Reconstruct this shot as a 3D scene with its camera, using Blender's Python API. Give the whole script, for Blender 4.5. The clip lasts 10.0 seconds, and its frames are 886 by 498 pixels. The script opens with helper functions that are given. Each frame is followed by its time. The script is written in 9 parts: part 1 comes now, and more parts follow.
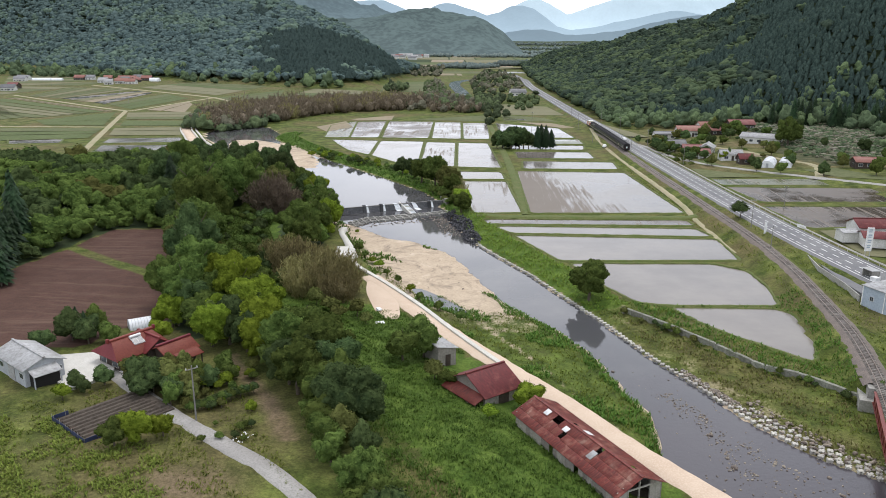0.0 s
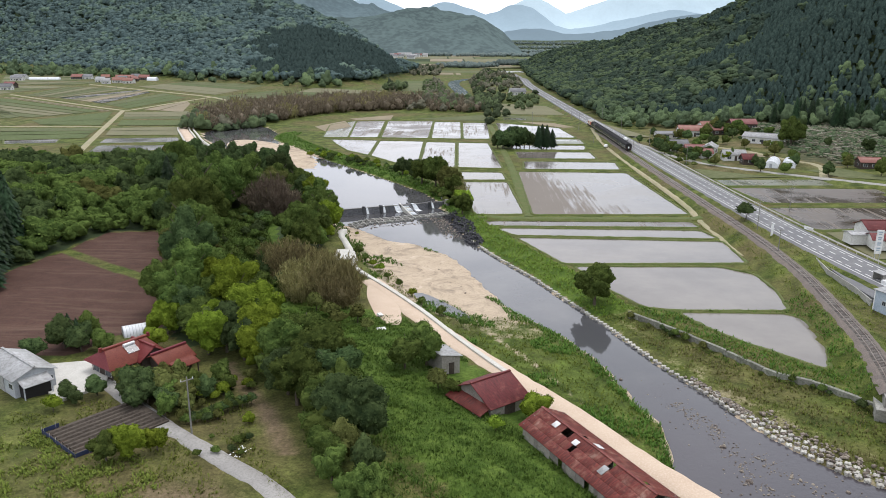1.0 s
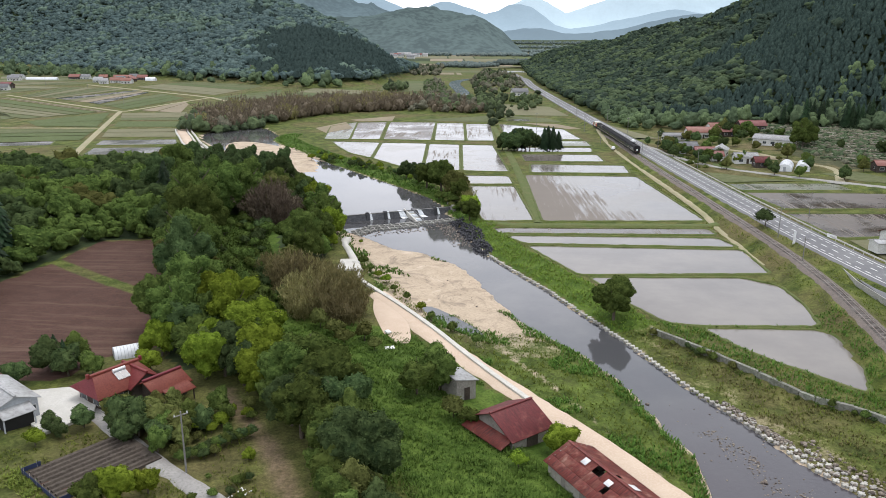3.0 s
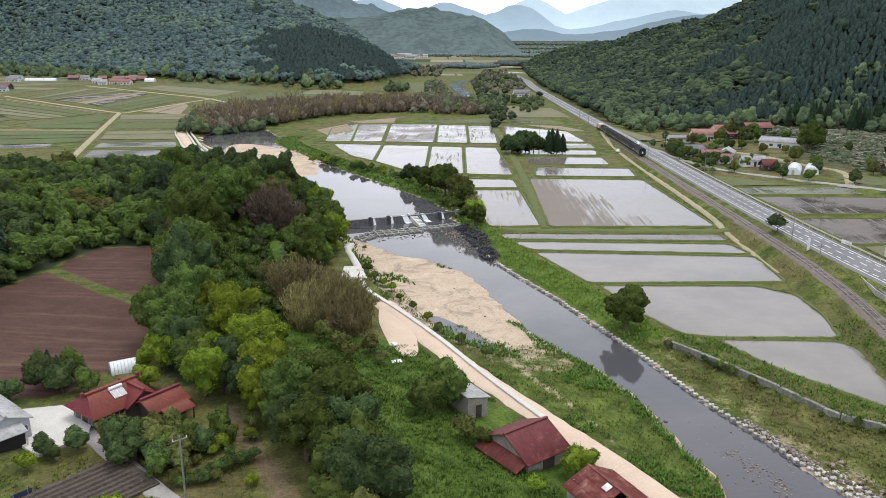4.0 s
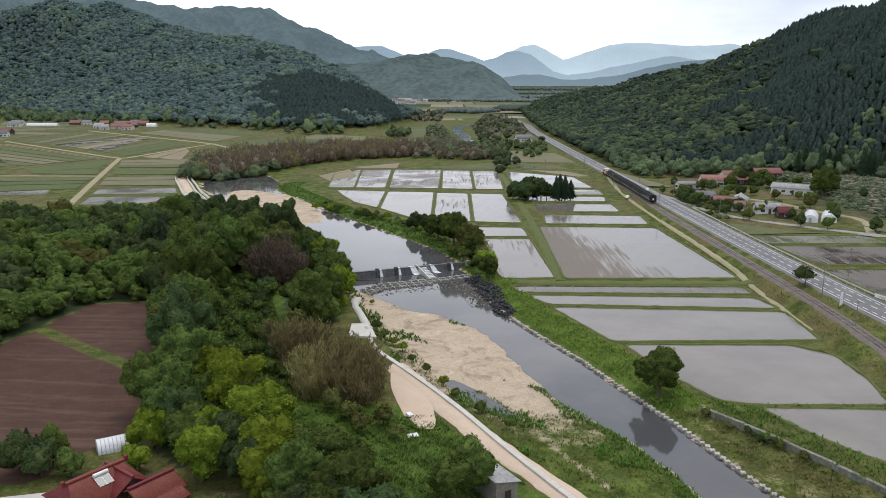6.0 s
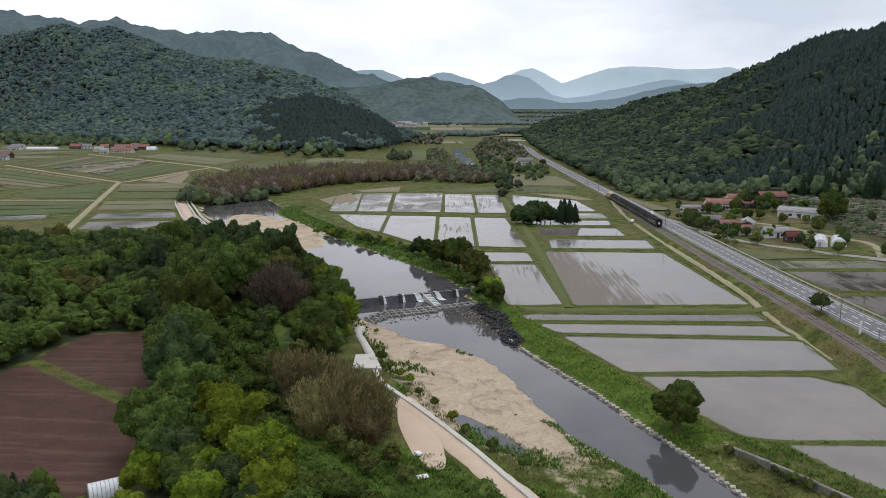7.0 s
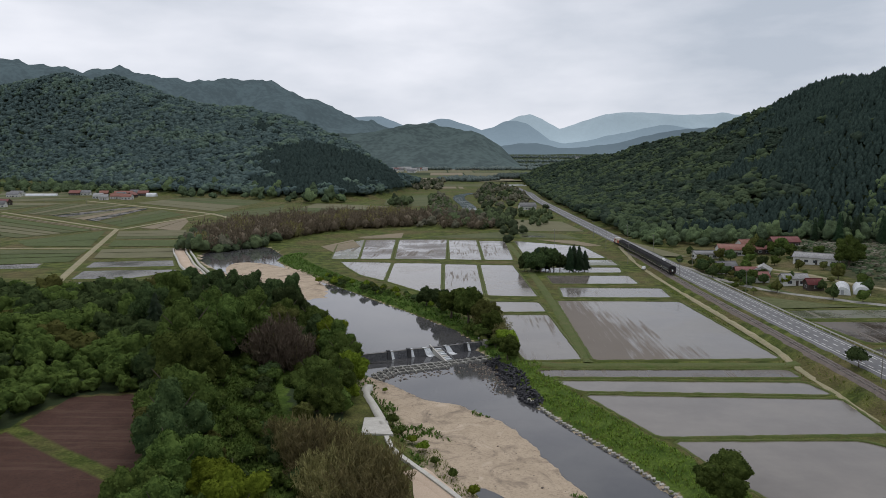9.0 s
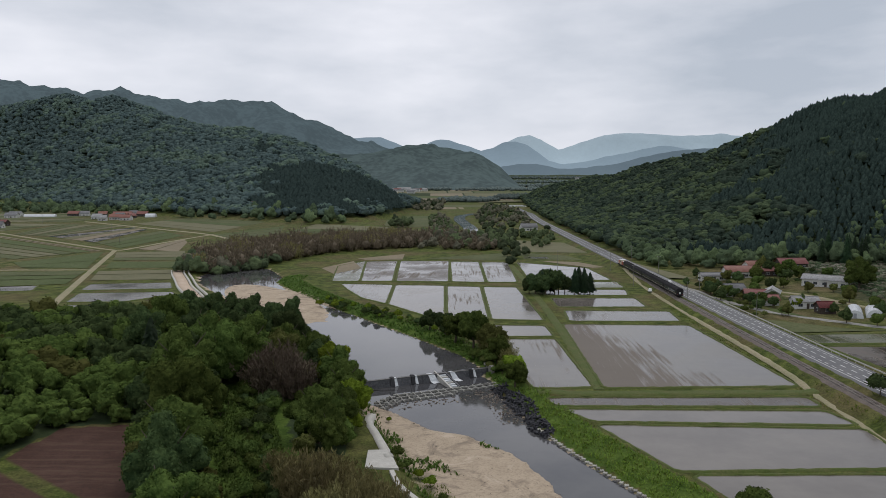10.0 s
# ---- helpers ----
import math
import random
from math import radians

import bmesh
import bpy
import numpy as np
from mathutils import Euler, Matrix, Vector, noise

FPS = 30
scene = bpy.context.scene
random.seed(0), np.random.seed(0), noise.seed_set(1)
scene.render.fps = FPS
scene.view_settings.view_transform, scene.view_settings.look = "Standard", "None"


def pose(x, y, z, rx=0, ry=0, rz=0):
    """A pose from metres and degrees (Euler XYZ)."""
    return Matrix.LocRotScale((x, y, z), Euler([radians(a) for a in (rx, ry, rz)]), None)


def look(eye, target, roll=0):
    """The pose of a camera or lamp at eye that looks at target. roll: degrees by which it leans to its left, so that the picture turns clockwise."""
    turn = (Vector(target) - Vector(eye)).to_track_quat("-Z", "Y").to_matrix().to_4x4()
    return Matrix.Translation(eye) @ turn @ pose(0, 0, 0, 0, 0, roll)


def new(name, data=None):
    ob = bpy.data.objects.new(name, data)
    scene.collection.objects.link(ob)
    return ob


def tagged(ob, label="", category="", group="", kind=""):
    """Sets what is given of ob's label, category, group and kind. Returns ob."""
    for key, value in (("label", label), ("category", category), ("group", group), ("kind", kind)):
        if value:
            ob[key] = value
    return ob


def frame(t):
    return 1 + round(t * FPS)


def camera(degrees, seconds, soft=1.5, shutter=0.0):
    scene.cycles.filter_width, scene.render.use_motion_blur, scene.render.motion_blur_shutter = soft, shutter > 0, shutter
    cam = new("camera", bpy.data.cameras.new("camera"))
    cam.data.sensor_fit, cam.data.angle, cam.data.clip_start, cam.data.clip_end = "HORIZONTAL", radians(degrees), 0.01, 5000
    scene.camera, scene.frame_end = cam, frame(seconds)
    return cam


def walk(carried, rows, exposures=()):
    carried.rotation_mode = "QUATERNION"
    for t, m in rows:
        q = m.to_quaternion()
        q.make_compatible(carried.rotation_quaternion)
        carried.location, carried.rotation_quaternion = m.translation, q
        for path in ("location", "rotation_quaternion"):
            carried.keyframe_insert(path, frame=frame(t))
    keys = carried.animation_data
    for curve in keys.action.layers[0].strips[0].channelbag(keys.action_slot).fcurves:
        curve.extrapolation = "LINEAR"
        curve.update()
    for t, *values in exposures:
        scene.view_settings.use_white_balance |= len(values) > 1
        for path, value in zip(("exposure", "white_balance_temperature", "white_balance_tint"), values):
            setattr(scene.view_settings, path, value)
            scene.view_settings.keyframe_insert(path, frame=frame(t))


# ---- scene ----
cam = camera(62.0, 10.0, 0.7)
PATH = [
    (0, (-0.684, 0.64, 49.973), (-0.679, 2.568, 49.439), 0.3),
    (0.5, (-1.037, 2.266, 49.952), (-1.03, 4.193, 49.417), 0.3),
    (1, (-1.424, 4.063, 49.924), (-1.415, 5.99, 49.388), 0.3),
    (1.5, (-1.821, 6.02, 49.904), (-1.812, 7.947, 49.367), 0.4),
    (2, (-2.262, 8.025, 49.911), (-2.254, 9.952, 49.375), 0.3),
    (2.5, (-2.884, 10.128, 49.953), (-2.874, 12.055, 49.416), 0.3),
    (4, (-5.027, 16.845, 50.285), (-5.015, 18.772, 49.75), 0.3),
    (4.5, (-5.775, 19.183, 50.385), (-5.762, 21.115, 49.871), 0.4),
    (5, (-6.552, 21.563, 50.481), (-6.539, 23.503, 49.997), 0.3),
    (5.5, (-7.314, 23.972, 50.559), (-7.3, 25.92, 50.106), 0.3),
    (7, (-9.669, 31.224, 50.783), (-9.653, 33.19, 50.419), 0.2),
    (7.5, (-10.451, 33.669, 50.795), (-10.434, 35.641, 50.463), 0.2),
    (8, (-11.251, 36.12, 50.778), (-11.234, 38.096, 50.476), 0.2),
    (8.5, (-11.999, 38.689, 50.773), (-11.981, 40.67, 50.499), 0.1),
    (9, (-12.716, 41.383, 50.771), (-12.697, 43.368, 50.526), 0.0),
    (9.5, (-13.434, 44.143, 50.776), (-13.414, 46.131, 50.558), -0.0),
    (10, (-14.145, 46.935, 50.77), (-14.124, 48.926, 50.58), -0.0),
]
walk(cam, [(t, look(eye, target, roll)) for t, eye, target, roll in PATH], [(0, 0.33), (4, 0.36), (5.5, 0.1), (7.5, -0.4), (10, -0.72)])

# ---- world and light ----
world = bpy.data.worlds.new("overcast_sky")
scene.world = world
world.use_nodes = True
wn = world.node_tree
for n in list(wn.nodes):
    wn.nodes.remove(n)
w_out = wn.nodes.new("ShaderNodeOutputWorld")
w_bg = wn.nodes.new("ShaderNodeBackground")
w_sky = wn.nodes.new("ShaderNodeTexSky")
w_sky.sky_type = "NISHITA"
w_sky.sun_disc = False
w_sky.sun_elevation = radians(58)
w_sky.sun_rotation = radians(20)
w_sky.air_density, w_sky.dust_density = 1.0, 3.0
w_geo = wn.nodes.new("ShaderNodeTexCoord")
w_map = wn.nodes.new("ShaderNodeMapping")
w_map.inputs["Scale"].default_value = (1.0, 1.0, 3.4)
w_map.inputs["Location"].default_value = (0.35, 0.1, 0.25)
w_n = wn.nodes.new("ShaderNodeTexNoise")
w_n.inputs["Scale"].default_value = 1.9
w_n.inputs["Detail"].default_value = 9
w_n.inputs["Roughness"].default_value = 0.52
w_n.inputs["Distortion"].default_value = 0.0
w_ramp = wn.nodes.new("ShaderNodeValToRGB")
w_ramp.color_ramp.elements[0].position, w_ramp.color_ramp.elements[0].color = 0.33, (7.0, 7.8, 9.1, 1)
w_ramp.color_ramp.elements[1].position, w_ramp.color_ramp.elements[1].color = 0.62, (13.0, 13.25, 14.35, 1)
w_mix = wn.nodes.new("ShaderNodeMix")
w_mix.data_type = "RGBA"
w_mix.inputs[0].default_value = 0.93
wn.links.new(w_geo.outputs["Generated"], w_map.inputs[0])
wn.links.new(w_map.outputs[0], w_n.inputs["Vector"])
wn.links.new(w_n.outputs["Fac"], w_ramp.inputs[0])
wn.links.new(w_sky.outputs[0], w_mix.inputs[6])
wn.links.new(w_ramp.outputs[0], w_mix.inputs[7])
# the cloud deck is thinner and brighter towards the horizon
w_sep = wn.nodes.new("ShaderNodeSeparateXYZ")
w_up = wn.nodes.new("ShaderNodeMapRange")
w_up.inputs[1].default_value, w_up.inputs[2].default_value, w_up.inputs[3].default_value, w_up.inputs[4].default_value = 0.0, 0.55, 1.16, 0.97
w_mul = wn.nodes.new("ShaderNodeVectorMath")
w_mul.operation = "SCALE"
wn.links.new(w_geo.outputs["Generated"], w_sep.inputs[0])
wn.links.new(w_sep.outputs["Z"], w_up.inputs[0])
wn.links.new(w_mix.outputs[2], w_mul.inputs[0])
wn.links.new(w_up.outputs[0], w_mul.inputs["Scale"])
wn.links.new(w_mul.outputs[0], w_bg.inputs["Color"])
w_bg.inputs["Strength"].default_value = 0.1
wn.links.new(w_bg.outputs[0], w_out.inputs[0])

sun = new("sun", bpy.data.lights.new("sun", "SUN"))
sun.data.energy, sun.data.angle, sun.data.color = 1.1, radians(24), (1.0, 0.95, 0.92)
sun.matrix_world = look((40, 60, 200), (0, 0, 0))

# ---- materials ----
def nodes_of(name):
    m = bpy.data.materials.new(name)
    m.use_nodes = True
    t = m.node_tree
    return m, t, t.nodes["Principled BSDF"]


def noise_node(t, scale, detail=4, rough=0.55, vec=None, dist=0.0):
    n = t.nodes.new("ShaderNodeTexNoise")
    n.inputs["Scale"].default_value = scale
    n.inputs["Detail"].default_value = detail
    n.inputs["Roughness"].default_value = rough
    n.inputs["Distortion"].default_value = dist
    if vec is not None:
        t.links.new(vec, n.inputs["Vector"])
    return n


def remap(t, value, a, b, lo=0.0, hi=1.0):
    n = t.nodes.new("ShaderNodeMapRange")
    t.links.new(value, n.inputs[0])
    for i, v in enumerate((a, b, lo, hi)):
        n.inputs[i + 1].default_value = v
    return n.outputs[0]


def calc(t, op, a, b=0.0):
    n = t.nodes.new("ShaderNodeMath")
    n.operation = op
    for i, v in enumerate((a, b)):
        if isinstance(v, (int, float)):
            n.inputs[i].default_value = v
        else:
            t.links.new(v, n.inputs[i])
    return n.outputs[0]


def blend(t, fac, a, b, mode="MIX"):
    n = t.nodes.new("ShaderNodeMix")
    n.data_type, n.blend_type = "RGBA", mode
    for i, v in ((0, fac), (6, a), (7, b)):
        if isinstance(v, (int, float)):
            n.inputs[i].default_value = v
        elif isinstance(v, tuple):
            n.inputs[i].default_value = (*v, 1)
        else:
            t.links.new(v, n.inputs[i])
    return n.outputs[2]


def position(t):
    return t.nodes.new("ShaderNodeNewGeometry").outputs["Position"]


def surface(name, base, other, fine=None, scale=0.3, fine_scale=4.0, rough=0.8, metal=0.0, bump=0.3, vary="", spec=0.3, amount=0.35):
    """A weathered surface: two colours in large patches, a third in fine grain, and relief. vary: random brightness by object or island."""
    m, t, b = nodes_of(name)
    p = position(t)
    n1 = noise_node(t, scale, 5, 0.6, p)
    n2 = noise_node(t, fine_scale, 6, 0.65, p)
    c = blend(t, remap(t, n1.outputs["Fac"], 0.38, 0.62), base, other)
    if fine is not None:
        c = blend(t, remap(t, n2.outputs["Fac"], 0.45, 0.72), c, fine)
    if vary:
        if vary == "object":
            r = t.nodes.new("ShaderNodeObjectInfo").outputs["Random"]
        else:
            r = t.nodes.new("ShaderNodeNewGeometry").outputs["Random Per Island"]
        hsv = t.nodes.new("ShaderNodeHueSaturation")
        t.links.new(remap(t, r, 0, 1, 1 - amount, 1 + amount), hsv.inputs["Value"])
        t.links.new(remap(t, r, 0, 1, 0.485, 0.515), hsv.inputs["Hue"])
        t.links.new(c, hsv.inputs["Color"])
        c = hsv.outputs[0]
    t.links.new(c, b.inputs["Base Color"])
    t.links.new(remap(t, n2.outputs["Fac"], 0.3, 0.7, max(rough - 0.12, 0.02), min(rough + 0.1, 1)), b.inputs["Roughness"])
    b.inputs["Metallic"].default_value = metal
    b.inputs["Specular IOR Level"].default_value = spec
    if bump:
        bn = t.nodes.new("ShaderNodeBump")
        bn.inputs["Strength"].default_value = bump
        bn.inputs["Distance"].default_value = 0.1
        t.links.new(n2.outputs["Fac"], bn.inputs["Height"])
        t.links.new(bn.outputs[0], b.inputs["Normal"])
    return m


def foliage(name, dark, light, trans=0.14, relief=0.0, grain=0.4, patch=0.22):
    """Leaves: colour varies by tree, by leaf clump and softly through the crown."""
    m, t, b = nodes_of(name)
    p = position(t)
    n1 = noise_node(t, patch, 3, 0.5, p)
    geo = t.nodes.new("ShaderNodeNewGeometry")
    obj = t.nodes.new("ShaderNodeObjectInfo")
    n2 = noise_node(t, patch * 3.9, 2, 0.5, p)
    f = calc(t, "ADD", calc(t, "MULTIPLY", remap(t, n1.outputs["Fac"], 0.3, 0.7), 0.25), calc(t, "MULTIPLY", remap(t, n2.outputs["Fac"], 0.36, 0.64), 0.75 - grain))
    f = calc(t, "ADD", f, calc(t, "MULTIPLY", geo.outputs["Random Per Island"], grain))
    if relief:
        # leafy unevenness of crowns that are too far off for single leaves
        nb = noise_node(t, relief, 4, 0.7, p)
        bn = t.nodes.new("ShaderNodeBump")
        bn.inputs["Strength"].default_value, bn.inputs["Distance"].default_value = 0.8, 0.8 / relief
        t.links.new(nb.outputs["Fac"], bn.inputs["Height"])
        t.links.new(bn.outputs[0], b.inputs["Normal"])
        f = calc(t, "ADD", f, remap(t, nb.outputs["Fac"], 0.3, 0.7, -0.3, 0.3))
    c = blend(t, f, dark, light)
    hsv = t.nodes.new("ShaderNodeHueSaturation")
    t.links.new(remap(t, obj.outputs["Random"], 0, 1, 0.7, 1.3), hsv.inputs["Value"])
    t.links.new(remap(t, obj.outputs["Random"], 0, 1, 0.482, 0.512), hsv.inputs["Hue"])
    t.links.new(c, hsv.inputs["Color"])
    c = hsv.outputs[0]
    t.links.new(c, b.inputs["Base Color"])
    b.inputs["Roughness"].default_value = 0.6
    b.inputs["Specular IOR Level"].default_value = 0.0 if relief else 0.1
    tr = t.nodes.new("ShaderNodeBsdfTranslucent")
    t.links.new(c, tr.inputs["Color"])
    mix = t.nodes.new("ShaderNodeMixShader")
    mix.inputs[0].default_value = trans
    t.links.new(b.outputs[0], mix.inputs[1])
    t.links.new(tr.outputs[0], mix.inputs[2])
    t.links.new(mix.outputs[0], t.nodes["Material Output"].inputs[0])
    return m


def water(name, deep, shallow, rough, ripple, scale, patches=0.0, rows=None, riffle=None):
    """Still or slow water over mud: dark body, sky in its surface, fine ripples. rows: (angle, spacing) of mud ridges that break the surface."""
    m, t, b = nodes_of(name)
    p = position(t)
    n1 = noise_node(t, 0.05, 5, 0.6, p)
    c = blend(t, remap(t, n1.outputs["Fac"], 0.4, 0.62), deep, shallow)
    rg = remap(t, n1.outputs["Fac"], 0.42, 0.6, rough, rough + patches)
    if rows:
        turn = t.nodes.new("ShaderNodeMapping")
        turn.inputs["Rotation"].default_value = (0, 0, radians(rows[0]))
        t.links.new(p, turn.inputs[0])
        mp = t.nodes.new("ShaderNodeMapping")
        mp.inputs["Scale"].default_value = (1 / rows[1], 0.05 / rows[1], 1)
        t.links.new(turn.outputs[0], mp.inputs[0])
        s = noise_node(t, 1.0, 3, 0.6, mp.outputs[0])
        big = noise_node(t, 0.022, 3, 0.5, p)
        mask = calc(t, "ADD", remap(t, s.outputs["Fac"], 0.3, 0.7), remap(t, big.outputs["Fac"], 0.35, 0.65, -0.4, 0.2))
        if len(rows) > 2:
            # the mud lies higher at one side and along the near end of the field
            sp = t.nodes.new("ShaderNodeSeparateXYZ")
            t.links.new(p, sp.inputs[0])
            high = calc(t, "ADD", remap(t, sp.outputs["X"], rows[2], rows[3], 0.75, -0.25), remap(t, sp.outputs["Y"], rows[4], rows[5], 0.4, 0.0))
            mask = calc(t, "ADD", calc(t, "MULTIPLY", mask, 0.75), high)
        mud = remap(t, mask, 0.48, 0.95, 0.0, 0.8)
        c = blend(t, mud, c, (0.150, 0.122, 0.094))
        rg = calc(t, "MAXIMUM", rg, calc(t, "MULTIPLY", mud, 0.75))
    if riffle:
        sx = t.nodes.new("ShaderNodeSeparateXYZ")
        t.links.new(p, sx.inputs[0])
        wob = calc(t, "ADD", sx.outputs["Y"], calc(t, "MULTIPLY", noise_node(t, 0.09, 3, 0.6, p).outputs["Fac"], 50))
        fast = remap(t, wob, 112, 152, 1.0, 0.0)
        c = blend(t, fast, c, riffle)
    t.links.new(c, b.inputs["Base Color"])
    t.links.new(rg, b.inputs["Roughness"])
    b.inputs["IOR"].default_value = 1.33
    b.inputs["Specular IOR Level"].default_value = 1.0 if riffle else 0.48
    bn = t.nodes.new("ShaderNodeBump")
    bn.inputs["Strength"].default_value = ripple
    if riffle:
        t.links.new(remap(t, fast, 0, 1, ripple, 0.75), bn.inputs["Strength"])
    bn.inputs["Distance"].default_value = 0.05
    t.links.new(noise_node(t, scale, 4, 0.6, p).outputs["Fac"], bn.inputs["Height"])
    t.links.new(bn.outputs[0], b.inputs["Normal"])
    return m


def plain(name, colour, rough=0.6, metal=0.0, spec=0.3):
    return surface(name, colour, tuple(c * 0.8 for c in colour), tuple(c * 1.12 for c in colour), 0.7, 6, rough, metal, 0.08, spec=spec)


M_LEAF_DARK = foliage("leaves_dark", (0.022, 0.040, 0.017), (0.092, 0.130, 0.048), 0.14, 1.6)
M_LEAF_MID = foliage("leaves_mid", (0.030, 0.052, 0.014), (0.126, 0.172, 0.044), 0.14, 1.6)
M_LEAF_BRIGHT = foliage("leaves_bright", (0.056, 0.090, 0.010), (0.215, 0.290, 0.036), 0.14, 1.6)
M_LEAF_OLIVE = foliage("leaves_olive", (0.046, 0.056, 0.016), (0.155, 0.168, 0.054), 0.14, 1.6)
M_LEAF_CONIFER = foliage("needles", (0.010, 0.024, 0.012), (0.032, 0.058, 0.024))
M_BAMBOO = foliage("bamboo_leaves", (0.080, 0.062, 0.045), (0.190, 0.150, 0.105))
M_BAMBOO_GREEN = foliage("bamboo_leaves_green", (0.086, 0.080, 0.034), (0.305, 0.268, 0.116))
# hill foliage carries a blue-grey tint that imitates haze over the distance
M_HILL_HAZED = foliage("hill_leaves_hazed", (0.036, 0.058, 0.046), (0.094, 0.128, 0.090), 0.1, 0.5, 0.3, 0.05)
M_HILL_BRIGHT_HAZED = foliage("hill_leaves_light_hazed", (0.054, 0.086, 0.052), (0.130, 0.174, 0.090), 0.1, 0.5, 0.3, 0.05)
M_HILL_CONIFER_HAZED = foliage("hill_needles_hazed", (0.022, 0.037, 0.033), (0.058, 0.085, 0.072), 0.05, 0.8, 0.3)
# left hill: lighter, bluer copies with more distance haze painted into the leaf colour
M_FAR_HILL_HAZED = foliage("far_hill_leaves_hazed", (0.052, 0.080, 0.081), (0.106, 0.144, 0.126), 0.1, 0.3, 0.3, 0.03)
M_FAR_HILL_BRIGHT_HAZED = foliage("far_hill_leaves_light_hazed", (0.068, 0.103, 0.085), (0.132, 0.178, 0.128), 0.1, 0.3, 0.3, 0.03)
M_FAR_HILL_CONIFER_HAZED = foliage("far_hill_needles_hazed", (0.030, 0.048, 0.046), (0.062, 0.088, 0.080), 0.05, 0.6, 0.3)
M_GRASS = foliage("grass_blades", (0.066, 0.094, 0.015), (0.200, 0.228, 0.046))
M_WEEDS = foliage("weed_leaves", (0.042, 0.092, 0.016), (0.138, 0.228, 0.042))
M_LUSH = foliage("lush_blades", (0.070, 0.125, 0.014), (0.230, 0.330, 0.050))
M_GRASS_DRY = foliage("dry_grass_blades", (0.120, 0.130, 0.040), (0.240, 0.220, 0.090))
M_BARK = surface("bark", (0.09, 0.07, 0.05), (0.13, 0.11, 0.085), (0.05, 0.04, 0.03), 1.2, 9, 0.9, bump=0.6)
M_BARK_PALE = surface("pale_bark", (0.20, 0.17, 0.14), (0.26, 0.23, 0.19), (0.12, 0.10, 0.08), 1.2, 9, 0.9)
M_BUND = surface("bund_turf", (0.086, 0.114, 0.027), (0.118, 0.124, 0.042), (0.056, 0.082, 0.018), 0.25, 3.0, 0.95, bump=0.8)
M_DIRT = surface("track_dirt", (0.36, 0.30, 0.21), (0.27, 0.25, 0.15), (0.20, 0.21, 0.08), 0.3, 2.5, 0.95, bump=0.4)
M_SANDROAD = surface("sandy_track", (0.56, 0.44, 0.33), (0.50, 0.38, 0.28), (0.62, 0.51, 0.40), 0.2, 4, 0.95, bump=0.3)
M_CONCRETE = surface("weathered_concrete", (0.36, 0.35, 0.32), (0.29, 0.28, 0.25), (0.19, 0.185, 0.16), 0.5, 3.5, 0.9, bump=0.3, vary="object", amount=0.12)
M_CONCRETE_BANK = surface("bleached_concrete", (0.46, 0.44, 0.40), (0.36, 0.34, 0.30), (0.25, 0.235, 0.20), 0.7, 4, 0.9, bump=0.3, vary="object", amount=0.25)
M_CONCRETE_PALE = surface("pale_concrete", (0.60, 0.58, 0.53), (0.52, 0.50, 0.45), (0.44, 0.42, 0.37), 0.5, 5, 0.88, bump=0.2)
M_CONCRETE_DARK = surface("wet_and_gap_dark_concrete", (0.065, 0.065, 0.07), (0.10, 0.10, 0.10), (0.04, 0.04, 0.045), 0.8, 5, 0.6, bump=0.4, vary="object", amount=0.4)
M_WAVE_BLOCK = surface("black_wet_block", (0.032, 0.032, 0.038), (0.05, 0.05, 0.055), (0.02, 0.02, 0.024), 0.8, 5, 0.6, bump=0.4, vary="object", amount=0.4)
M_STONE = surface("river_stone", (0.26, 0.215, 0.17), (0.18, 0.15, 0.122), (0.11, 0.094, 0.08), 0.9, 6, 0.85, bump=0.4, vary="island", amount=0.45)
M_CONCRETE_OLD = surface("stained_old_concrete", (0.25, 0.245, 0.21), (0.17, 0.175, 0.135), (0.10, 0.105, 0.08), 0.9, 2.5, 0.92, bump=0.4, vary="object", amount=0.2)
M_ASPHALT = surface("asphalt", (0.150, 0.150, 0.155), (0.19, 0.19, 0.19), (0.115, 0.115, 0.12), 0.15, 6, 0.85, bump=0.15)
M_ASPHALT_PALE = surface("driveway_concrete", (0.29, 0.275, 0.255), (0.34, 0.325, 0.30), (0.21, 0.20, 0.18), 0.3, 4, 0.9, bump=0.2)
M_PAINT = surface("road_paint", (0.74, 0.74, 0.72), (0.66, 0.66, 0.64), (0.52, 0.52, 0.50), 0.4, 7, 0.7, bump=0.0)
M_BALLAST = surface("ballast", (0.15, 0.125, 0.11), (0.20, 0.165, 0.14), (0.085, 0.072, 0.066), 0.4, 8, 0.95, bump=0.8)
M_RAIL = surface("rail_steel", (0.22, 0.17, 0.14), (0.30, 0.26, 0.23), (0.16, 0.11, 0.08), 0.5, 6, 0.45, metal=0.6, bump=0.05)
M_SLEEPER = surface("sleeper", (0.24, 0.22, 0.20), (0.18, 0.16, 0.14), (0.12, 0.10, 0.09), 1, 8, 0.9, bump=0.2, vary="island")
M_PADDY = water("paddy_water", (0.150, 0.134, 0.118), (0.205, 0.185, 0.162), 0.07, 0.12, 3.2, 0.12)
M_PADDY_ROWS = water("paddy_water_rows", (0.150, 0.136, 0.122), (0.20, 0.185, 0.165), 0.08, 0.05, 1.6, 0.14, (2, 0.8))
M_PADDY_RIDGED = water("paddy_water_ridged", (0.155, 0.140, 0.125), (0.21, 0.195, 0.175), 0.1, 0.06, 1.6, 0.14, (2.6, 0.9, 33, 62, 220, 240))
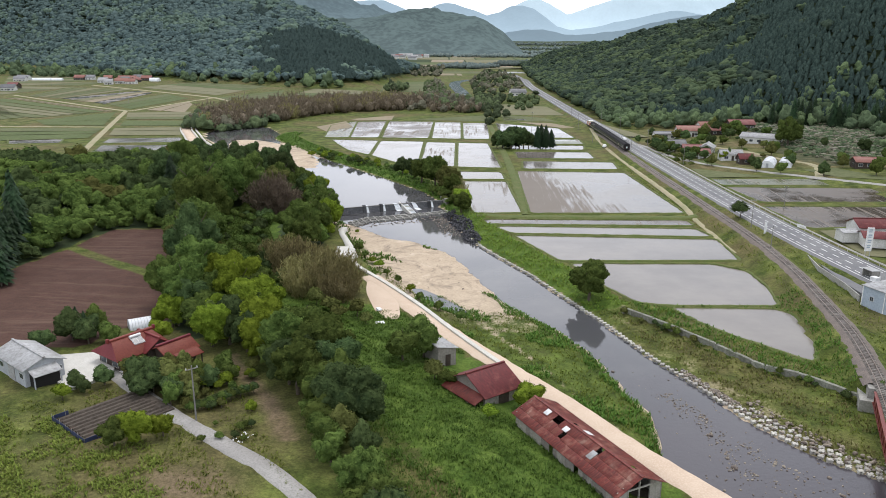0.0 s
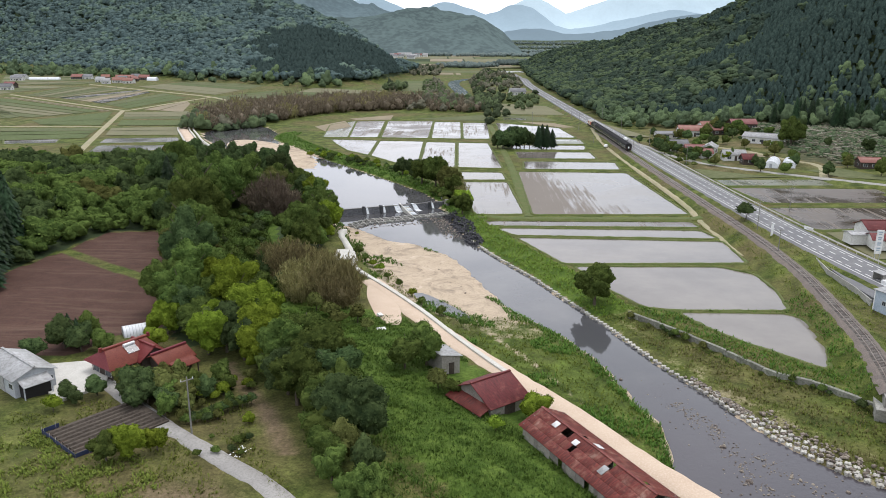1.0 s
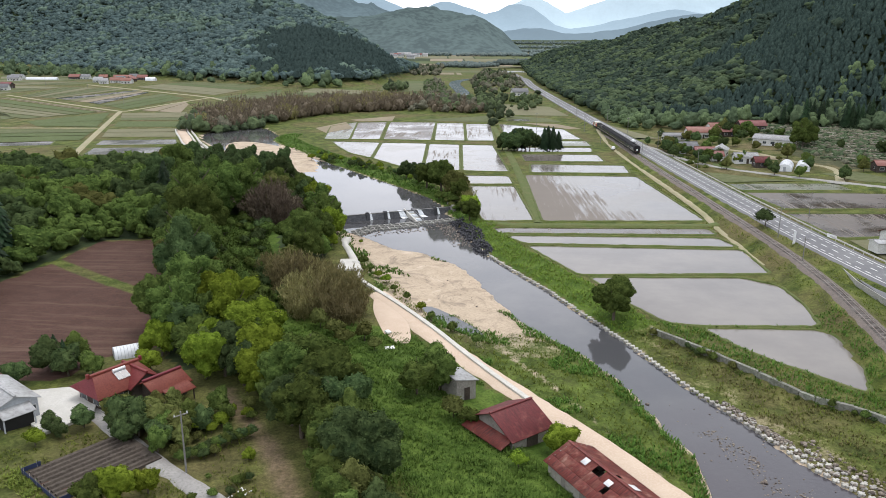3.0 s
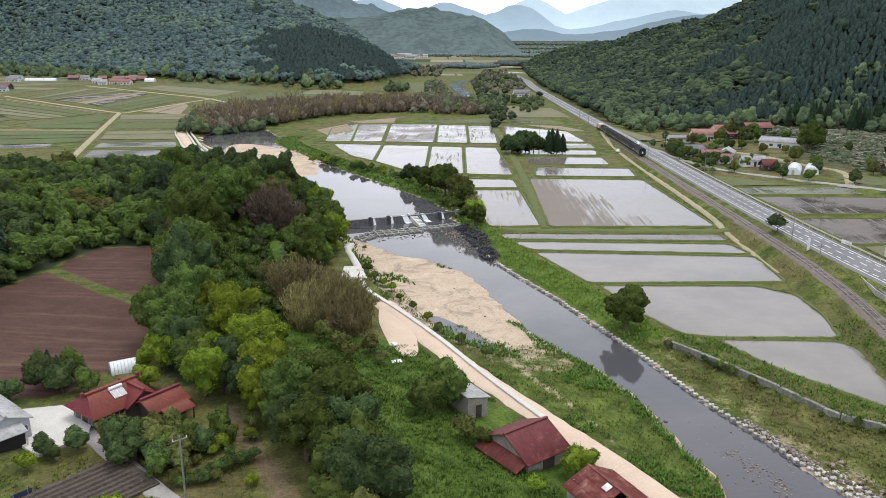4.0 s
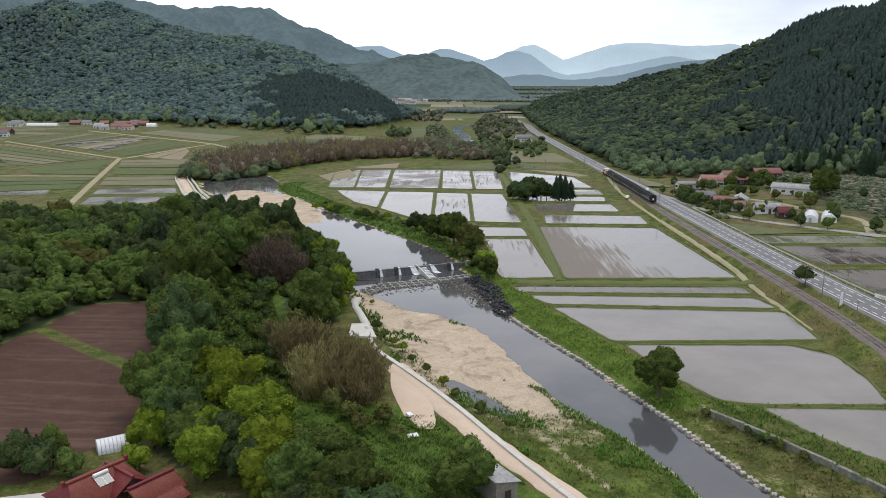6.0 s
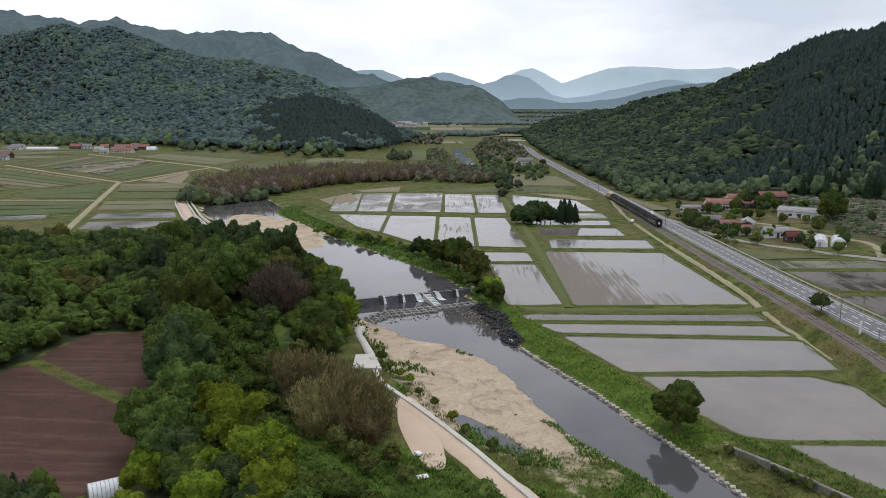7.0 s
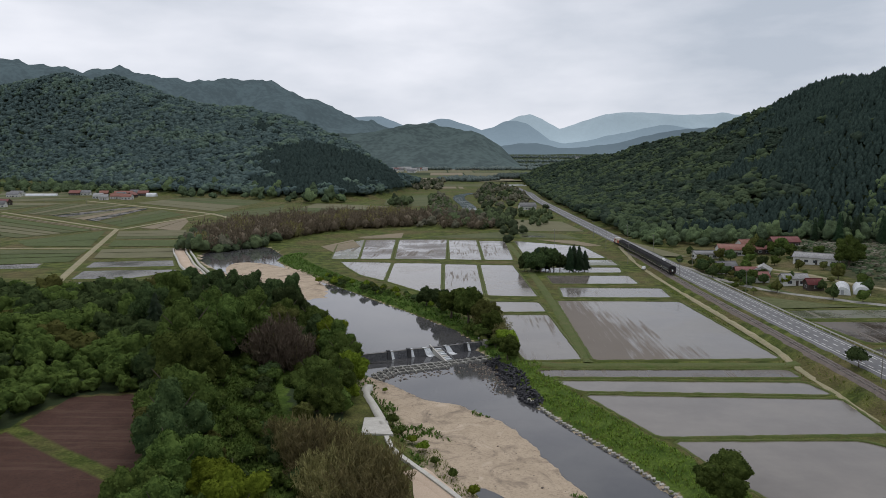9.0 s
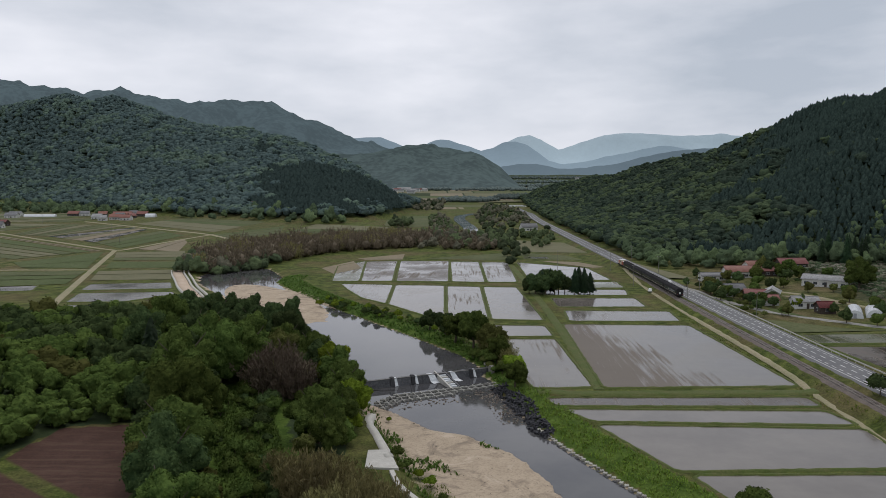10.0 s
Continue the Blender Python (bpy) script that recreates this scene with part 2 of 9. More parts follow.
M_PADDY_MUD = water("paddy_water_mud", (0.072, 0.056, 0.044), (0.125, 0.106, 0.090), 0.07, 0.06, 1.4, 0.35, (5, 1.6))
M_PADDY_GREEN = water("paddy_water_seedlings", (0.10, 0.105, 0.055), (0.16, 0.165, 0.12), 0.1, 0.08, 2.0, 0.3, (3, 2.0))
M_RIVER = water("river_water", (0.070, 0.070, 0.074), (0.100, 0.098, 0.097), 0.03, 0.06, 1.6, 0.05, None, (0.060, 0.054, 0.060))
M_FOAM = surface("falling_water", (0.72, 0.75, 0.76), (0.55, 0.58, 0.60), (0.85, 0.86, 0.86), 1.2, 5, 0.5, bump=0.4)


def speckle(t, value, lo, hi):
    """A grey from lo to hi that follows a noise."""
    n = t.nodes.new("ShaderNodeCombineColor")
    v = remap(t, value, 0.3, 0.7, lo, hi)
    for i in range(3):
        t.links.new(v, n.inputs[i])
    return n.outputs[0]


def ground_material():
    """Turf, dry grass, sand, tilled soil, woodland floor: sorted by the cover masks with ragged edges."""
    m, t, b = nodes_of("ground_cover")
    p = position(t)
    att = t.nodes.new("ShaderNodeAttribute")
    att.attribute_name = "cover"
    sep = t.nodes.new("ShaderNodeSeparateColor")
    t.links.new(att.outputs["Color"], sep.inputs[0])
    worn = t.nodes.new("ShaderNodeAttribute")
    worn.attribute_name = "worn"
    big = noise_node(t, 0.035, 5, 0.6, p)
    mid = noise_node(t, 0.24, 7, 0.7, p)
    fine = noise_node(t, 2.2, 8, 0.75, p)
    turf = blend(t, remap(t, mid.outputs["Fac"], 0.40, 0.60), (0.052, 0.074, 0.014), (0.098, 0.114, 0.028))
    turf = blend(t, remap(t, big.outputs["Fac"], 0.45, 0.62), turf, (0.108, 0.094, 0.038))
    turf = blend(t, 1.0, turf, speckle(t, fine.outputs["Fac"], 0.45, 1.6), "MULTIPLY")
    turf = blend(t, 1.0, turf, speckle(t, mid.outputs["Fac"], 0.65, 1.35), "MULTIPLY")
    lush = blend(t, remap(t, mid.outputs["Fac"], 0.38, 0.62), (0.046, 0.084, 0.012), (0.100, 0.150, 0.026))
    lush = blend(t, 1.0, lush, speckle(t, fine.outputs["Fac"], 0.5, 1.5), "MULTIPLY")
    sand = blend(t, remap(t, mid.outputs["Fac"], 0.35, 0.65), (0.52, 0.420, 0.310), (0.43, 0.345, 0.250))
    sand = blend(t, remap(t, fine.outputs["Fac"], 0.5, 0.7), sand, (0.26, 0.21, 0.155))
    drift = noise_node(t, 0.11, 6, 0.68, p, 1.6)
    sand = blend(t, remap(t, drift.outputs["Fac"], 0.52, 0.64, 0.0, 0.75), sand, (0.215, 0.175, 0.135))
    sand = blend(t, remap(t, drift.outputs["Fac"], 0.40, 0.30, 0.0, 0.7), sand, (0.60, 0.50, 0.39))
    soil = blend(t, remap(t, mid.outputs["Fac"], 0.35, 0.65), (0.072, 0.039, 0.029), (0.098, 0.054, 0.041))
    soil = blend(t, remap(t, fine.outputs["Fac"], 0.48, 0.7), soil, (0.058, 0.036, 0.029))
    furrow = t.nodes.new("ShaderNodeMapping")
    furrow.inputs["Rotation"].default_value, furrow.inputs["Scale"].default_value = (0, 0, radians(38)), (0.035, 0.5, 1)
    t.links.new(p, furrow.inputs[0])
    streak = noise_node(t, 1.0, 5, 0.65, furrow.outputs[0])
    soil = blend(t, remap(t, streak.outputs["Fac"], 0.52, 0.72, 0.0, 0.55), soil, (0.165, 0.108, 0.078))
    tan = blend(t, remap(t, mid.outputs["Fac"], 0.35, 0.65), (0.130, 0.098, 0.056), (0.190, 0.142, 0.088))
    tan = blend(t, 1.0, tan, speckle(t, fine.outputs["Fac"], 0.6, 1.35), "MULTIPLY")
    floor = blend(t, remap(t, mid.outputs["Fac"], 0.35, 0.65), (0.026, 0.040, 0.018), (0.052, 0.072, 0.028))
    wob = calc(t, "ADD", calc(t, "MULTIPLY", calc(t, "SUBTRACT", mid.outputs["Fac"], 0.5), 1.1), calc(t, "MULTIPLY", calc(t, "SUBTRACT", fine.outputs["Fac"], 0.5), 0.5))

    def edge(v, soft=0.12, ragged=1.0):
        return remap(t, calc(t, "ADD", v, calc(t, "MULTIPLY", wob, ragged)), 0.5 - soft, 0.5 + soft)
    c = blend(t, edge(sep.outputs["Blue"]), turf, floor)
    c = blend(t, edge(att.outputs["Alpha"], 0.2, 0.8), c, lush)
    c = blend(t, edge(worn.outputs["Fac"], 0.22, 0.7), c, tan)
    c = blend(t, edge(sep.outputs["Red"]), c, sand)
    c = blend(t, edge(sep.outputs["Green"], 0.1, 0.35), c, soil)
    t.links.new(c, b.inputs["Base Color"])
    b.inputs["Roughness"].default_value = 0.95
    b.inputs["Specular IOR Level"].default_value = 0.15
    bn = t.nodes.new("ShaderNodeBump")
    bn.inputs["Strength"].default_value = 0.9
    bn.inputs["Distance"].default_value = 0.25
    hgt = calc(t, "ADD", mid.outputs["Fac"], calc(t, "MULTIPLY", fine.outputs["Fac"], 0.5))
    t.links.new(hgt, bn.inputs["Height"])
    t.links.new(bn.outputs[0], b.inputs["Normal"])
    return m


M_GROUND = ground_material()


# ---- builders ----
def mesh_np(name, verts, faces, material=None, smooth=False):
    """A mesh from arrays: faces is one array or a list of arrays, each of triangles or quads."""
    me = bpy.data.meshes.new(name)
    verts = np.asarray(verts, dtype=np.float32)
    if not isinstance(faces, list):
        faces = [faces]
    faces = [np.asarray(f, dtype=np.int32) for f in faces if len(f)]
    loops = np.concatenate([f.ravel() for f in faces])
    totals = np.concatenate([np.full(len(f), f.shape[1], np.int32) for f in faces])
    starts = np.concatenate(([0], np.cumsum(totals)[:-1])).astype(np.int32)
    me.vertices.add(len(verts))
    me.vertices.foreach_set("co", verts.ravel())
    me.loops.add(len(loops))
    me.loops.foreach_set("vertex_index", loops)
    me.polygons.add(len(totals))
    me.polygons.foreach_set("loop_start", starts)
    if smooth:
        me.polygons.foreach_set("use_smooth", np.ones(len(totals), dtype=bool))
    me.update(calc_edges=True)
    if material:
        me.materials.append(material)
    return me


def finish(bm, name, material, smooth=False):
    me = bpy.data.meshes.new(name)
    bmesh.ops.recalc_face_normals(bm, faces=bm.faces)
    bm.to_mesh(me)
    bm.free()
    me.materials.append(material)
    if smooth:
        for f in me.polygons:
            f.use_smooth = True
    return me


def part(name, bm, material, parent=None, label="", m=None):
    """Links a bmesh, or a finished mesh, as one object under a thing or a part."""
    me = finish(bm, name, material) if isinstance(bm, bmesh.types.BMesh) else bm
    ob = new(name, me)
    if parent is not None:
        ob.parent = parent
    if m is not None:
        ob.matrix_basis = m
    if label:
        tagged(ob, label=label)
    return ob


def thing(name, label, category, m=None, group="", kind="", data=None):
    ob = new(name, data)
    if m is not None:
        ob.matrix_basis = m
    return tagged(ob, label, category, group, kind)


def add_box(bm, x0, y0, z0, x1, y1, z1, m=None, bevel=0.0):
    vs = [bm.verts.new((x, y, z)) for z in (z0, z1) for y in (y0, y1) for x in (x0, x1)]
    fs = [bm.faces.new([vs[i] for i in q]) for q in ((0, 2, 3, 1), (4, 5, 7, 6), (0, 1, 5, 4), (2, 6, 7, 3), (0, 4, 6, 2), (1, 3, 7, 5))]
    if bevel:
        es = list({e for f in fs for e in f.edges})
        r = bmesh.ops.bevel(bm, geom=es, offset=bevel, segments=1, affect="EDGES")
        vs = list({v for f in r["faces"] for v in f.verts} | {v for v in vs if v.is_valid})
    if m is not None:
        for v in vs:
            v.co = m @ v.co
    return vs


def box(x0, y0, z0, x1, y1, z1, m=None, bevel=0.0):
    bm = bmesh.new()
    add_box(bm, x0, y0, z0, x1, y1, z1, m, bevel)
    return bm


def add_tube(bm, a, b, r0, r1, n=6):
    a, b = Vector(a), Vector(b)
    q = (b - a).to_track_quat("Z", "Y").to_matrix()
    rings = []
    for c, r in ((a, r0), (b, r1)):
        rings.append([bm.verts.new(c + q @ Vector((r * math.cos(6.2832 * i / n), r * math.sin(6.2832 * i / n), 0))) for i in range(n)])
    for i in range(n):
        bm.faces.new((rings[0][i], rings[0][(i + 1) % n], rings[1][(i + 1) % n], rings[1][i]))
    bm.faces.new(rings[1])
    bm.faces.new(rings[0][::-1])


def tube(a, b, r0, r1=None, n=6):
    bm = bmesh.new()
    add_tube(bm, a, b, r0, r0 if r1 is None else r1, n)
    return bm


def prism(points, z0, z1):
    """An upright slab on a plan outline."""
    bm = bmesh.new()
    lo = [bm.verts.new((x, y, z0)) for x, y in points]
    hi = [bm.verts.new((x, y, z1)) for x, y in points]
    n = len(points)
    bm.faces.new(hi)
    bm.faces.new(lo[::-1])
    for i in range(n):
        bm.faces.new((lo[i], lo[(i + 1) % n], hi[(i + 1) % n], hi[i]))
    return bm


def chaikin(pts, closed=True, times=1):
    for _ in range(times):
        out, n = [], len(pts)
        for i in range(n if closed else n - 1):
            (ax, ay), (bx, by) = pts[i], pts[(i + 1) % n]
            out += [(ax * 0.8 + bx * 0.2, ay * 0.8 + by * 0.2), (ax * 0.2 + bx * 0.8, ay * 0.2 + by * 0.8)]
        pts = out if closed else [pts[0]] + out + [pts[-1]]
    return pts


def resample(pts, step):
    """Points every step metres along a plan line."""
    p = np.array(pts, float)
    s = np.concatenate(([0], np.cumsum(np.hypot(*np.diff(p, axis=0).T))))
    k = np.linspace(0, s[-1], max(2, int(s[-1] / step) + 1))
    return np.stack([np.interp(k, s, p[:, i]) for i in range(p.shape[1])], 1)


def ribbon(pts, profile, zs, closed=False, jitter=0.0):
    """Sweeps a profile [(across, up), ...] along plan points; zs: base height at each point. across is to the right of the way."""
    p = np.asarray(pts, float)[:, :2]
    if closed:
        d = np.roll(p, -1, 0) - np.roll(p, 1, 0)
    else:
        d = np.gradient(p, axis=0)
    d /= np.maximum(np.hypot(d[:, 0], d[:, 1]), 1e-6)[:, None]
    nrm = np.stack([d[:, 1], -d[:, 0]], 1)
    k, n = len(profile), len(p)
    rng = np.random.default_rng(len(p) + k)
    v = np.zeros((n, k, 3))
    for j, (a, u) in enumerate(profile):
        off = a + (rng.normal(0, jitter, n) if jitter else 0)
        v[:, j, :2] = p + nrm * np.reshape(off * np.ones(n), (n, 1))
        v[:, j, 2] = np.asarray(zs) + u + (rng.normal(0, jitter * 0.4, n) if jitter else 0)
    idx = np.arange(n * k).reshape(n, k)
    nxt = np.roll(idx, -1, 0) if closed else idx[1:]
    cur = idx if closed else idx[:-1]
    f = np.stack([cur[:, :-1], cur[:, 1:], nxt[:, 1:], nxt[:, :-1]], -1).reshape(-1, 4)
    return v.reshape(-1, 3), f[:, ::-1]


def inside(poly, x, y):
    """Which of the points lie in the plan outline."""
    r = np.zeros(np.shape(x), bool)
    n = len(poly)
    for i in range(n):
        (ax, ay), (bx, by) = poly[i], poly[(i + 1) % n]
        if ay != by:
            r ^= ((ay > y) != (by > y)) & (x < (bx - ax) * (y - ay) / (by - ay) + ax)
    return r


def sstep(v):
    v = np.clip(v, 0, 1)
    return v * v * (3 - 2 * v)


def wavy(x, y, s, seed=0.0):
    """Cheap smooth plan noise of about -1 to 1 with wavelength s."""
    x, y = np.asarray(x, float) / s * 6.283, np.asarray(y, float) / s * 6.283
    return (np.sin(x + 1.7 * np.sin(y * 0.61 + seed) + seed) + np.sin(y * 1.13 + 1.3 * np.sin(x * 0.77 - seed)) + np.sin(0.71 * (x + y) + 2.1 * seed)) / 2.4


# ---- the lie of the land ----
WATER_LOW, WATER_POOL = -1.6, 0.35
BANK_L = [(40, 52), (60, 40), (77, 32), (83, 28), (89, 29), (96, 30), (105, 28), (118, 26), (130, 21), (144, 13), (157, 9), (182, 2), (193, -7), (197, -15), (209, -24), (214, -29), (220, -33), (241, -39), (268, -51), (285, -64), (315, -83), (347, -98), (395, -127), (426, -137), (470, -130)]
BANK_R = [(40, 84), (60, 66), (80, 54), (86, 48), (95, 43), (104, 40), (117, 35), (134, 30), (148, 25), (163, 20), (182, 12), (196, 7), (216, 3), (228, 0.5), (235, 0), (257, -9), (276, -20), (296, -32), (327, -51), (346, -63), (377, -80), (404, -92), (421, -92), (454, -105), (470, -118)]
TRACK = [(40, 48), (60, 37), (74, 29), (83, 23), (95, 17), (106, 10), (116, 4), (128, -3), (142, -10), (154, -16), (180, -24), (205, -32), (219, -37), (240, -46), (268, -58), (300, -82), (470, -150)]
WALL_R = [(60, 74), (96, 64.5), (101, 61.5), (107.5, 57), (111.5, 51.3), (119.5, 47.3), (129.5, 41.3), (138, 35.2), (143, 31.5)]
RAIL = [(62, 48), (80, 55.5), (95.3, 62.2), (104.8, 65.7), (118.7, 70.1), (134.6, 73.3), (154.9, 77.2), (178.9, 79.6), (203.6, 80.6), (240, 81.6), (302, 83.2), (429, 88.5), (580, 92), (900, 99)]
ROAD = [(90, 98), (120, 94.6), (148, 92.4), (173, 90.7), (202, 89.9), (248, 90), (323, 91.2), (413, 93.2), (580, 95.6), (750, 99), (896, 103), (1020, 112), (1200, 118)]


def col(table, y):
    t = np.array(table, float)
    return np.interp(y, t[:, 0], t[:, 1])


def paddy_level(y):
    return np.interp(y, [0, 112, 340, 1000, 1300, 1700, 2300, 3000, 3700, 5000], [-0.8, -0.4, 1.1, 3.2, 4.1, 9, 24, 44, 72, 100])


def land(x, y):
    """Height of the bare land."""
    x, y = np.asarray(x, float), np.asarray(y, float)
    pl = paddy_level(y)
    xl, xr, xt, xw = col(BANK_L, y), col(BANK_R, y), col(TRACK, y), col(WALL_R, y)
    # the crest of the weir runs aslant, so the water steps along a line
    step = sstep((y - (240.7 + 0.415 * x) + 0.6) / 1.2)
    wl = WATER_LOW + (WATER_POOL - WATER_LOW) * step
    # east side
    dr = x - xr
    bench = np.where((y < 143), sstep((x - xw + 0.6) / 1.2), 0)
    east_low = np.interp(dr, [0, 1.5, 4, 14], [0, 0.4, 0.5, 0.6]) + WATER_LOW
    east_near = east_low * (1 - bench) + bench * (pl + 0.35 - 0.35 * sstep((x - xw - 2) / 8))
    f = np.interp(dr, [0, 1.5, 4.5, 8, 13], [0, 0.25, 0.6, 1, 1])
    crown = np.interp(dr, [0, 5, 8, 10, 14], [0, 0.3, 0.55, 0.5, 0])
    east_far = (wl + 0.05) * (1 - f) + pl * f + crown
    k = sstep((y - 141) / 6)
    east = np.where(y < 141, east_near, east_near * (1 - k) + east_far * k)
    rail_x, road_x = col(RAIL, y), col(ROAD, y)
    right = np.interp(x - road_x, [0, 6, 14, 40, 90], [2.3, 1.7, 1.7, 2.4, 4.2]) * sstep((y - 60) / 60)
    right = right + np.clip((y - 280) / 130, 0, 1) * np.clip((x - 100) / 40, 0, 1) * 1.6
    east = np.where(x > road_x, np.maximum(right, pl + 0.8), east)
    between = np.interp(x, [0, 1], [0, 1]) * 0 + 1.6
    east = np.where((x > rail_x) & (x <= road_x), between, east)
    bank = 2.2 - np.clip((np.abs(x - rail_x) - 2.4) * np.where((y < 115) & (x < rail_x), 1.1, 0.55), 0, 9)
    east = np.where((y > 97) & ((y > 143) | (x > xw)), np.maximum(east, bank), east)
    bank = 2.9 - np.clip((np.abs(x - road_x) - 6.0) * 0.6, 0, 9)
    east = np.where(y > 60, np.maximum(east, bank), east)
    # west side
    fr = np.clip((xl - x) / np.maximum(xl - xt, 1), 0, 1)
    shore = np.interp(fr, [0, 0.12, 0.6, 0.9, 1], [0.0, 0.45, 0.95, 1.5, 2.9]) + WATER_LOW
    shore = np.where(y > 214, wl + 0.1 + fr * 1.2, shore)
    w = xt - x
    terrace = np.interp(w, [0, 4, 9, 30, 45, 75, 110], [1.3, 1.3, 1.6, 4.0, 4.2, 4.9, 5.2]) + 0.25 * wavy(x, y, 37, 1.0) * np.clip(w / 20, 0, 1)
    fade = sstep((y - 225) / 85)
    terrace = terrace * (1 - fade) + np.maximum(pl, 1.0) * fade
    west = np.where(x > xt, shore, terrace)
    pud = ((x + 1.5) * 0.55 - (y - 144) * 0.83) ** 2 / 11 ** 2 + ((x + 1.5) * 0.83 + (y - 144) * 0.55) ** 2 / 2.6 ** 2
    west = west - 0.55 * np.clip(1.25 - pud, 0, 1) * (x > xt + 2)
    # the bed
    d = np.minimum(x - xl, xr - x)
    bed = wl - 0.12 - 0.6 * np.clip(d / 5, 0, 1)
    z = np.where(x > xr, east, np.where(x < xl, west, bed))
    up = sstep((y - 455) / 30)
    z = np.where(y > 455, z * (1 - up) + np.where((x > rail_x - 8) & (y < 1300), z, pl) * up, z)
    # far river
    fx = np.interp(y, [640, 668, 700, 770, 840, 920, 1000, 1060], [-60, 0, 17, 21, 18, 14, 18, 40])
    z = np.where((y > 610) & (y < 1060), z - 1.2 * sstep((11 - np.abs(x - fx)) / 4), z)
    # the point bar in the pool
    bx, by = (x + 82) * 0.88 + (y - 350) * 0.475, -(x + 82) * 0.475 + (y - 350) * 0.88
    barz = WATER_POOL + 0.75 - (bx / 17.5) ** 2 - (by / 62) ** 2
    z = np.where((y > 285) & (y < 420), np.maximum(z, np.minimum(barz, 0.8 + 0 * z)), z)
    # hills
    xb = np.interp(y, [200, 300, 400, 440, 470, 520, 900, 1400, 1700], [330, 300, 262, 225, 150, 106, 116, 150, 175])
    xc = np.interp(y, [200, 430, 500, 650, 800, 950, 1100, 1250, 1400, 1550, 1750], [560, 480, 430, 370, 356, 324, 283, 242, 212, 172, 160])
    zc = np.interp(y, [200, 430, 500, 650, 800, 950, 1100, 1250, 1400, 1550, 1750], [168, 168, 152, 125, 104, 77, 60, 46, 34, 17, 2])
    u = (x - xb) / np.maximum(xc - xb, 30)
    hill = 0.94 * zc * np.where(u < 1, sstep(np.clip(u, 0, 1) * 0.82 + 0.0) / sstep(0.82) * 0.9 + 0.1 * np.clip(u, 0, 1), 1 + np.clip(u - 1, 0, 3) * 0.35)
    hill = hill * (1 + 0.07 * wavy(x, y, 170, 2.0) + 0.04 * wavy(x, y, 75, 5.0)) * (u > 0)
    z = np.maximum(z, hill + np.where(u > 0, 3, -50))
    yb = np.interp(x, [-1500, -828, -612, -403, -263, -137, -89, -60, -40], [1900, 1436, 1219, 1026, 925, 835, 880, 1000, 1300])
    yc = np.interp(x, [-1500, -1098, -792, -537, -405, -278, -184, -119, -71, -40], [2300, 1850, 1700, 1550, 1450, 1350, 1250, 1150, 1080, 1400])
    zh = np.interp(x, [-1500, -1098, -900, -792, -700, -600, -537, -405, -278, -184, -119, -71, -40], [190, 196, 216, 222, 212, 186, 168, 139, 117, 80, 45, 18, 0])
    u = (y - yb) / np.maximum(yc - yb, 60)
    hill = zh * np.where(u < 1, 0.35 * sstep(u) + 0.65 * np.clip(u, 0, 1), np.clip(1 - (u - 1) * 0.5, 0, 1))
    hill = hill * (1 + 0.06 * wavy(x, y, 260, 3.0) + 0.03 * wavy(x, y, 120, 7.0)) * (u > 0)
    return np.maximum(z, hill + np.where(u > 0, 4, -50))


def land_z(x, y):
    return float(land(np.array([x]), np.array([y]))[0])

# ---- paddies: plan outlines, with the look of each ----
PADDIES = []


def paddy(kind_, *corners):
    PADDIES.append((kind_, list(corners)))


paddy("still", (45, 139), (48, 131), (52, 124), (57, 118), (61, 112.5), (65, 121), (67, 130), (68, 135), (66, 138.4))
paddy("still", (30, 169), (64, 169), (70, 163), (69.5, 151), (67, 139.6), (44, 139.8), (39, 141.5), (35, 151))
paddy("still", (19, 195), (73, 191.5), (71.5, 171.5), (28, 170.3))
paddy("still", (13.5, 205), (71, 203), (73, 193.6), (19, 196.6))
paddy("mud", (11.5, 213.5), (72, 213), (72, 206), (12.5, 207))
paddy("ridged", (30, 298), (73, 296), (74, 221), (26.5, 220))
paddy("rows", (3.5, 275), (23.5, 275), (24, 221), (9.5, 220))
paddy("still", (5, 296), (23, 295), (23.6, 277.5), (4.5, 277.5))
paddy("rows", (-59, 394), (-34, 390), (-34, 337), (-45, 352), (-53, 374))
paddy("still", (-32.6, 390), (-10, 388), (-11, 309), (-15, 307), (-32.6, 336))
paddy("rows", (-8.6, 386), (6.4, 384), (4.6, 304.5), (-9.6, 308))
paddy("still", (8, 384), (23, 382), (24, 302), (6, 304))
paddy("green", (-64, 400), (-51, 400), (-56, 488), (-69, 462))
paddy("mud", (-50, 400), (-35, 400), (-37, 488), (-55, 485))
paddy("mud", (-33, 400), (-8, 398), (-6, 488), (-35, 488))
paddy("rows", (-6, 398), (9.6, 396), (11.6, 484), (-5, 485))
paddy("rows", (11, 396), (25, 396), (28.5, 481), (13, 481))
paddy("still", (34, 481), (70, 453), (72, 403), (32, 403))
paddy("still", (33, 357), (68, 357), (71, 374), (34, 374))
paddy("still", (33.5, 329), (68, 329), (69, 351), (34, 351))
paddy("rows", (33, 301.5), (72, 301), (74, 321), (35, 323))
paddy("green", (32, 378), (72, 378), (73, 399), (32, 399))
paddy("still", (-226, 386), (-199, 389), (-193, 372), (-216, 368))
paddy("still", (-177, 394), (-141, 399), (-133, 378), (-172, 373))
paddy("still", (-169, 366), (-130, 370), (-126, 362), (-140, 343), (-163, 342))
paddy("still", (-160, 336), (-137, 338), (-130, 322), (-153, 320))
paddy("mud", (99, 256), (151, 255), (143, 231), (101, 230))
paddy("mud", (99, 225), (140, 225), (126, 200), (100, 196))
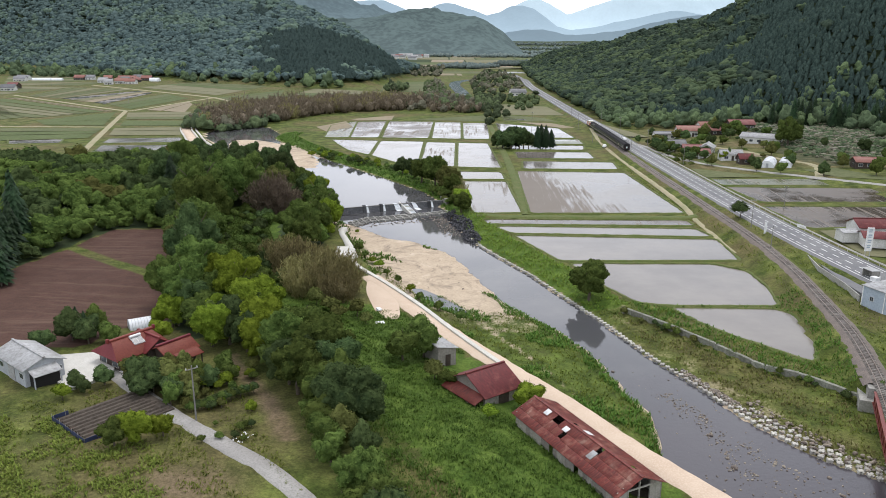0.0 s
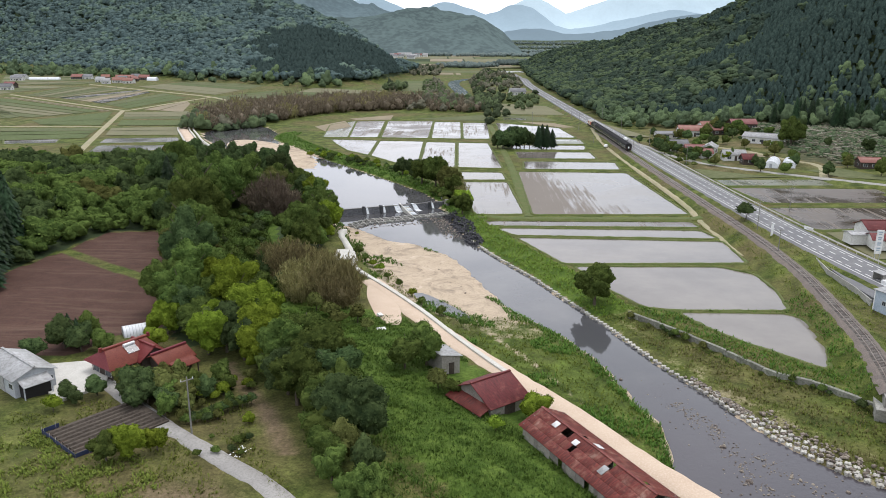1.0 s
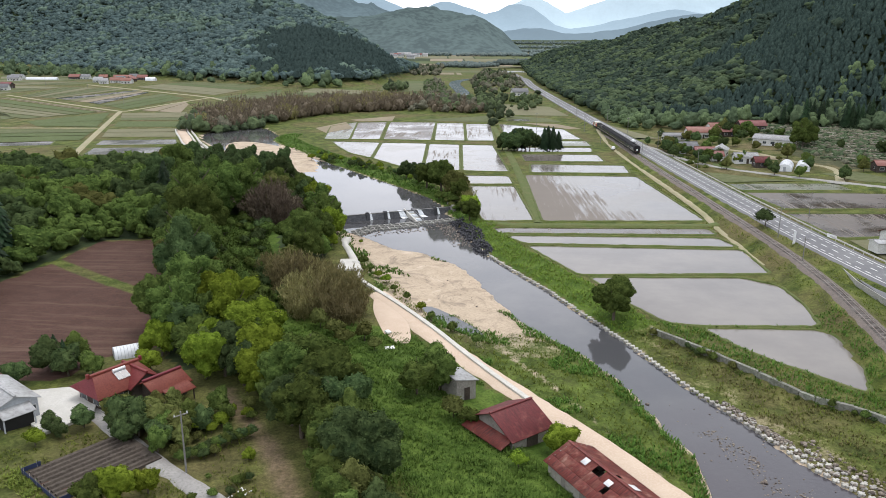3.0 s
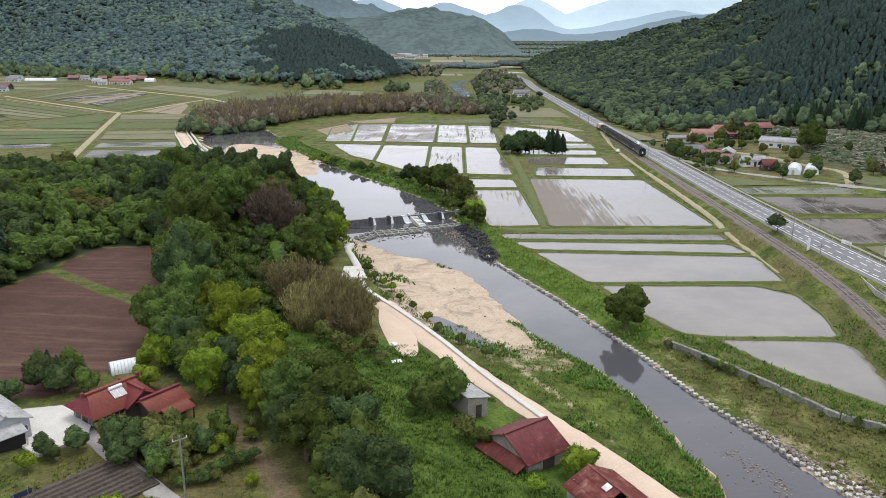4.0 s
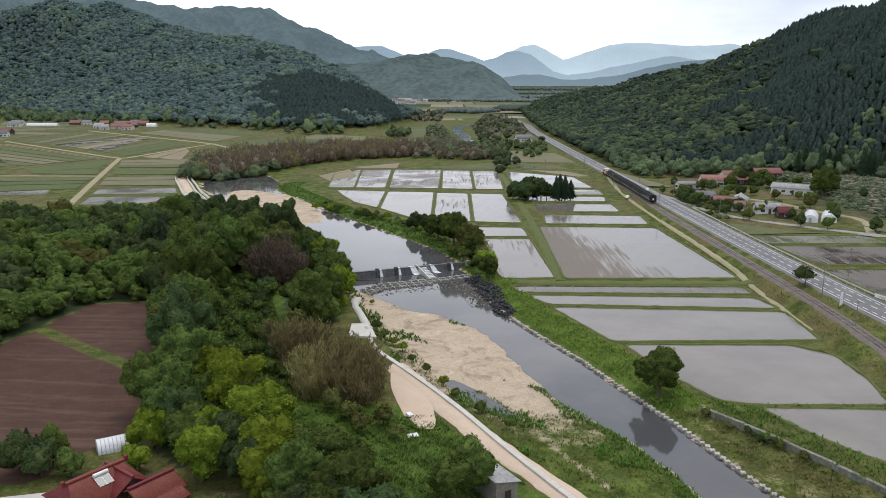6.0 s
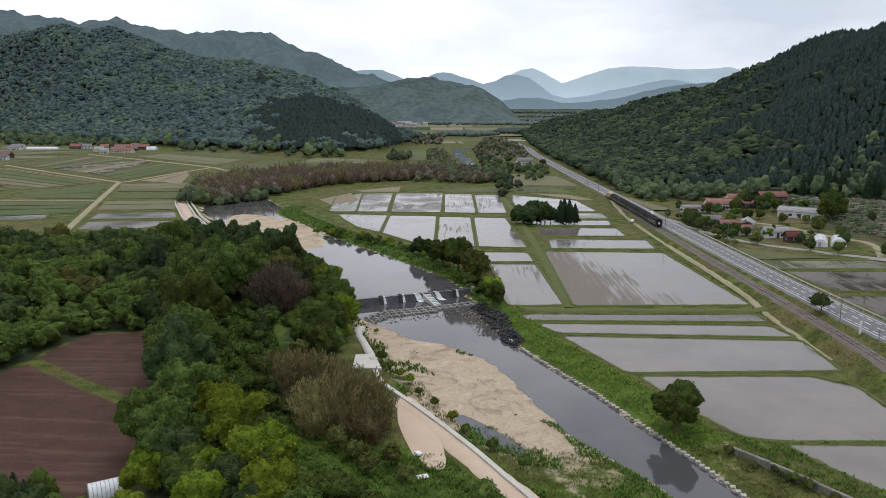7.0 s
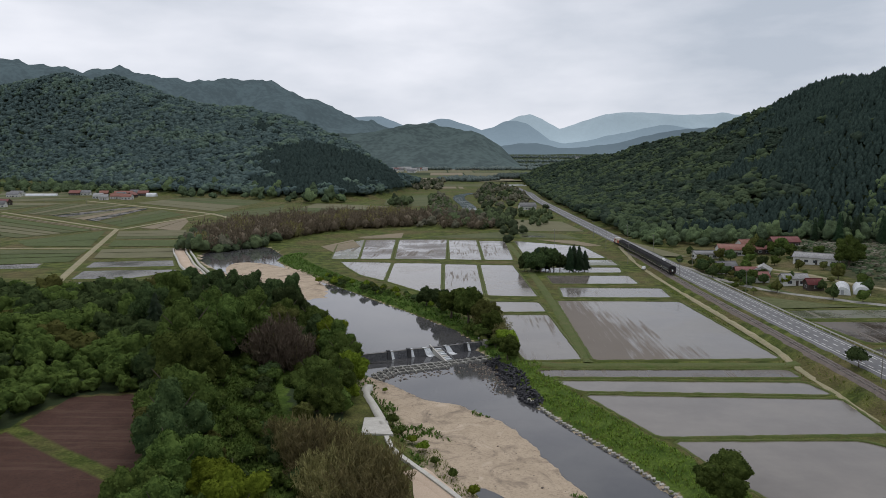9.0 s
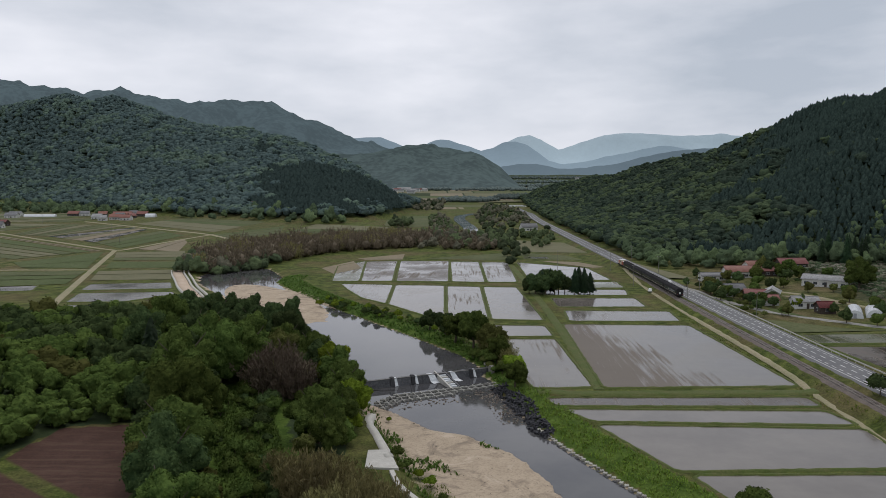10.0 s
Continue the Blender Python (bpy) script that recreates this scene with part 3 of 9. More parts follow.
paddy("green", (100, 273), (141, 274), (140, 261), (99, 260))
LOOKS = {"ridged": M_PADDY_RIDGED, "still": M_PADDY, "rows": M_PADDY_ROWS, "mud": M_PADDY_MUD, "green": M_PADDY_GREEN}
LABELS = {"ridged": "wet paddy with fine brown furrows showing through water", "still": "flooded rice paddy mirroring the pale sky", "rows": "flooded rice paddy with rows of mud showing",
          "mud": "flooded paddy with brown mud breaking the water", "green": "shallow green-brown paddy with young seedlings"}


def paddy_height(pts):
    c = np.mean(np.array(pts), 0)
    return max(float(paddy_level(c[1])), land_z(*c) if c[0] > 90 else -9) + 0.05


FIELDS = [(look_, pts, paddy_height(pts)) for look_, pts in PADDIES]

# ---- ground: one sheet to the horizon, finest where the camera passes near ----
def spread(lo, hi, fine_lo, fine_hi, step, grow):
    out = [*np.arange(fine_lo, fine_hi, step)]
    s, v = step, fine_hi
    while v < hi:
        out.append(v)
        s *= grow
        v += s
    out.append(hi)
    s, v = step, fine_lo
    while v > lo:
        s *= grow
        v -= s
        out.insert(0, max(v, lo))
    return np.array(out)


SOIL = [(-70, 184), (-56, 143), (-47, 119), (-53.6, 115), (-56, 106), (-69, 105.5), (-90, 112), (-92, 130), (-87, 159.7), (-83, 181)]
STRIPS = [((-86, 164.5), (-57, 142.5), 1.5)]
VEG = [(-48.6, 83), (-42, 91.5), (-35.5, 86), (-42, 78)]
WOODS = [(-47, 119), (-40, 110), (-33, 126), (-37, 150), (-34, 165), (-31, 175), (-30.5, 190), (-31.5, 205), (-36, 218), (-47, 240), (-62, 268), (-85, 296), (-112, 306), (-150, 296), (-200, 300), (-260, 300), (-260, 150), (-130, 105), (-95, 108), (-92, 130), (-88, 160), (-83, 182), (-70, 186), (-58, 160)]

gx = spread(-2600, 2600, -100, 100, 1.3, 1.05)
gy = spread(-300, 5000, 62, 300, 1.3, 1.035)
GX, GY = np.meshgrid(gx, gy)
GZ = land(GX, GY)
GZ += 0.10 * wavy(GX, GY, 9, 4.0) * (GY < 330) + 0.05 * wavy(GX, GY, 4.1, 9.0) * (GY < 330)
for _, pts, level in FIELDS:
    c = np.mean(np.array(pts), 0)
    near = (np.abs(GX - c[0]) < 60) & (np.abs(GY - c[1]) < 70)
    big = [(c[0] + (px - c[0]) * 1.04, c[1] + (py - c[1]) * 1.04) for px, py in pts]
    hit = near & inside(big, GX, GY)
    GZ = np.where(hit, level - 0.12, GZ)
cover = np.zeros((*GX.shape, 4), np.float32)
XL, XR, XT = col(BANK_L, GY), col(BANK_R, GY), col(TRACK, GY)
fr = np.clip((XL - GX) / np.maximum(XL - XT, 1), -1, 2)
sandy = np.where((GY > 126) & (GY < 216) & (fr > -0.05) & (fr < 0.95), 1.0 - 0.55 * sstep((fr - 0.62) / 0.3) - 0.6 * sstep((148 - GY) / 18), 0)
sandy = np.maximum(sandy, np.where((GX > XL - 1) & (GX < XR + 0.6) & (GY < 470), 0.62, 0))
edge = np.where((GY < 150) & (fr > 0) & (fr < 1), 0.55 * np.exp(-((fr - 0.55) / 0.06) ** 2) + 0.7 * np.exp(-(fr / 0.05) ** 2), 0)
sandy = np.maximum(sandy, edge)
bar = ((GX + 82) * 0.88 + (GY - 350) * 0.475) ** 2 / 17.5 ** 2 + (-(GX + 82) * 0.475 + (GY - 350) * 0.88) ** 2 / 62 ** 2
sandy = np.maximum(sandy, np.where(bar < 1.0, 1.0, 0))
benchy = np.where((GX > XR + 0.5) & (GX < XR + 11) & (GY < 140), 0.34 - 0.02 * np.abs(GX - XR - 4), 0)
cover[..., 0] = np.maximum(sandy, benchy)
soil = inside(SOIL, GX, GY) * 1.0
for (ax, ay), (bx, by), wd in STRIPS:
    ux, uy = bx - ax, by - ay
    ln = math.hypot(ux, uy)
    off = np.abs((GX - ax) * uy - (GY - ay) * ux) / ln
    soil = np.minimum(soil, np.clip(0.5 + (off - wd) * 0.3, 0, 1))
soil = np.maximum(soil, inside(VEG, GX, GY) * 1.0)
hamlet = np.where((GX > 102) & (GX < 200) & (GY > 292) & (GY < 440), 0.38 - 0.2 * (np.abs(GX - 145) > 38), 0)
fallow = np.where((GX < -150) & (GY > 440) & (GY < 1000), 0.34, 0)
cover[..., 1] = soil
lawn = np.exp(-(((GX + 28) / 7) ** 2 + ((GY - 70) / 5) ** 2)) * 0.72
path_x = np.interp(GY, [80, 84.6, 90.8, 97.8, 104], [-19, -21, -24, -29, -33])
lawn = np.maximum(lawn, np.exp(-((GX - path_x) / 1.9) ** 2) * 0.8 * (GY > 79) * (GY < 106))
scuff = 0.62 * np.exp(-(((GX + 63.5) * 0.55 + (GY - 119) * 0.83) / 1.2) ** 2) * (GX > -82) * (GX < -58) * (GY < 136)
worn = np.maximum.reduce([lawn, hamlet, fallow, scuff])
woody = inside(WOODS, GX, GY) * 1.0
hilly = (GZ > np.where(GX > 0, 8.0, 7.5)) & (GY > 330)
brushy = np.where((GX > 150 + np.abs(GY - 330) * 0.12) & (GX < 290) & (GY > 296) & (GY < 450), 0.75, 0)
cover[..., 2] = np.maximum.reduce([woody, hilly * 1.0, brushy])
strip_x = np.interp(GY, [135, 152, 172, 191, 206, 222], [-33, -39, -47, -53, -54, -50])
lush = np.where((GX > XR + 1.0) & (GX < XR + 9.5) & (GY > 139) & (GY < 420), 1.0, 0)
cover[..., 3] = np.maximum.reduce([lush, (np.abs(GX - strip_x) < 9) * (GY > 130) * (GY < 224) * 0.9, np.where((GX < XT - 3) & (GX > XT - 30) & (GY < 135), 0.85, 0), np.where((GX > XT + 2) & (GX < XL - 0.5) & (GY < 140), 0.45, 0)])
nx, ny = len(gx), len(gy)
idx = np.arange(nx * ny).reshape(ny, nx)
quads = np.stack([idx[:-1, :-1], idx[:-1, 1:], idx[1:, 1:], idx[1:, :-1]], -1).reshape(-1, 4)
me = mesh_np("ground", np.stack([GX, GY, GZ], -1).reshape(-1, 3), quads, M_GROUND, smooth=True)
attr = me.color_attributes.new("cover", "FLOAT_COLOR", "POINT")
attr.data.foreach_set("color", cover.reshape(-1))
attr = me.attributes.new("worn", "FLOAT", "POINT")
attr.data.foreach_set("value", worn.astype(np.float32).reshape(-1))
thing("ground", "green valley floor with turf, sand, tilled soil and wooded hills", "ground", kind="structure", data=me)


def soft_z(x, y):
    return land_z(x, y) + 0.10 * float(wavy(x, y, 9, 4.0)) + 0.05 * float(wavy(x, y, 4.1, 9.0))


# ---- paddies and their bunds ----
def soften(pts):
    """Corners cut back by a metre or so."""
    out, n = [], len(pts)
    for i in range(n):
        a, b, c = Vector(pts[i - 1]), Vector(pts[i]), Vector(pts[(i + 1) % n])
        out += [tuple(b + (a - b).normalized() * min(1.0, (a - b).length * 0.3)), tuple(b + (c - b).normalized() * min(1.0, (c - b).length * 0.3))]
    return out


for look_, pts, level in FIELDS:
    pts2 = soften(pts)
    bm = bmesh.new()
    bm.faces.new([bm.verts.new((x, y, level)) for x, y in pts2])
    p = part("paddy", bm, LOOKS[look_])
    tagged(p, LABELS[look_], "rice paddy", "rice paddies", "structure")
    line = resample(pts2 + pts2[:1], 1.6)[:-1]
    bund_form = [(-0.95, -0.35), (-0.55, 0.16), (-0.25, 0.26), (0.0, 0.22), (0.22, -0.08)]
    v, f = ribbon(line, bund_form, np.full(len(line), level), True, 0.09)
    ar = sum(a[0] * b[1] - b[0] * a[1] for a, b in zip(pts, pts[1:] + pts[:1]))
    if ar > 0:
        line = line[::-1]
        v, f = ribbon(line, bund_form, np.full(len(line), level), True, 0.09)
    part("bund", mesh_np("bund", v, f, M_BUND, True), None, p)

# ---- river ----
def water_sheet(name, y0, y1, z, material, label, margin=1.2, skew=False):
    ys = np.arange(y0, y1 + 0.01, 2.0)
    left, right = [], []
    for y in ys:
        a, b = float(col(BANK_L, y)) - margin, float(col(BANK_R, y)) + margin
        left.append((a, y)), right.append((b, y))
    if skew:
        left = [(x, min(y, 240.4 + 0.415 * x)) for x, y in left]
        right = [(x, min(y, 240.4 + 0.415 * x)) for x, y in right]
    v = np.array([(*p, z) for pair in zip(left, right) for p in pair])
    n = len(ys)
    f = np.array([(2 * i, 2 * i + 1, 2 * i + 3, 2 * i + 2) for i in range(n - 1)])
    return thing(name, label, "river", kind="structure", data=mesh_np(name, v, f, material))


water_sheet("river", 40, 242, WATER_LOW, M_RIVER, "grey river water, slow below the weir and rippling over stones farther down", skew=True)
ys = np.arange(216, 471, 2.0)
vv, cut = [], lambda x: 241.1 + 0.415 * x
for y in ys:
    a, b = float(col(BANK_L, y)) - 1.5, float(col(BANK_R, y)) + 1.5
    for x in np.linspace(a, b, 8):
        vv.append((x, max(y, cut(x)), WATER_POOL))
ff = [(8 * i + j, 8 * i + j + 1, 8 * i + j + 9, 8 * i + j + 8) for i in range(len(ys) - 1) for j in range(7)]
thing("river_pool", "still dark pool mirroring trees above the weir", "river", kind="structure", data=mesh_np("river_pool", vv, np.array(ff), M_RIVER))
far = resample(chaikin([(-60, 640), (0, 668), (17, 700), (21, 770), (18, 840), (14, 920), (18, 1000), (40, 1060)], False, 2), 10)
v, f = ribbon(far, [(-7, 0), (7, 0)], paddy_level(far[:, 1]) - 0.5)
thing("far_river", "pale bend of the river farther up the valley", "river", kind="structure", data=mesh_np("far_river", v, f, M_RIVER))
bm = bmesh.new()
bm.faces.new([bm.verts.new((x, y, -0.86)) for x, y in chaikin([(-9, 156), (-3, 150), (5, 138), (4, 131), (-3, 137), (-8, 148)], True, 2)])
tagged(part("puddle", bm, M_RIVER), "shallow backwater puddle between sand and grass", "puddle", kind="structure")

# ---- weir ----
weir = thing("weir", "low dark concrete weir across the river with notches and a fish ladder", "weir", kind="structure")
WEIR_A, WEIR_B = Vector((-35.5, 225.95, 0)), Vector((0.5, 240.9, 0))
wd = (WEIR_B - WEIR_A).normalized()
wn_ = Vector((wd.y, -wd.x, 0))
WM = Matrix(((wd.x, -wn_.x, 0, WEIR_A.x), (wd.y, -wn_.y, 0, WEIR_A.y), (0, 0, 1, 0), (0, 0, 0, 1)))
W_LEN = (WEIR_B - WEIR_A).length
M_WEIR = surface("streaked_weir_concrete", (0.040, 0.041, 0.046), (0.075, 0.076, 0.080), (0.14, 0.14, 0.145), 0.7, 2.2, 0.45, bump=0.3, vary="object", amount=0.35)
# the crest stands in bays, each a steep face with a lip
bays = [0.0, 5.4, 11.0, 13.8, 16.6, 21.0, 23.2, 26.2, 28.8, 33.0, W_LEN]
for s, e in zip(bays, bays[1:]):
    bm = bmesh.new()
    prof = [(-1.25, -2.2), (-1.05, -1.5), (-0.45, 0.22), (-0.3, 0.34), (0.35, 0.37), (0.45, -1.0)]
    for q in (s + 0.02, e - 0.02):
        for yy, zz in prof:
            bm.verts.new((q, yy, zz))
    bm.verts.ensure_lookup_table()
    for i in range(5):
        bm.faces.new([bm.verts[k] for k in (i, i + 1, i + 7, i + 6)])
    part("spillway", bm, M_WEIR, weir, m=WM)
part("crest_beam", box(0, -0.5, 0.3, W_LEN, -0.3, 0.44, bevel=0.03), M_CONCRETE, weir, "pale worn lip of the crest", m=WM)
for s in (11.0, 16.6, 33.0):
    pier = part("pier", box(s - 0.5, -1.1, -1.6, s + 0.5, 0.5, 0.5, bevel=0.05), M_CONCRETE_DARK, weir, m=WM)
    part("pier_cap", box(s - 0.42, -0.8, 0.5, s + 0.42, 0.3, 0.76, bevel=0.06), M_CONCRETE_DARK, pier)
for s in (0.2, W_LEN - 0.3):
    part("abutment", box(s - 0.5, -2.6, -1.8, s + 0.5, 2.2, 1.2, bevel=0.06), M_CONCRETE, weir, m=WM)
# water: broad falls beside the ladder, thin films at the piers
for s, top, foot, out in ((21.3, 1.3, 2.4, 2.6), (27.3, 0.9, 2.0, 3.0), (12.0, 0.45, 0.9, 1.3), (17.6, 0.5, 0.9, 1.3), (34.0, 0.4, 0.8, 1.3)):
    rng_ = random.Random(int(s * 10))
    bm = bmesh.new()
    rows_ = []
    n_ = 7
    for k, (yy, zz) in enumerate(((0.3, 0.42), (-0.38, 0.41), (-0.75, -0.4), (-1.25, -1.35), (-out, -1.55))):
        w_ = top + (foot - top) * k / 4
        drift = 0.35 * k if top > 0.6 else 0.0
        rows_.append([bm.verts.new((s + drift + w_ * (i / n_ - 0.5) + rng_.uniform(-0.06, 0.06), yy + (rng_.uniform(-0.25, 0.25) if k == 4 else 0), zz + rng_.uniform(0, 0.05))) for i in range(n_ + 1)])
    for a_, b_ in zip(rows_, rows_[1:]):
        for i in range(n_):
            bm.faces.new((a_[i], b_[i], b_[i + 1], a_[i + 1]))
    part("falling_water", bm, M_FOAM, weir, "white water falling over the crest", m=WM)
ladder = part("fish_ladder", box(23.3, -9.6, -2.0, 26.1, 1.6, -1.5), M_CONCRETE, weir, m=WM)
for x0 in (23.3, 25.75):
    bm = bmesh.new()
    for v_ in add_box(bm, x0, -9.6, -1.8, x0 + 0.35, 1.6, 0.62):
        if v_.co.z > 0 and v_.co.y < -1:
            v_.co.z = -1.0
    part("ladder_wall", bm, M_CONCRETE_PALE if x0 < 24 else M_CONCRETE_DARK, ladder)
for i in range(9):
    y0 = -9.3 + i * 1.15
    part("ladder_step", box(23.65, y0, -1.7, 25.75, y0 + 0.62, -1.22 + i * 0.175, bevel=0.03), M_FOAM if i % 3 else M_CONCRETE_PALE, ladder)
    part("ladder_pool", box(23.65, y0 + 0.62, -1.7, 25.75, y0 + 1.15, -1.45 + i * 0.175), M_CONCRETE_DARK, ladder)
# the lattice of concrete blocks at the foot
lattice = thing("block_apron", "rows of concrete blocks laid like a lattice below the weir", "revetment", kind="structure")
bm = box(-1.08, -0.17, -0.25, 1.08, 0.17, 0.25, bevel=0.04)
add_box(bm, -0.17, -1.0, -0.25, 0.17, 1.0, 0.2, bevel=0.04)
block_me = finish(bm, "block", M_CONCRETE)
rng = random.Random(5)
# dark slab added beneath the lattice for dark gaps between the blocks
part("apron_bed", box(1.5, -19.0, -2.3, 36.5, -8.4, -1.72), M_CONCRETE_DARK, lattice, "dark bed under the blocks", m=WM)
for i in range(17):
    rows_ = 3 if i < 10 else 2
    first = -9.1 - (1.4 * (3 - i) if i < 3 else 0) - 0.5 * math.sin(i / 16 * 3.1)
    for j in range(rows_):
        part("block", block_me, None, lattice, m=WM @ pose(3.2 + i * 2.05 + rng.uniform(-0.12, 0.12), first - j * 1.95 + rng.uniform(-0.15, 0.15), -1.32 - 0.05 * j + rng.uniform(-0.06, 0.06), rng.uniform(-3, 3), rng.uniform(-3, 3), rng.uniform(-6, 6)))

# ---- concrete blocks along the east bank ----
revet = thing("bank_blocks", "long row of weathered concrete blocks along the river bank", "revetment", kind="structure")
bm = box(-0.46, -0.2, -0.3, 0.46, 0.2, 0.22, bevel=0.05)
add_box(bm, -0.17, -0.46, -0.3, 0.17, 0.46, 0.2, bevel=0.05)
cross_me = finish(bm, "block", M_CONCRETE_BANK)
# extra near-black blocks at the waterline imitate the shaded gaps of the row
gap_shade_me = finish(box(-0.3, -0.42, -0.3, 0.3, 0.42, 0.12, bevel=0.08), "block", M_CONCRETE_DARK)
line = resample([(float(col(BANK_R, y)) + 0.5, y) for y in range(79, 199, 3)], 1.15)
for i, (x, y) in enumerate(line):
    if i % 2 == 0 and y > 100:
        part("block", gap_shade_me, None, revet, m=pose(x - 0.55, y + rng.uniform(-0.2, 0.2), WATER_LOW + 0.02, rng.uniform(-6, 6), rng.uniform(-8, 8), 27 + rng.uniform(-14, 14)))
    rows_ = 1 if y > 112 else 2 if y > 99 else 3
    for j in range(rows_):
        sx = x + 1.15 * j + rng.uniform(-0.12, 0.12)
        part("block", cross_me, None, revet, m=pose(sx, y + rng.uniform(-0.15, 0.15), WATER_LOW + 0.2 + 0.1 * j + rng.uniform(-0.06, 0.06), rng.uniform(-5, 5), rng.uniform(-8, 8), 27 + rng.uniform(-14, 14)))

# ---- dark four-legged blocks below the weir ----
tetra = thing("tetrapod_pile", "pile of dark four-legged concrete wave blocks on the bank", "revetment", kind="structure")
bm = bmesh.new()
for d_ in ((0, 0, 1), (0.94, 0, -0.33), (-0.47, 0.82, -0.33), (-0.47, -0.82, -0.33)):
    add_tube(bm, (0, 0, 0), Vector(d_) * 0.75, 0.32, 0.2, 6)
tetra_me = finish(bm, "wave_block", M_WAVE_BLOCK)
for i in range(170):
    y = rng.uniform(192, 226)
    w_ = 3.4 - abs(y - 211) * 0.1
    x = float(col(BANK_R, y)) + rng.uniform(-1.2, w_ + 0.6)
    part("wave_block", tetra_me, None, tetra, m=pose(x, y, land_z(x, y) + rng.uniform(0.15, 0.45), rng.uniform(0, 360), rng.uniform(0, 360), rng.uniform(0, 360)))

# ---- stones ----
def ico(sub):
    bm = bmesh.new()
    bmesh.ops.create_icosphere(bm, subdivisions=sub, radius=1)
    v = np.array([x.co for x in bm.verts])
    bm.verts.index_update()
    f = np.array([[q.index for q in t_.verts] for t_ in bm.faces])
    bm.free()
    return v, f


ICO1, ICO2 = ico(1), ico(2)


def scatter_blobs(name, places, sizes, material, seed, squash=0.65, rough=0.25, base=ICO1, smooth=False):
    r = np.random.default_rng(seed)
    V, F = base
    n = len(places)
    k = len(V)
    ang = r.uniform(0, 6.283, n)
    vs = np.repeat(V[None], n, 0) * (1 + r.uniform(-rough, rough, (n, k, 1)))
    sc = np.stack([r.uniform(0.7, 1.3, n), r.uniform(0.7, 1.3, n), np.full(n, squash) * r.uniform(0.7, 1.3, n)], 1) * np.asarray(sizes)[:, None]
    vs = vs * sc[:, None]
    c, s = np.cos(ang)[:, None], np.sin(ang)[:, None]
    x, y = vs[..., 0] * c - vs[..., 1] * s, vs[..., 0] * s + vs[..., 1] * c
    vs = np.stack([x, y, vs[..., 2]], -1) + np.asarray(places)[:, None]
    fs = (np.arange(n) * k)[:, None, None] + F[None]
    return mesh_np(name, vs.reshape(-1, 3), fs.reshape(-1, 3), material, smooth)


r = np.random.default_rng(11)
pl_, sz = [], []
for _ in range(9000):
    y = r.uniform(64, 112)
    a, b = float(col(BANK_L, y)), float(col(BANK_R, y))
    x = a + (b - a) * r.uniform(0, 1)
    # two gravel tongues that lie along the stream
    c1, c2 = a + 5.5 + (104 - y) * 0.16, a * 0.45 + b * 0.55 + 2.0
    bar_ = math.exp(-((x - c1) / 1.3) ** 2) * (72 < y < 104) + 0.8 * math.exp(-((x - c2) / 1.6) ** 2) * (66 < y < 90)
    if r.uniform() < 0.012 + 0.62 * bar_ + 0.06 * (y < 82):
        pl_.append((x, y, WATER_LOW + r.uniform(-0.08, 0.05)))
        sz.append(r.uniform(0.05, 0.17) * (2.0 if r.uniform() < 0.07 else 1))
for _ in range(420):
    y = r.uniform(76, 112)
    x = float(col(BANK_R, y)) + r.uniform(0.8, 5.0 if y < 100 else 2.2)
    pl_.append((x, y, WATER_LOW + 0.35 + 0.1 * (x - float(col(BANK_R, y)))))
    sz.append(r.uniform(0.1, 0.34))
for _ in range(420):
    y = r.uniform(200, 226)
    x = float(col(BANK_R, y)) - r.uniform(0, 1) ** 1.6 * 6
    pl_.append((x, y, WATER_LOW + r.uniform(-0.05, 0.1)))
    sz.append(r.uniform(0.08, 0.26))
for _ in range(120):
    s, t_ = r.uniform(2, 34), r.uniform(-19.5, -15)
    c = WM @ Vector((s, t_, WATER_LOW))
    pl_.append(tuple(c)), sz.append(r.uniform(0.1, 0.34))
for _ in range(420):
    y = r.uniform(150, 214)
    a, b = float(col(BANK_L, y)), float(col(TRACK, y))
    x = a - (a - b) * r.uniform(0, 0.75) ** 1.5
    pl_.append((x, y, land_z(x, y) + 0.02))
    sz.append(r.uniform(0.03, 0.1) * (2.2 if r.uniform() < 0.06 else 1))
thing("river_stones", "grey and brown stones lying in the shallow river", "stones", kind="stuff", data=scatter_blobs("river_stones", pl_, sz, M_STONE, 3))

# ---- retaining wall on the east bank ----
line = resample([(x, y) for y, x in WALL_R if 95 < y < 139], 2.4)
wall = thing("retaining_wall", "weathered concrete retaining wall below the paddies", "wall", kind="structure")
for i in range(len(line) - 1):
    a, b = Vector((*line[i], 0)), Vector((*line[i + 1], 0))
    ln = (b - a).length
    ang = math.degrees(math.atan2(b.y - a.y, b.x - a.x))
    part("wall_panel", box(0, -0.3, -2.2, ln - 0.03, 0.35, 0.0, bevel=0.03), M_CONCRETE_OLD, wall, m=pose(a.x, a.y, float(paddy_level(a.y)) + 0.62 - 0.03 * (i % 3), 0, 0, ang))

# ---- levee track with its coping ----
line = resample(chaikin([(x, y) for y, x in TRACK if 55 < y < 160], False, 2), 2)
v, f = ribbon(line, [(-2.2, -0.15), (-1.9, 0.08), (0, 0.13), (1.7, 0.08), (2.0, -0.1)], np.array([1.36] * len(line)), False, 0.08)
thing("levee_track", "pale sandy track along the river levee", "track", kind="structure", data=mesh_np("levee_track", v, f, M_SANDROAD, True))
cope = resample(chaikin([(9.2, 107), (4.6, 115.6), (0.4, 124), (-3.8, 133), (-8.8, 142.4), (-13.9, 151.2), (-17.4, 156.8), (-20.1, 161.6), (-21.6, 167.6)], False, 1), 2.0)
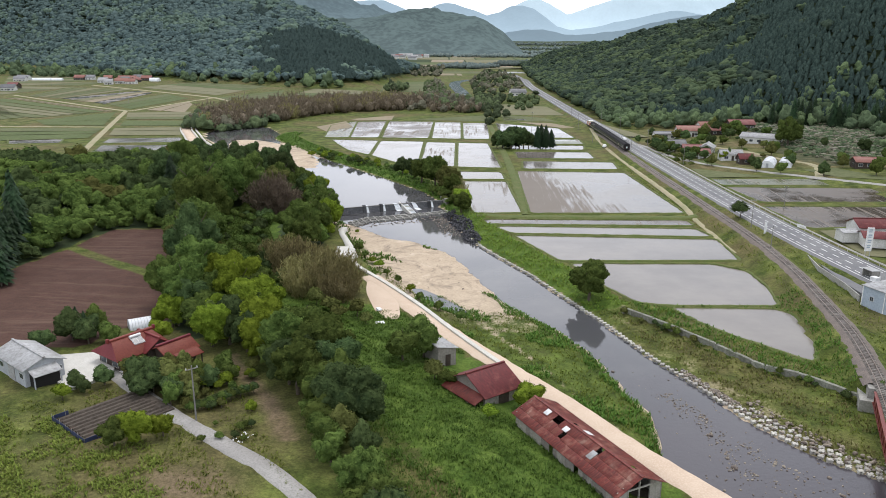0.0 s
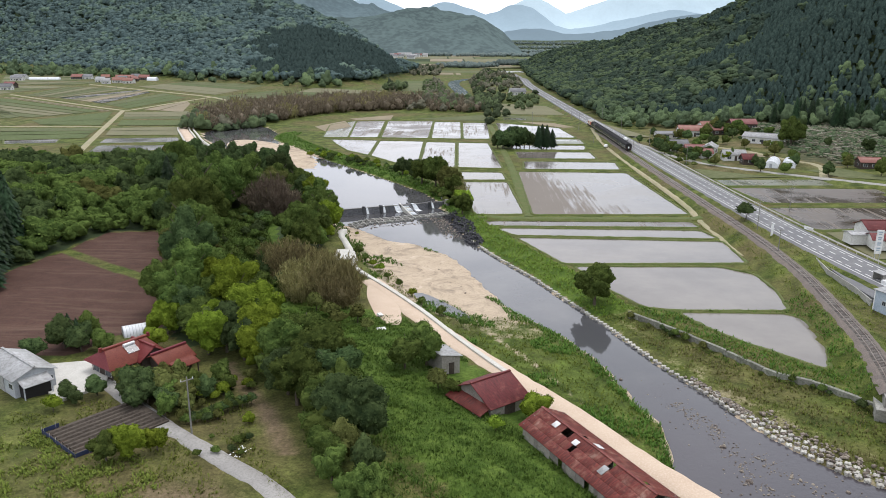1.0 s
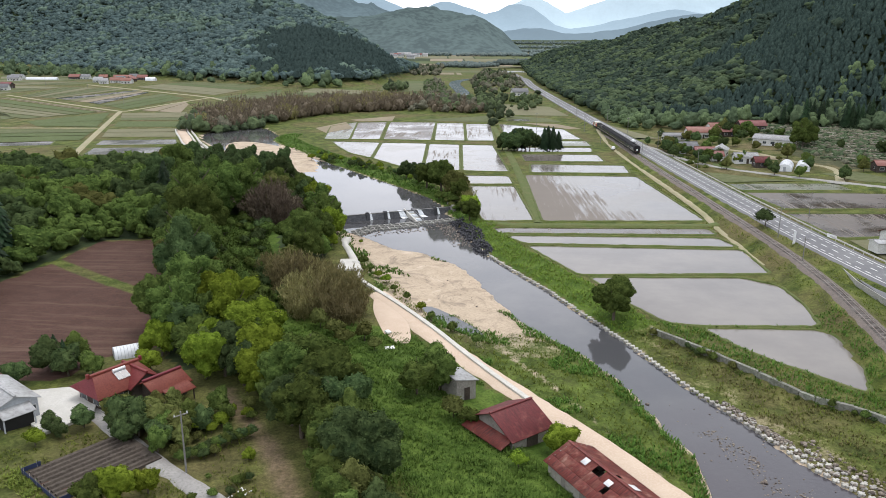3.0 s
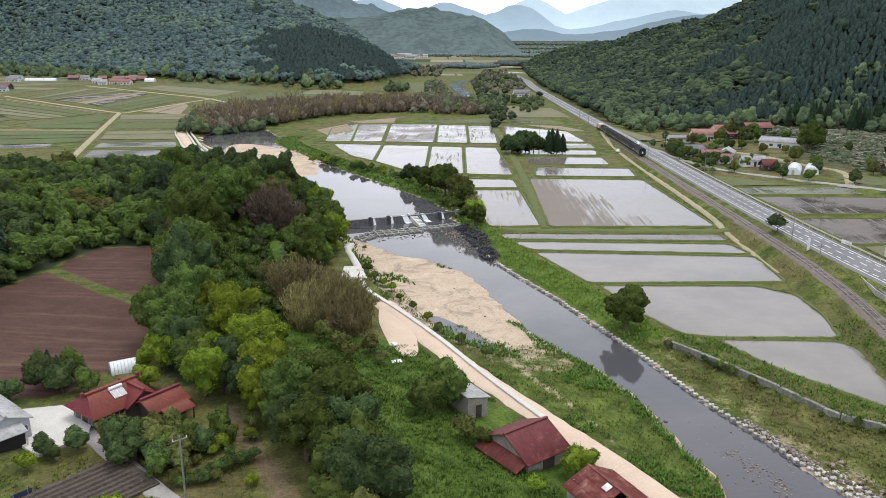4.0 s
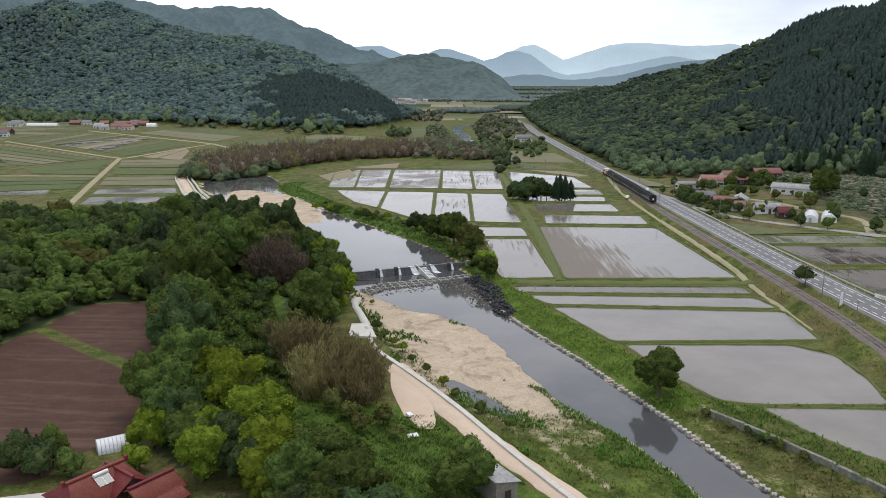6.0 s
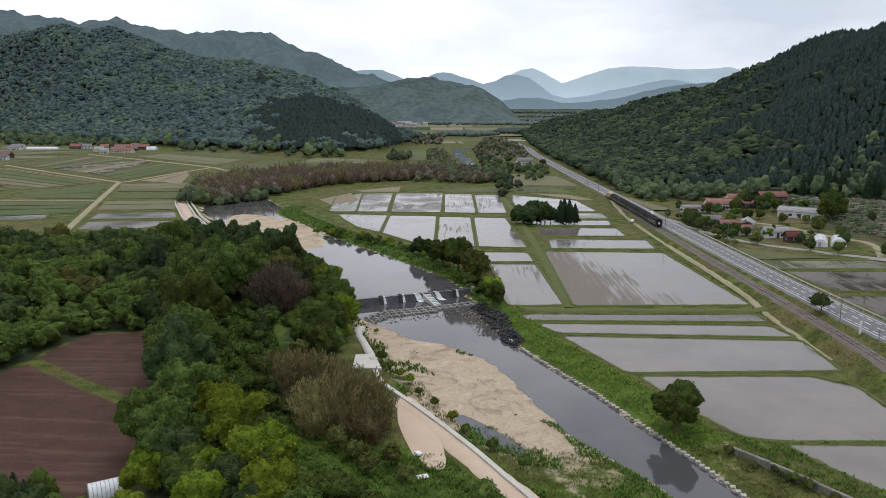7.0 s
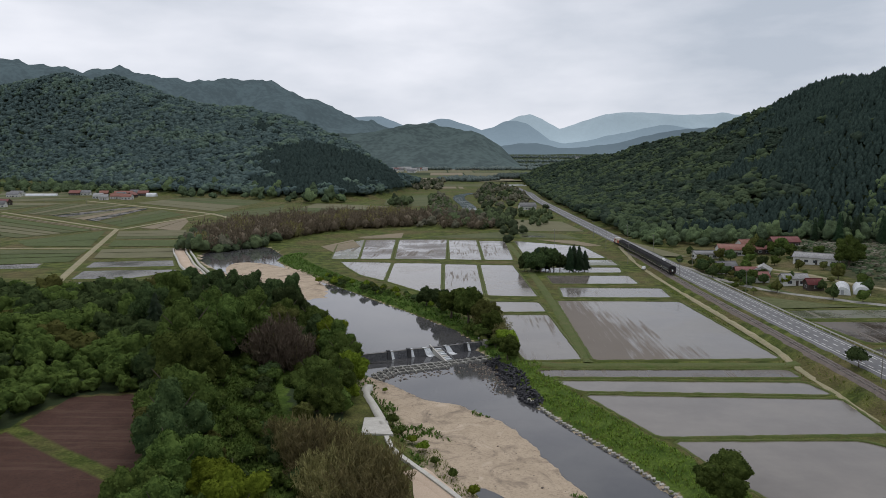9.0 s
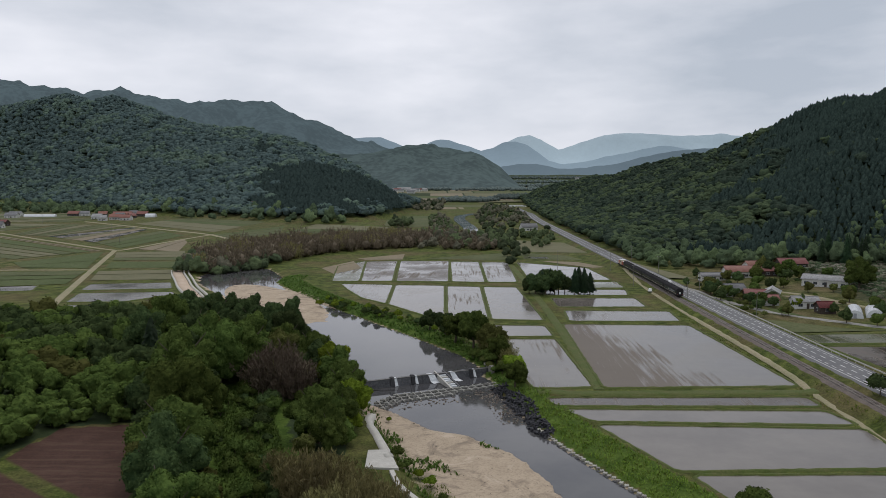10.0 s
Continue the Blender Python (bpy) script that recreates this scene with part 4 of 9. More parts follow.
coping = thing("levee_coping", "pale concrete coping along the levee edge", "coping", kind="structure")
for i in range(len(cope) - 1):
    a, b = Vector((*cope[i], 0)), Vector((*cope[i + 1], 0))
    part("coping_stone", box(0, -0.42, -1.6, (b - a).length - 0.02, 0.42, 0.0, bevel=0.03), M_CONCRETE_PALE, coping,
         m=pose(a.x, a.y, 1.78, 0, 0, math.degrees(math.atan2(b.y - a.y, b.x - a.x))))
# sandy bay beside the track, and the concrete ramp
bm = bmesh.new()
bm.faces.new([bm.verts.new((x, y, 1.5)) for x, y in chaikin([(-16.5, 152), (-9, 138), (-8, 127), (-12, 128), (-14, 135), (-16, 143)], True, 2)])
tagged(part("sandy_bay", bm, M_SANDROAD), "sandy turning bay beside the levee track", "track", kind="structure")
tagged(part("ramp_slab", prism([(-26.2, 169), (-20.4, 168.4), (-22.6, 177.2), (-26.4, 177)], -1, 1.7), M_CONCRETE_PALE), "grey concrete slab at the end of the levee", "slab", kind="structure")
ramp = resample([(-22.3, 173.5), (-24.4, 181.4), (-26, 187.4), (-27.5, 192.3), (-28.2, 197), (-27.6, 200)], 2)
v, f = ribbon(ramp, [(-0.9, -1), (-0.8, 0.5), (0.8, 0.5), (0.9, -1)], np.linspace(1.25, 0.5, len(ramp)))
thing("ramp", "narrow concrete ramp leading to the weir", "ramp", kind="structure", data=mesh_np("ramp", v, f, M_CONCRETE_PALE))

# ---- road ----
road_line = resample(chaikin([(x, y) for y, x in ROAD], False, 2), 4)
rz = np.interp(road_line[:, 1], [90, 400, 1200], [3.02, 3.02, 4.4])
v, f = ribbon(road_line, [(-5.2, -0.2), (-5.0, 0), (0, 0.06), (5.0, 0), (5.2, -0.2)], rz)
road = thing("road", "straight two-lane asphalt road with white markings", "road", kind="structure", data=mesh_np("road", v, f, M_ASPHALT))


def stripe(name, off, width, dash, gap, y0=95, y1=1000, lift=0.012):
    p = resample(road_line, 0.5)
    pz = np.interp(p[:, 1], road_line[:, 1], rz) + 0.06 * (1 - abs(off) / 5.0) + lift
    keep = (p[:, 1] > y0) & (p[:, 1] < y1)
    vs, fs, base = [], [], 0
    d = np.gradient(p, axis=0)
    d /= np.hypot(d[:, 0], d[:, 1])[:, None]
    nr = np.stack([d[:, 1], -d[:, 0]], 1)
    k = 0
    for i in range(len(p) - 1):
        k += 0.5
        if keep[i] and (gap == 0 or k % (dash + gap) < dash):
            for q in (i, i + 1):
                for o in (off - width / 2, off + width / 2):
                    vs.append((*(p[q] + nr[q] * o), pz[q]))
            fs.append((base, base + 1, base + 3, base + 2))
            base += 4
    part(name, mesh_np(name, vs, np.array(fs)[:, ::-1], M_PAINT), None, road)


stripe("edge_line", 3.6, 0.22, 1, 0)
stripe("edge_line", -3.6, 0.22, 1, 0)
stripe("centre_line", 0.0, 0.28, 2.5, 2.5)
stripe("slow_mark", 2.5, 0.24, 2.0, 1.5, 120, 520)
stripe("slow_mark", -2.5, 0.24, 2.0, 1.5, 120, 520)
# the paved lay-by and the far lanes
tagged(part("lay_by", prism([(86, 172), (89, 168), (92, 148), (95, 120), (86, 115), (83, 128), (83.5, 146)], 1.0, 2.55), M_ASPHALT), "grey asphalt lay-by beside the road", "lay-by", kind="structure")

# guard fence along the east side
fence = thing("guard_fence", "low pale guard fence along the road edge", "fence", kind="structure")
p = road_line[(road_line[:, 1] > 135) & (road_line[:, 1] < 330)]
for i in range(len(p) - 1):
    a = Vector((p[i][0] + 5.3, p[i][1], 3.0))
    b = Vector((p[i + 1][0] + 5.3, p[i + 1][1], 3.0))
    part("post", tube(a - Vector((0, 0, 0.5)), a + Vector((0, 0, 0.8)), 0.07), M_CONCRETE_PALE, fence)
    bm = bmesh.new()
    add_box(bm, 0, -0.04, 0.45, (b - a).length, 0.04, 0.8)
    part("rail", bm, M_CONCRETE_PALE, fence, m=pose(a.x, a.y, a.z, 0, 0, math.degrees(math.atan2(b.y - a.y, b.x - a.x))))

# ---- railway ----
rail_line = resample(chaikin([(x, y) for y, x in RAIL], False, 2), 2)
land_part = rail_line[rail_line[:, 1] > 98]
v, f = ribbon(land_part, [(-2.3, -0.5), (-1.45, 0.1), (1.45, 0.1), (2.3, -0.5)], np.full(len(land_part), 2.45), False, 0.05)
railway = thing("railway", "single railway track on brown ballast", "railway", kind="structure", data=mesh_np("railway", v, f, M_BALLAST))
for off in (-0.5335, 0.5335):
    v, f = ribbon(rail_line, [(off - 0.06, 0), (off - 0.05, 0.16), (off + 0.05, 0.16), (off + 0.06, 0)], np.full(len(rail_line), 2.62))
    part("rail", mesh_np("rail", v, f, M_RAIL), None, railway)
p = resample(rail_line[rail_line[:, 1] < 460], 0.62)
d = np.gradient(p, axis=0)
d /= np.hypot(d[:, 0], d[:, 1])[:, None]
nr = np.stack([d[:, 1], -d[:, 0]], 1)
c8 = np.array([(a, b, c) for c in (0, 0.14) for b in (-0.1, 0.1) for a in (-1, 1)], float)
vs = p[:, None, :] + nr[:, None, :] * c8[None, :, :1] + d[:, None, :] * c8[None, :, 1:2]
vs = np.concatenate([vs, np.broadcast_to(2.54 + c8[None, :, 2:], (len(p), 8, 1))], -1)
q6 = np.array([(4, 5, 7, 6), (0, 1, 5, 4), (2, 6, 7, 3), (0, 4, 6, 2), (1, 3, 7, 5)])
fs = (np.arange(len(p)) * 8)[:, None, None] + q6[None]
tagged(part("sleepers", mesh_np("sleepers", vs.reshape(-1, 3), fs.reshape(-1, 4), M_SLEEPER), None, railway), kind="stuff")

# farm lanes between the paddies
def lane(pts, width, label, lift=0.12, material=None, grow=1):
    p = resample(chaikin(pts, False, grow), 2.5)
    z = np.maximum([land_z(*q) for q in p], paddy_level(p[:, 1])) + lift
    v, f = ribbon(p, [(-width / 2 - 0.5, -0.45), (-width / 2, 0), (-width / 6, 0.04), (width / 6, 0.04), (width / 2, 0), (width / 2 + 0.5, -0.45)], z, False, 0.06)
    return thing("farm_lane", label, "lane", group="farm lanes", kind="structure", data=mesh_np("farm_lane", v, f, material or M_DIRT, True))


lane([(29.5, 490), (29, 371), (28, 301), (25.2, 219)], 2.6, "grassy dirt lane between flooded paddies", 0.2, M_BUND)
lane([(88, 440), (80, 362), (78.5, 283), (77, 230), (75, 212), (73, 178)], 1.9, "pale dirt lane along the foot of the railway bank", 0.1)
lane([(-233, 550), (-200, 445), (-173, 360), (-160, 320)], 2.8, "dirt lane crossing the far fields", 0.2)
lane([(-402, 707), (-320, 630), (-234, 551), (-229, 554)], 2.6, "pale lane between far fields", 0.2)
lane([(-405, 874), (-300, 775), (-211, 692), (-183, 646)], 3.2, "pale lane between far fields", 0.3)
lane([(-330, 446), (-262, 445), (-201, 446)], 2.0, "pale lane between far fields", 0.2)
lane([(-229, 554), (-222, 610), (-213, 664), (-208, 690)], 2.2, "pale lane between far fields", 0.2)
lane([(76, 216.5), (10, 216.5)], 3.0, "turf strip between paddies", 0.25, M_BUND)
lane([(93, 378), (108, 312), (126, 289), (140, 274), (160, 250)], 3.0, "pale village lane", 0.12, M_CONCRETE)
lane([(108, 385), (120, 369), (138, 345), (145, 315), (153, 300), (141, 274)], 2.6, "pale dirt village lane", 0.12)

# ---- plants ----
ICOS = {}


def crown_mesh(name, seed, radius, height, clumps, leaves, leaf, material, sub=4, low=-0.8):
    """A crown: a lumpy leaf mass of large boughs and small tufts, with loose leaves standing off it all over."""
    r = np.random.default_rng(seed)
    if sub not in ICOS:
        ICOS[sub] = ico(sub)
    V, F = ICOS[sub]

    def lumps(count, width, sharp):
        i = np.arange(count) + 0.5
        dz = np.clip(1 - (1 - low) * i / count + r.normal(0, 0.1, count), -1, 1)
        g = i * 2.39996 + r.normal(0, 0.4, count)
        q = np.sqrt(1 - dz * dz)
        d = np.stack([q * np.cos(g), q * np.sin(g), dz], 1)
        w = width * r.uniform(0.75, 1.35, count)
        amp = r.uniform(0.6, 1.0, count)
        ang = np.arccos(np.clip(V @ d.T, -1, 1)) / w
        return (amp * np.clip(1 - ang * ang, 0, 1) ** sharp).max(1)
    big = lumps(clumps, 1.9 / math.sqrt(clumps), 0.55)
    small = lumps(clumps * 7, 2.0 / math.sqrt(clumps * 7), 0.5)
    # boughs reach out unevenly, with deep gaps between them
    rr = 0.47 + 0.36 * big + 0.22 * small * (0.4 + 0.6 * big) + r.uniform(-0.03, 0.03, len(V))
    for k in range(4):
        d = r.normal(size=3)
        rr = rr * (1 + 0.07 * np.sin((1.5 + 0.8 * k) * (V @ d) + r.uniform(0, 6.28)))
    size = np.array([radius, radius, height / 2])
    v = V * rr[:, None] * size
    v[:, 2] = np.where(v[:, 2] < low * height * 0.4, low * height * 0.4 + (v[:, 2] - low * height * 0.4) * 0.25, v[:, 2])
    tri = v[F]
    nrm = np.cross(tri[:, 1] - tri[:, 0], tri[:, 2] - tri[:, 0])
    area = np.linalg.norm(nrm, axis=1)
    # leaves: more of them on the upper side and on the outer tufts
    weight = area * np.where(nrm[:, 2] > -0.3 * area, 1.0, 0.25) * (0.4 + small[F].mean(1))
    pick = r.choice(len(F), leaves, p=weight / weight.sum())
    bc = r.dirichlet((1, 1, 1), leaves)
    n_ = nrm[pick] / np.maximum(area[pick], 1e-9)[:, None]
    lp = (tri[pick] * bc[..., None]).sum(1) + n_ * (leaf * r.uniform(-0.2, 1.3, leaves) * r.uniform(0.3, 1.0, leaves))[:, None]
    nn = n_ * 0.7 + r.normal(0, 0.5, (leaves, 3)) + np.array([0, 0, 0.25])
    nn /= np.linalg.norm(nn, axis=1)[:, None]
    a = np.cross(nn, r.normal(size=(leaves, 3)))
    a /= np.linalg.norm(a, axis=1)[:, None]
    b = np.cross(nn, a)
    sz_ = (leaf * r.uniform(0.5, 1.25, leaves))[:, None]
    q = np.stack([lp - a * sz_ * 0.5, lp + b * sz_ * 0.62, lp + a * sz_ * 0.5, lp - b * sz_ * 0.62], 1)
    v = np.concatenate([v, q.reshape(-1, 3)])
    v[:, 2] += height * 0.46
    lf = (len(V) + np.arange(leaves) * 4)[:, None] + np.arange(4)[None]
    return mesh_np(name, v, [F, lf], material, True)


def trunk_mesh(name, seed, height, r0, crown_r, material, limbs=5):
    bm = bmesh.new()
    r = random.Random(seed)
    pts = [Vector((0, 0, -0.4))]
    for i in range(1, 5):
        pts.append(Vector((r.uniform(-0.12, 0.12) * i, r.uniform(-0.12, 0.12) * i, height * i / 4)))
    for i in range(4):
        add_tube(bm, pts[i], pts[i + 1], r0 * (1 - i * 0.2), r0 * (1 - (i + 1) * 0.2), 7)
    for i in range(limbs):
        a = pts[2].lerp(pts[4], r.uniform(0, 0.8))
        g = r.uniform(0, 6.28)
        add_tube(bm, a, a + Vector((math.cos(g) * crown_r * 0.6, math.sin(g) * crown_r * 0.6, crown_r * r.uniform(0.3, 0.8))), r0 * 0.4, r0 * 0.1, 5)
    return finish(bm, name, material)


def conifer_mesh(name, seed, height, radius, material, tiers=24, sprays=26):
    """Drooping sprays in tiers round a straight stem."""
    r = np.random.default_rng(seed)
    vs, fs, base = [], [], 0
    for i in range(tiers):
        u = i / (tiers - 1)
        z = height * (0.16 + 0.82 * u)
        rad = radius * (1 - u) ** 0.62 * r.uniform(0.82, 1.1) + 0.2
        for _ in range(max(5, int(sprays * (1 - 0.5 * u)))):
            g = r.uniform(0, 6.283)
            ln, w = rad * r.uniform(0.6, 1.15), rad * 0.17 + 0.16
            cx, sx = math.cos(g), math.sin(g)
            z0 = z + r.uniform(-0.4, 0.4)
            tip = np.array([cx * ln, sx * ln, z0 - ln * 0.35])
            root = np.array([cx * 0.1, sx * 0.1, z0 + 0.35])
            mid = (root + tip) / 2 + np.array([0, 0, 0.25])
            side = np.array([-sx, cx, 0]) * w
            vs += [root, mid + side, tip, mid - side, mid + np.array([0, 0, 0.45])]
            fs += [(base, base + 1, base + 4), (base + 1, base + 2, base + 4), (base + 2, base + 3, base + 4), (base + 3, base, base + 4)]
            base += 5
    return mesh_np(name, vs, np.array(fs), material)


def bamboo_mesh(name, seed, radius, height, culms, leaves, material):
    """A grove of arching culms with feathery leaves along each."""
    r = np.random.default_rng(seed)
    g, rr = r.uniform(0, 6.283, culms), radius * np.sqrt(r.uniform(0, 1, culms))
    foot = np.stack([rr * np.cos(g), rr * np.sin(g), np.zeros(culms)], 1)
    lean = foot * 0.42 + r.normal(0, 0.65, (culms, 3)) * np.array([1, 1, 0])
    h = height * r.uniform(0.65, 1.1, culms) * (1 - 0.25 * (rr / radius) ** 2)
    t = r.uniform(0.12, 1.0, (culms, leaves)) ** 0.8
    p = foot[:, None] + lean[:, None] * (t ** 2)[..., None] + np.stack([0 * t, 0 * t, h[:, None] * t * (1 - 0.08 * t)], -1)
    p += r.normal(0, 0.38, p.shape) * (1.15 - 0.7 * t)[..., None]
    p = p.reshape(-1, 3)
    n = len(p)
    up = np.array([0, 0, 1.0]) + np.repeat(lean, leaves, 0) * 0.12 + r.normal(0, 0.4, (n, 3))
    up /= np.linalg.norm(up, axis=1)[:, None]
    a = np.cross(up, r.normal(size=(n, 3)))
    a /= np.linalg.norm(a, axis=1)[:, None]
    L, w = r.uniform(0.4, 0.95, n)[:, None] * (1 if leaves > 20 else 1.2), r.uniform(0.035, 0.09, n)[:, None] * (1 if leaves > 20 else 2.2)
    q = np.stack([p - up * L * 0.5, p + a * w, p + up * L * 0.6, p - a * w], 1).reshape(-1, 3)
    f = (np.arange(n) * 4)[:, None] + np.arange(4)[None]
    # a dense ragged heart that the culms hide
    V, F = ICO2
    core = V * np.array([radius * 0.66, radius * 0.66, height * 0.3]) * (1 + r.uniform(-0.22, 0.22, (len(V), 1))) + np.array([0, 0, height * 0.3])
    return mesh_np(name, np.concatenate([q, core]), [f, F + len(q)], material, True)


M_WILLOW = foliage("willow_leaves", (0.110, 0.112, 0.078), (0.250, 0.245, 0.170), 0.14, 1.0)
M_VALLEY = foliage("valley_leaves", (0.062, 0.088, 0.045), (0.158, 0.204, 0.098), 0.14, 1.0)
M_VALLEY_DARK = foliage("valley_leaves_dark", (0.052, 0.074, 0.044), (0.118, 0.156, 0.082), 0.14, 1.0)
# grey-blue leaf colour with the haze of the far valley painted in
M_HAZY = foliage("hazed_valley_leaves", (0.105, 0.135, 0.128), (0.170, 0.205, 0.185), 0.1, 0.4, 0.15)
GREENS = {"dark": M_LEAF_DARK, "mid": M_LEAF_MID, "bright": M_LEAF_BRIGHT, "olive": M_LEAF_OLIVE}
TREES = {}
for hue, mat_ in GREENS.items():
    TREES["big", hue] = [(crown_mesh("crown", 10 + i, 4.4, 8.8 + i * 0.7, 13, 2000, 0.3, mat_, 5), 4.2) for i in range(3)]
    TREES["giant", hue] = [(crown_mesh("crown", 20 + i, 6.7, 13.4 + i * 0.9, 18, 3000, 0.36, mat_, 5), 7.0) for i in range(3)]
    TREES["small", hue] = [(crown_mesh("crown", 30 + i, 2.35, 4.8, 9, 760, 0.24, mat_, 4), 2.2) for i in range(3)]
    TREES["distant", hue] = [(crown_mesh("crown", 40 + i, 4.7, 7.9 + i * 0.6, 9, 200, 0.6, mat_, 4), 4.2) for i in range(3)]
    TREES["shrub", hue] = [(crown_mesh("crown", 50 + i, 1.25, 2.1, 6, 240, 0.22, mat_, 3, -0.1), 0.5) for i in range(3)]
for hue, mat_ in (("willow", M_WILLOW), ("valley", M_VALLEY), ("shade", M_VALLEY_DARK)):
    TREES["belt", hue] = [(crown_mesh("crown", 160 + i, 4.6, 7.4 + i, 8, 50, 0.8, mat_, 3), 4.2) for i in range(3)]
TRUNKS = {"giant": trunk_mesh("trunk", 5, 9.5, 0.5, 6.0, M_BARK, 7), "big": trunk_mesh("trunk", 1, 6.5, 0.32, 4.0, M_BARK), "small": trunk_mesh("trunk", 2, 3.4, 0.16, 2.2, M_BARK), "shrub": trunk_mesh("trunk", 3, 0.9, 0.07, 1.0, M_BARK, 4)}
CONIFERS = [conifer_mesh("crown", 70 + i, 12, 2.6, M_LEAF_CONIFER) for i in range(3)]
BAMBOOS = {"brown": [bamboo_mesh("leaves", 80 + i, 2.8, 7.5, 80, 50, M_BAMBOO) for i in range(2)],
           "green": [bamboo_mesh("leaves", 90 + i, 2.7, 6.8, 80, 50, M_BAMBOO_GREEN) for i in range(2)],
           "far brown": [bamboo_mesh("leaves", 84 + i, 2.8, 6.5, 28, 13, M_BAMBOO) for i in range(2)],
           "far green": [bamboo_mesh("leaves", 94 + i, 2.8, 6.5, 28, 13, M_BAMBOO_GREEN) for i in range(2)]}
CONIFER_TRUNK = finish(tube((0, 0, -0.4), (0, 0, 11.5), 0.22, 0.04, 6), "trunk", M_BARK_PALE)
BAMBOO_CULM = finish(tube((0, 0, -0.3), (0, 0, 5.2), 0.05, 0.025, 5), "culm", M_BAMBOO_GREEN)
rnd = random.Random(21)
FAR = {}
CACHE = {}


def mesh_arrays(me_):
    if me_.name not in CACHE:
        v_ = np.zeros(len(me_.vertices) * 3, np.float32)
        me_.vertices.foreach_get("co", v_)
        tot = np.zeros(len(me_.polygons), np.int32)
        me_.polygons.foreach_get("loop_total", tot)
        lp = np.zeros(len(me_.loops), np.int32)
        me_.loops.foreach_get("vertex_index", lp)
        k = np.repeat(tot, tot)
        CACHE[me_.name] = (v_.reshape(-1, 3), lp[k == 3].reshape(-1, 3), lp[k == 4].reshape(-1, 4))
    return CACHE[me_.name]


def join_far(key, me_, m):
    """Adds a copy of a mesh to the joined mass of far plants."""
    v_, t_, q_ = mesh_arrays(me_)
    FAR.setdefault((key, me_.materials[0].name), []).append((np.c_[v_, np.ones(len(v_))] @ np.array(m, np.float32).T[:, :3], t_, q_))


def plant(size, hue, x, y, s=1.0, label="", group="", z=None):
    me_, lift = rnd.choice(TREES[size, hue])
    if size in ("distant", "belt"):
        m = Matrix.LocRotScale((x, y, soft_z(x, y) - 0.3), Euler((0, 0, rnd.uniform(0, 6.28))), (s * rnd.uniform(0.85, 1.15), s * rnd.uniform(0.85, 1.15), s * rnd.uniform(0.85, 1.15)))
        join_far(group or "far trees", me_, m)
        return None
    tone = {"dark": "dark green", "mid": "green", "bright": "fresh light-green", "olive": "olive-green"}[hue]
    kind_ = {"giant": "tree", "big": "tree", "small": "small_tree", "shrub": "shrub"}[size]
    what = {"giant": "great domed broadleaf tree", "big": "tall broadleaf tree", "small": "small broadleaf tree", "shrub": "low rounded shrub"}[size]
    m = Matrix.LocRotScale((x, y, soft_z(x, y) if z is None else z), Euler((0, 0, rnd.uniform(0, 6.28))), (s * rnd.uniform(0.92, 1.08), s * rnd.uniform(0.92, 1.08), s * rnd.uniform(0.9, 1.1)))
    root = thing(kind_, label or f"{tone} {what} in full leaf", "tree" if size != "shrub" else "shrub", m, group)
    part("trunk", TRUNKS[size], None, root)
    part("crown", me_, None, root, m=pose(0, 0, lift * 0.12))
    return root


def conifer(x, y, s=1.0, label="dark green cedar with a straight trunk", group="", wide=1.0):
    root = thing("cedar_tree", label, "tree", Matrix.LocRotScale((x, y, soft_z(x, y)), Euler((0, 0, rnd.uniform(0, 6.28))), (s * wide, s * wide, s * rnd.uniform(0.9, 1.1))), group)
    part("trunk", CONIFER_TRUNK, None, root)
    part("crown", rnd.choice(CONIFERS), None, root)


def bamboo(hue, x, y, s=1.0, group="bamboo groves"):
    if hue.startswith("far"):
        join_far("far bamboo", rnd.choice(BAMBOOS[hue]), Matrix.LocRotScale((x, y, soft_z(x, y)), Euler((0, 0, rnd.uniform(0, 6.28))), (s, s, s * rnd.uniform(0.7, 1.2))))
        return
    root = thing("bamboo_clump", "feathery brown-green bamboo clump on the river terrace" if hue == "green" else "feathery brown bamboo clump with withered leaves", "bamboo",
                 Matrix.LocRotScale((x, y, soft_z(x, y)), Euler((0, 0, rnd.uniform(0, 6.28))), (s * rnd.uniform(0.9, 1.2), s * rnd.uniform(0.9, 1.2), s * rnd.uniform(0.65, 1.25))), group)
    for i in range(9):
        part("culm", BAMBOO_CULM, None, root, m=pose(1.5 * math.cos(i * 2.4), 1.5 * math.sin(i * 2.4), 0, 7 * math.sin(i), 7 * math.cos(i)))
    part("leaves", rnd.choice(BAMBOOS[hue]), None, root)


# woodland west of the river: spaced at random, no two trunks too close
def scatter(poly, gap, tries, seed, keep=None):
    r_ = random.Random(seed)
    xs, ys_ = [p_[0] for p_ in poly], [p_[1] for p_ in poly]
    out = []
    for _ in range(tries):
        x, y = r_.uniform(min(xs), max(xs)), r_.uniform(min(ys_), max(ys_))
        if inside(poly, np.array([x]), np.array([y]))[0] and all((x - a) ** 2 + (y - b) ** 2 > gap * gap for a, b in out) and (keep is None or keep(x, y)):
            out.append((x, y))
    return out


SPECIAL = []


def special(size, hue, x, y, s=1.0, label=""):
    SPECIAL.append((x, y))
    plant(size, hue, x, y, s, label)


# fresh-leaved trees round the farmhouse and along the garden edge
for x, y, s in ((-36.5, 108, 0.85), (-42, 133, 0.95), (-30.5, 117, 1.15), (-27.5, 107, 0.95), (-45.5, 116, 0.7)):
    special("big", "bright", x, y, s)
special("giant", "bright", -36.5, 122.5, 0.84)
special("giant", "mid", -44.5, 121.5, 0.8)
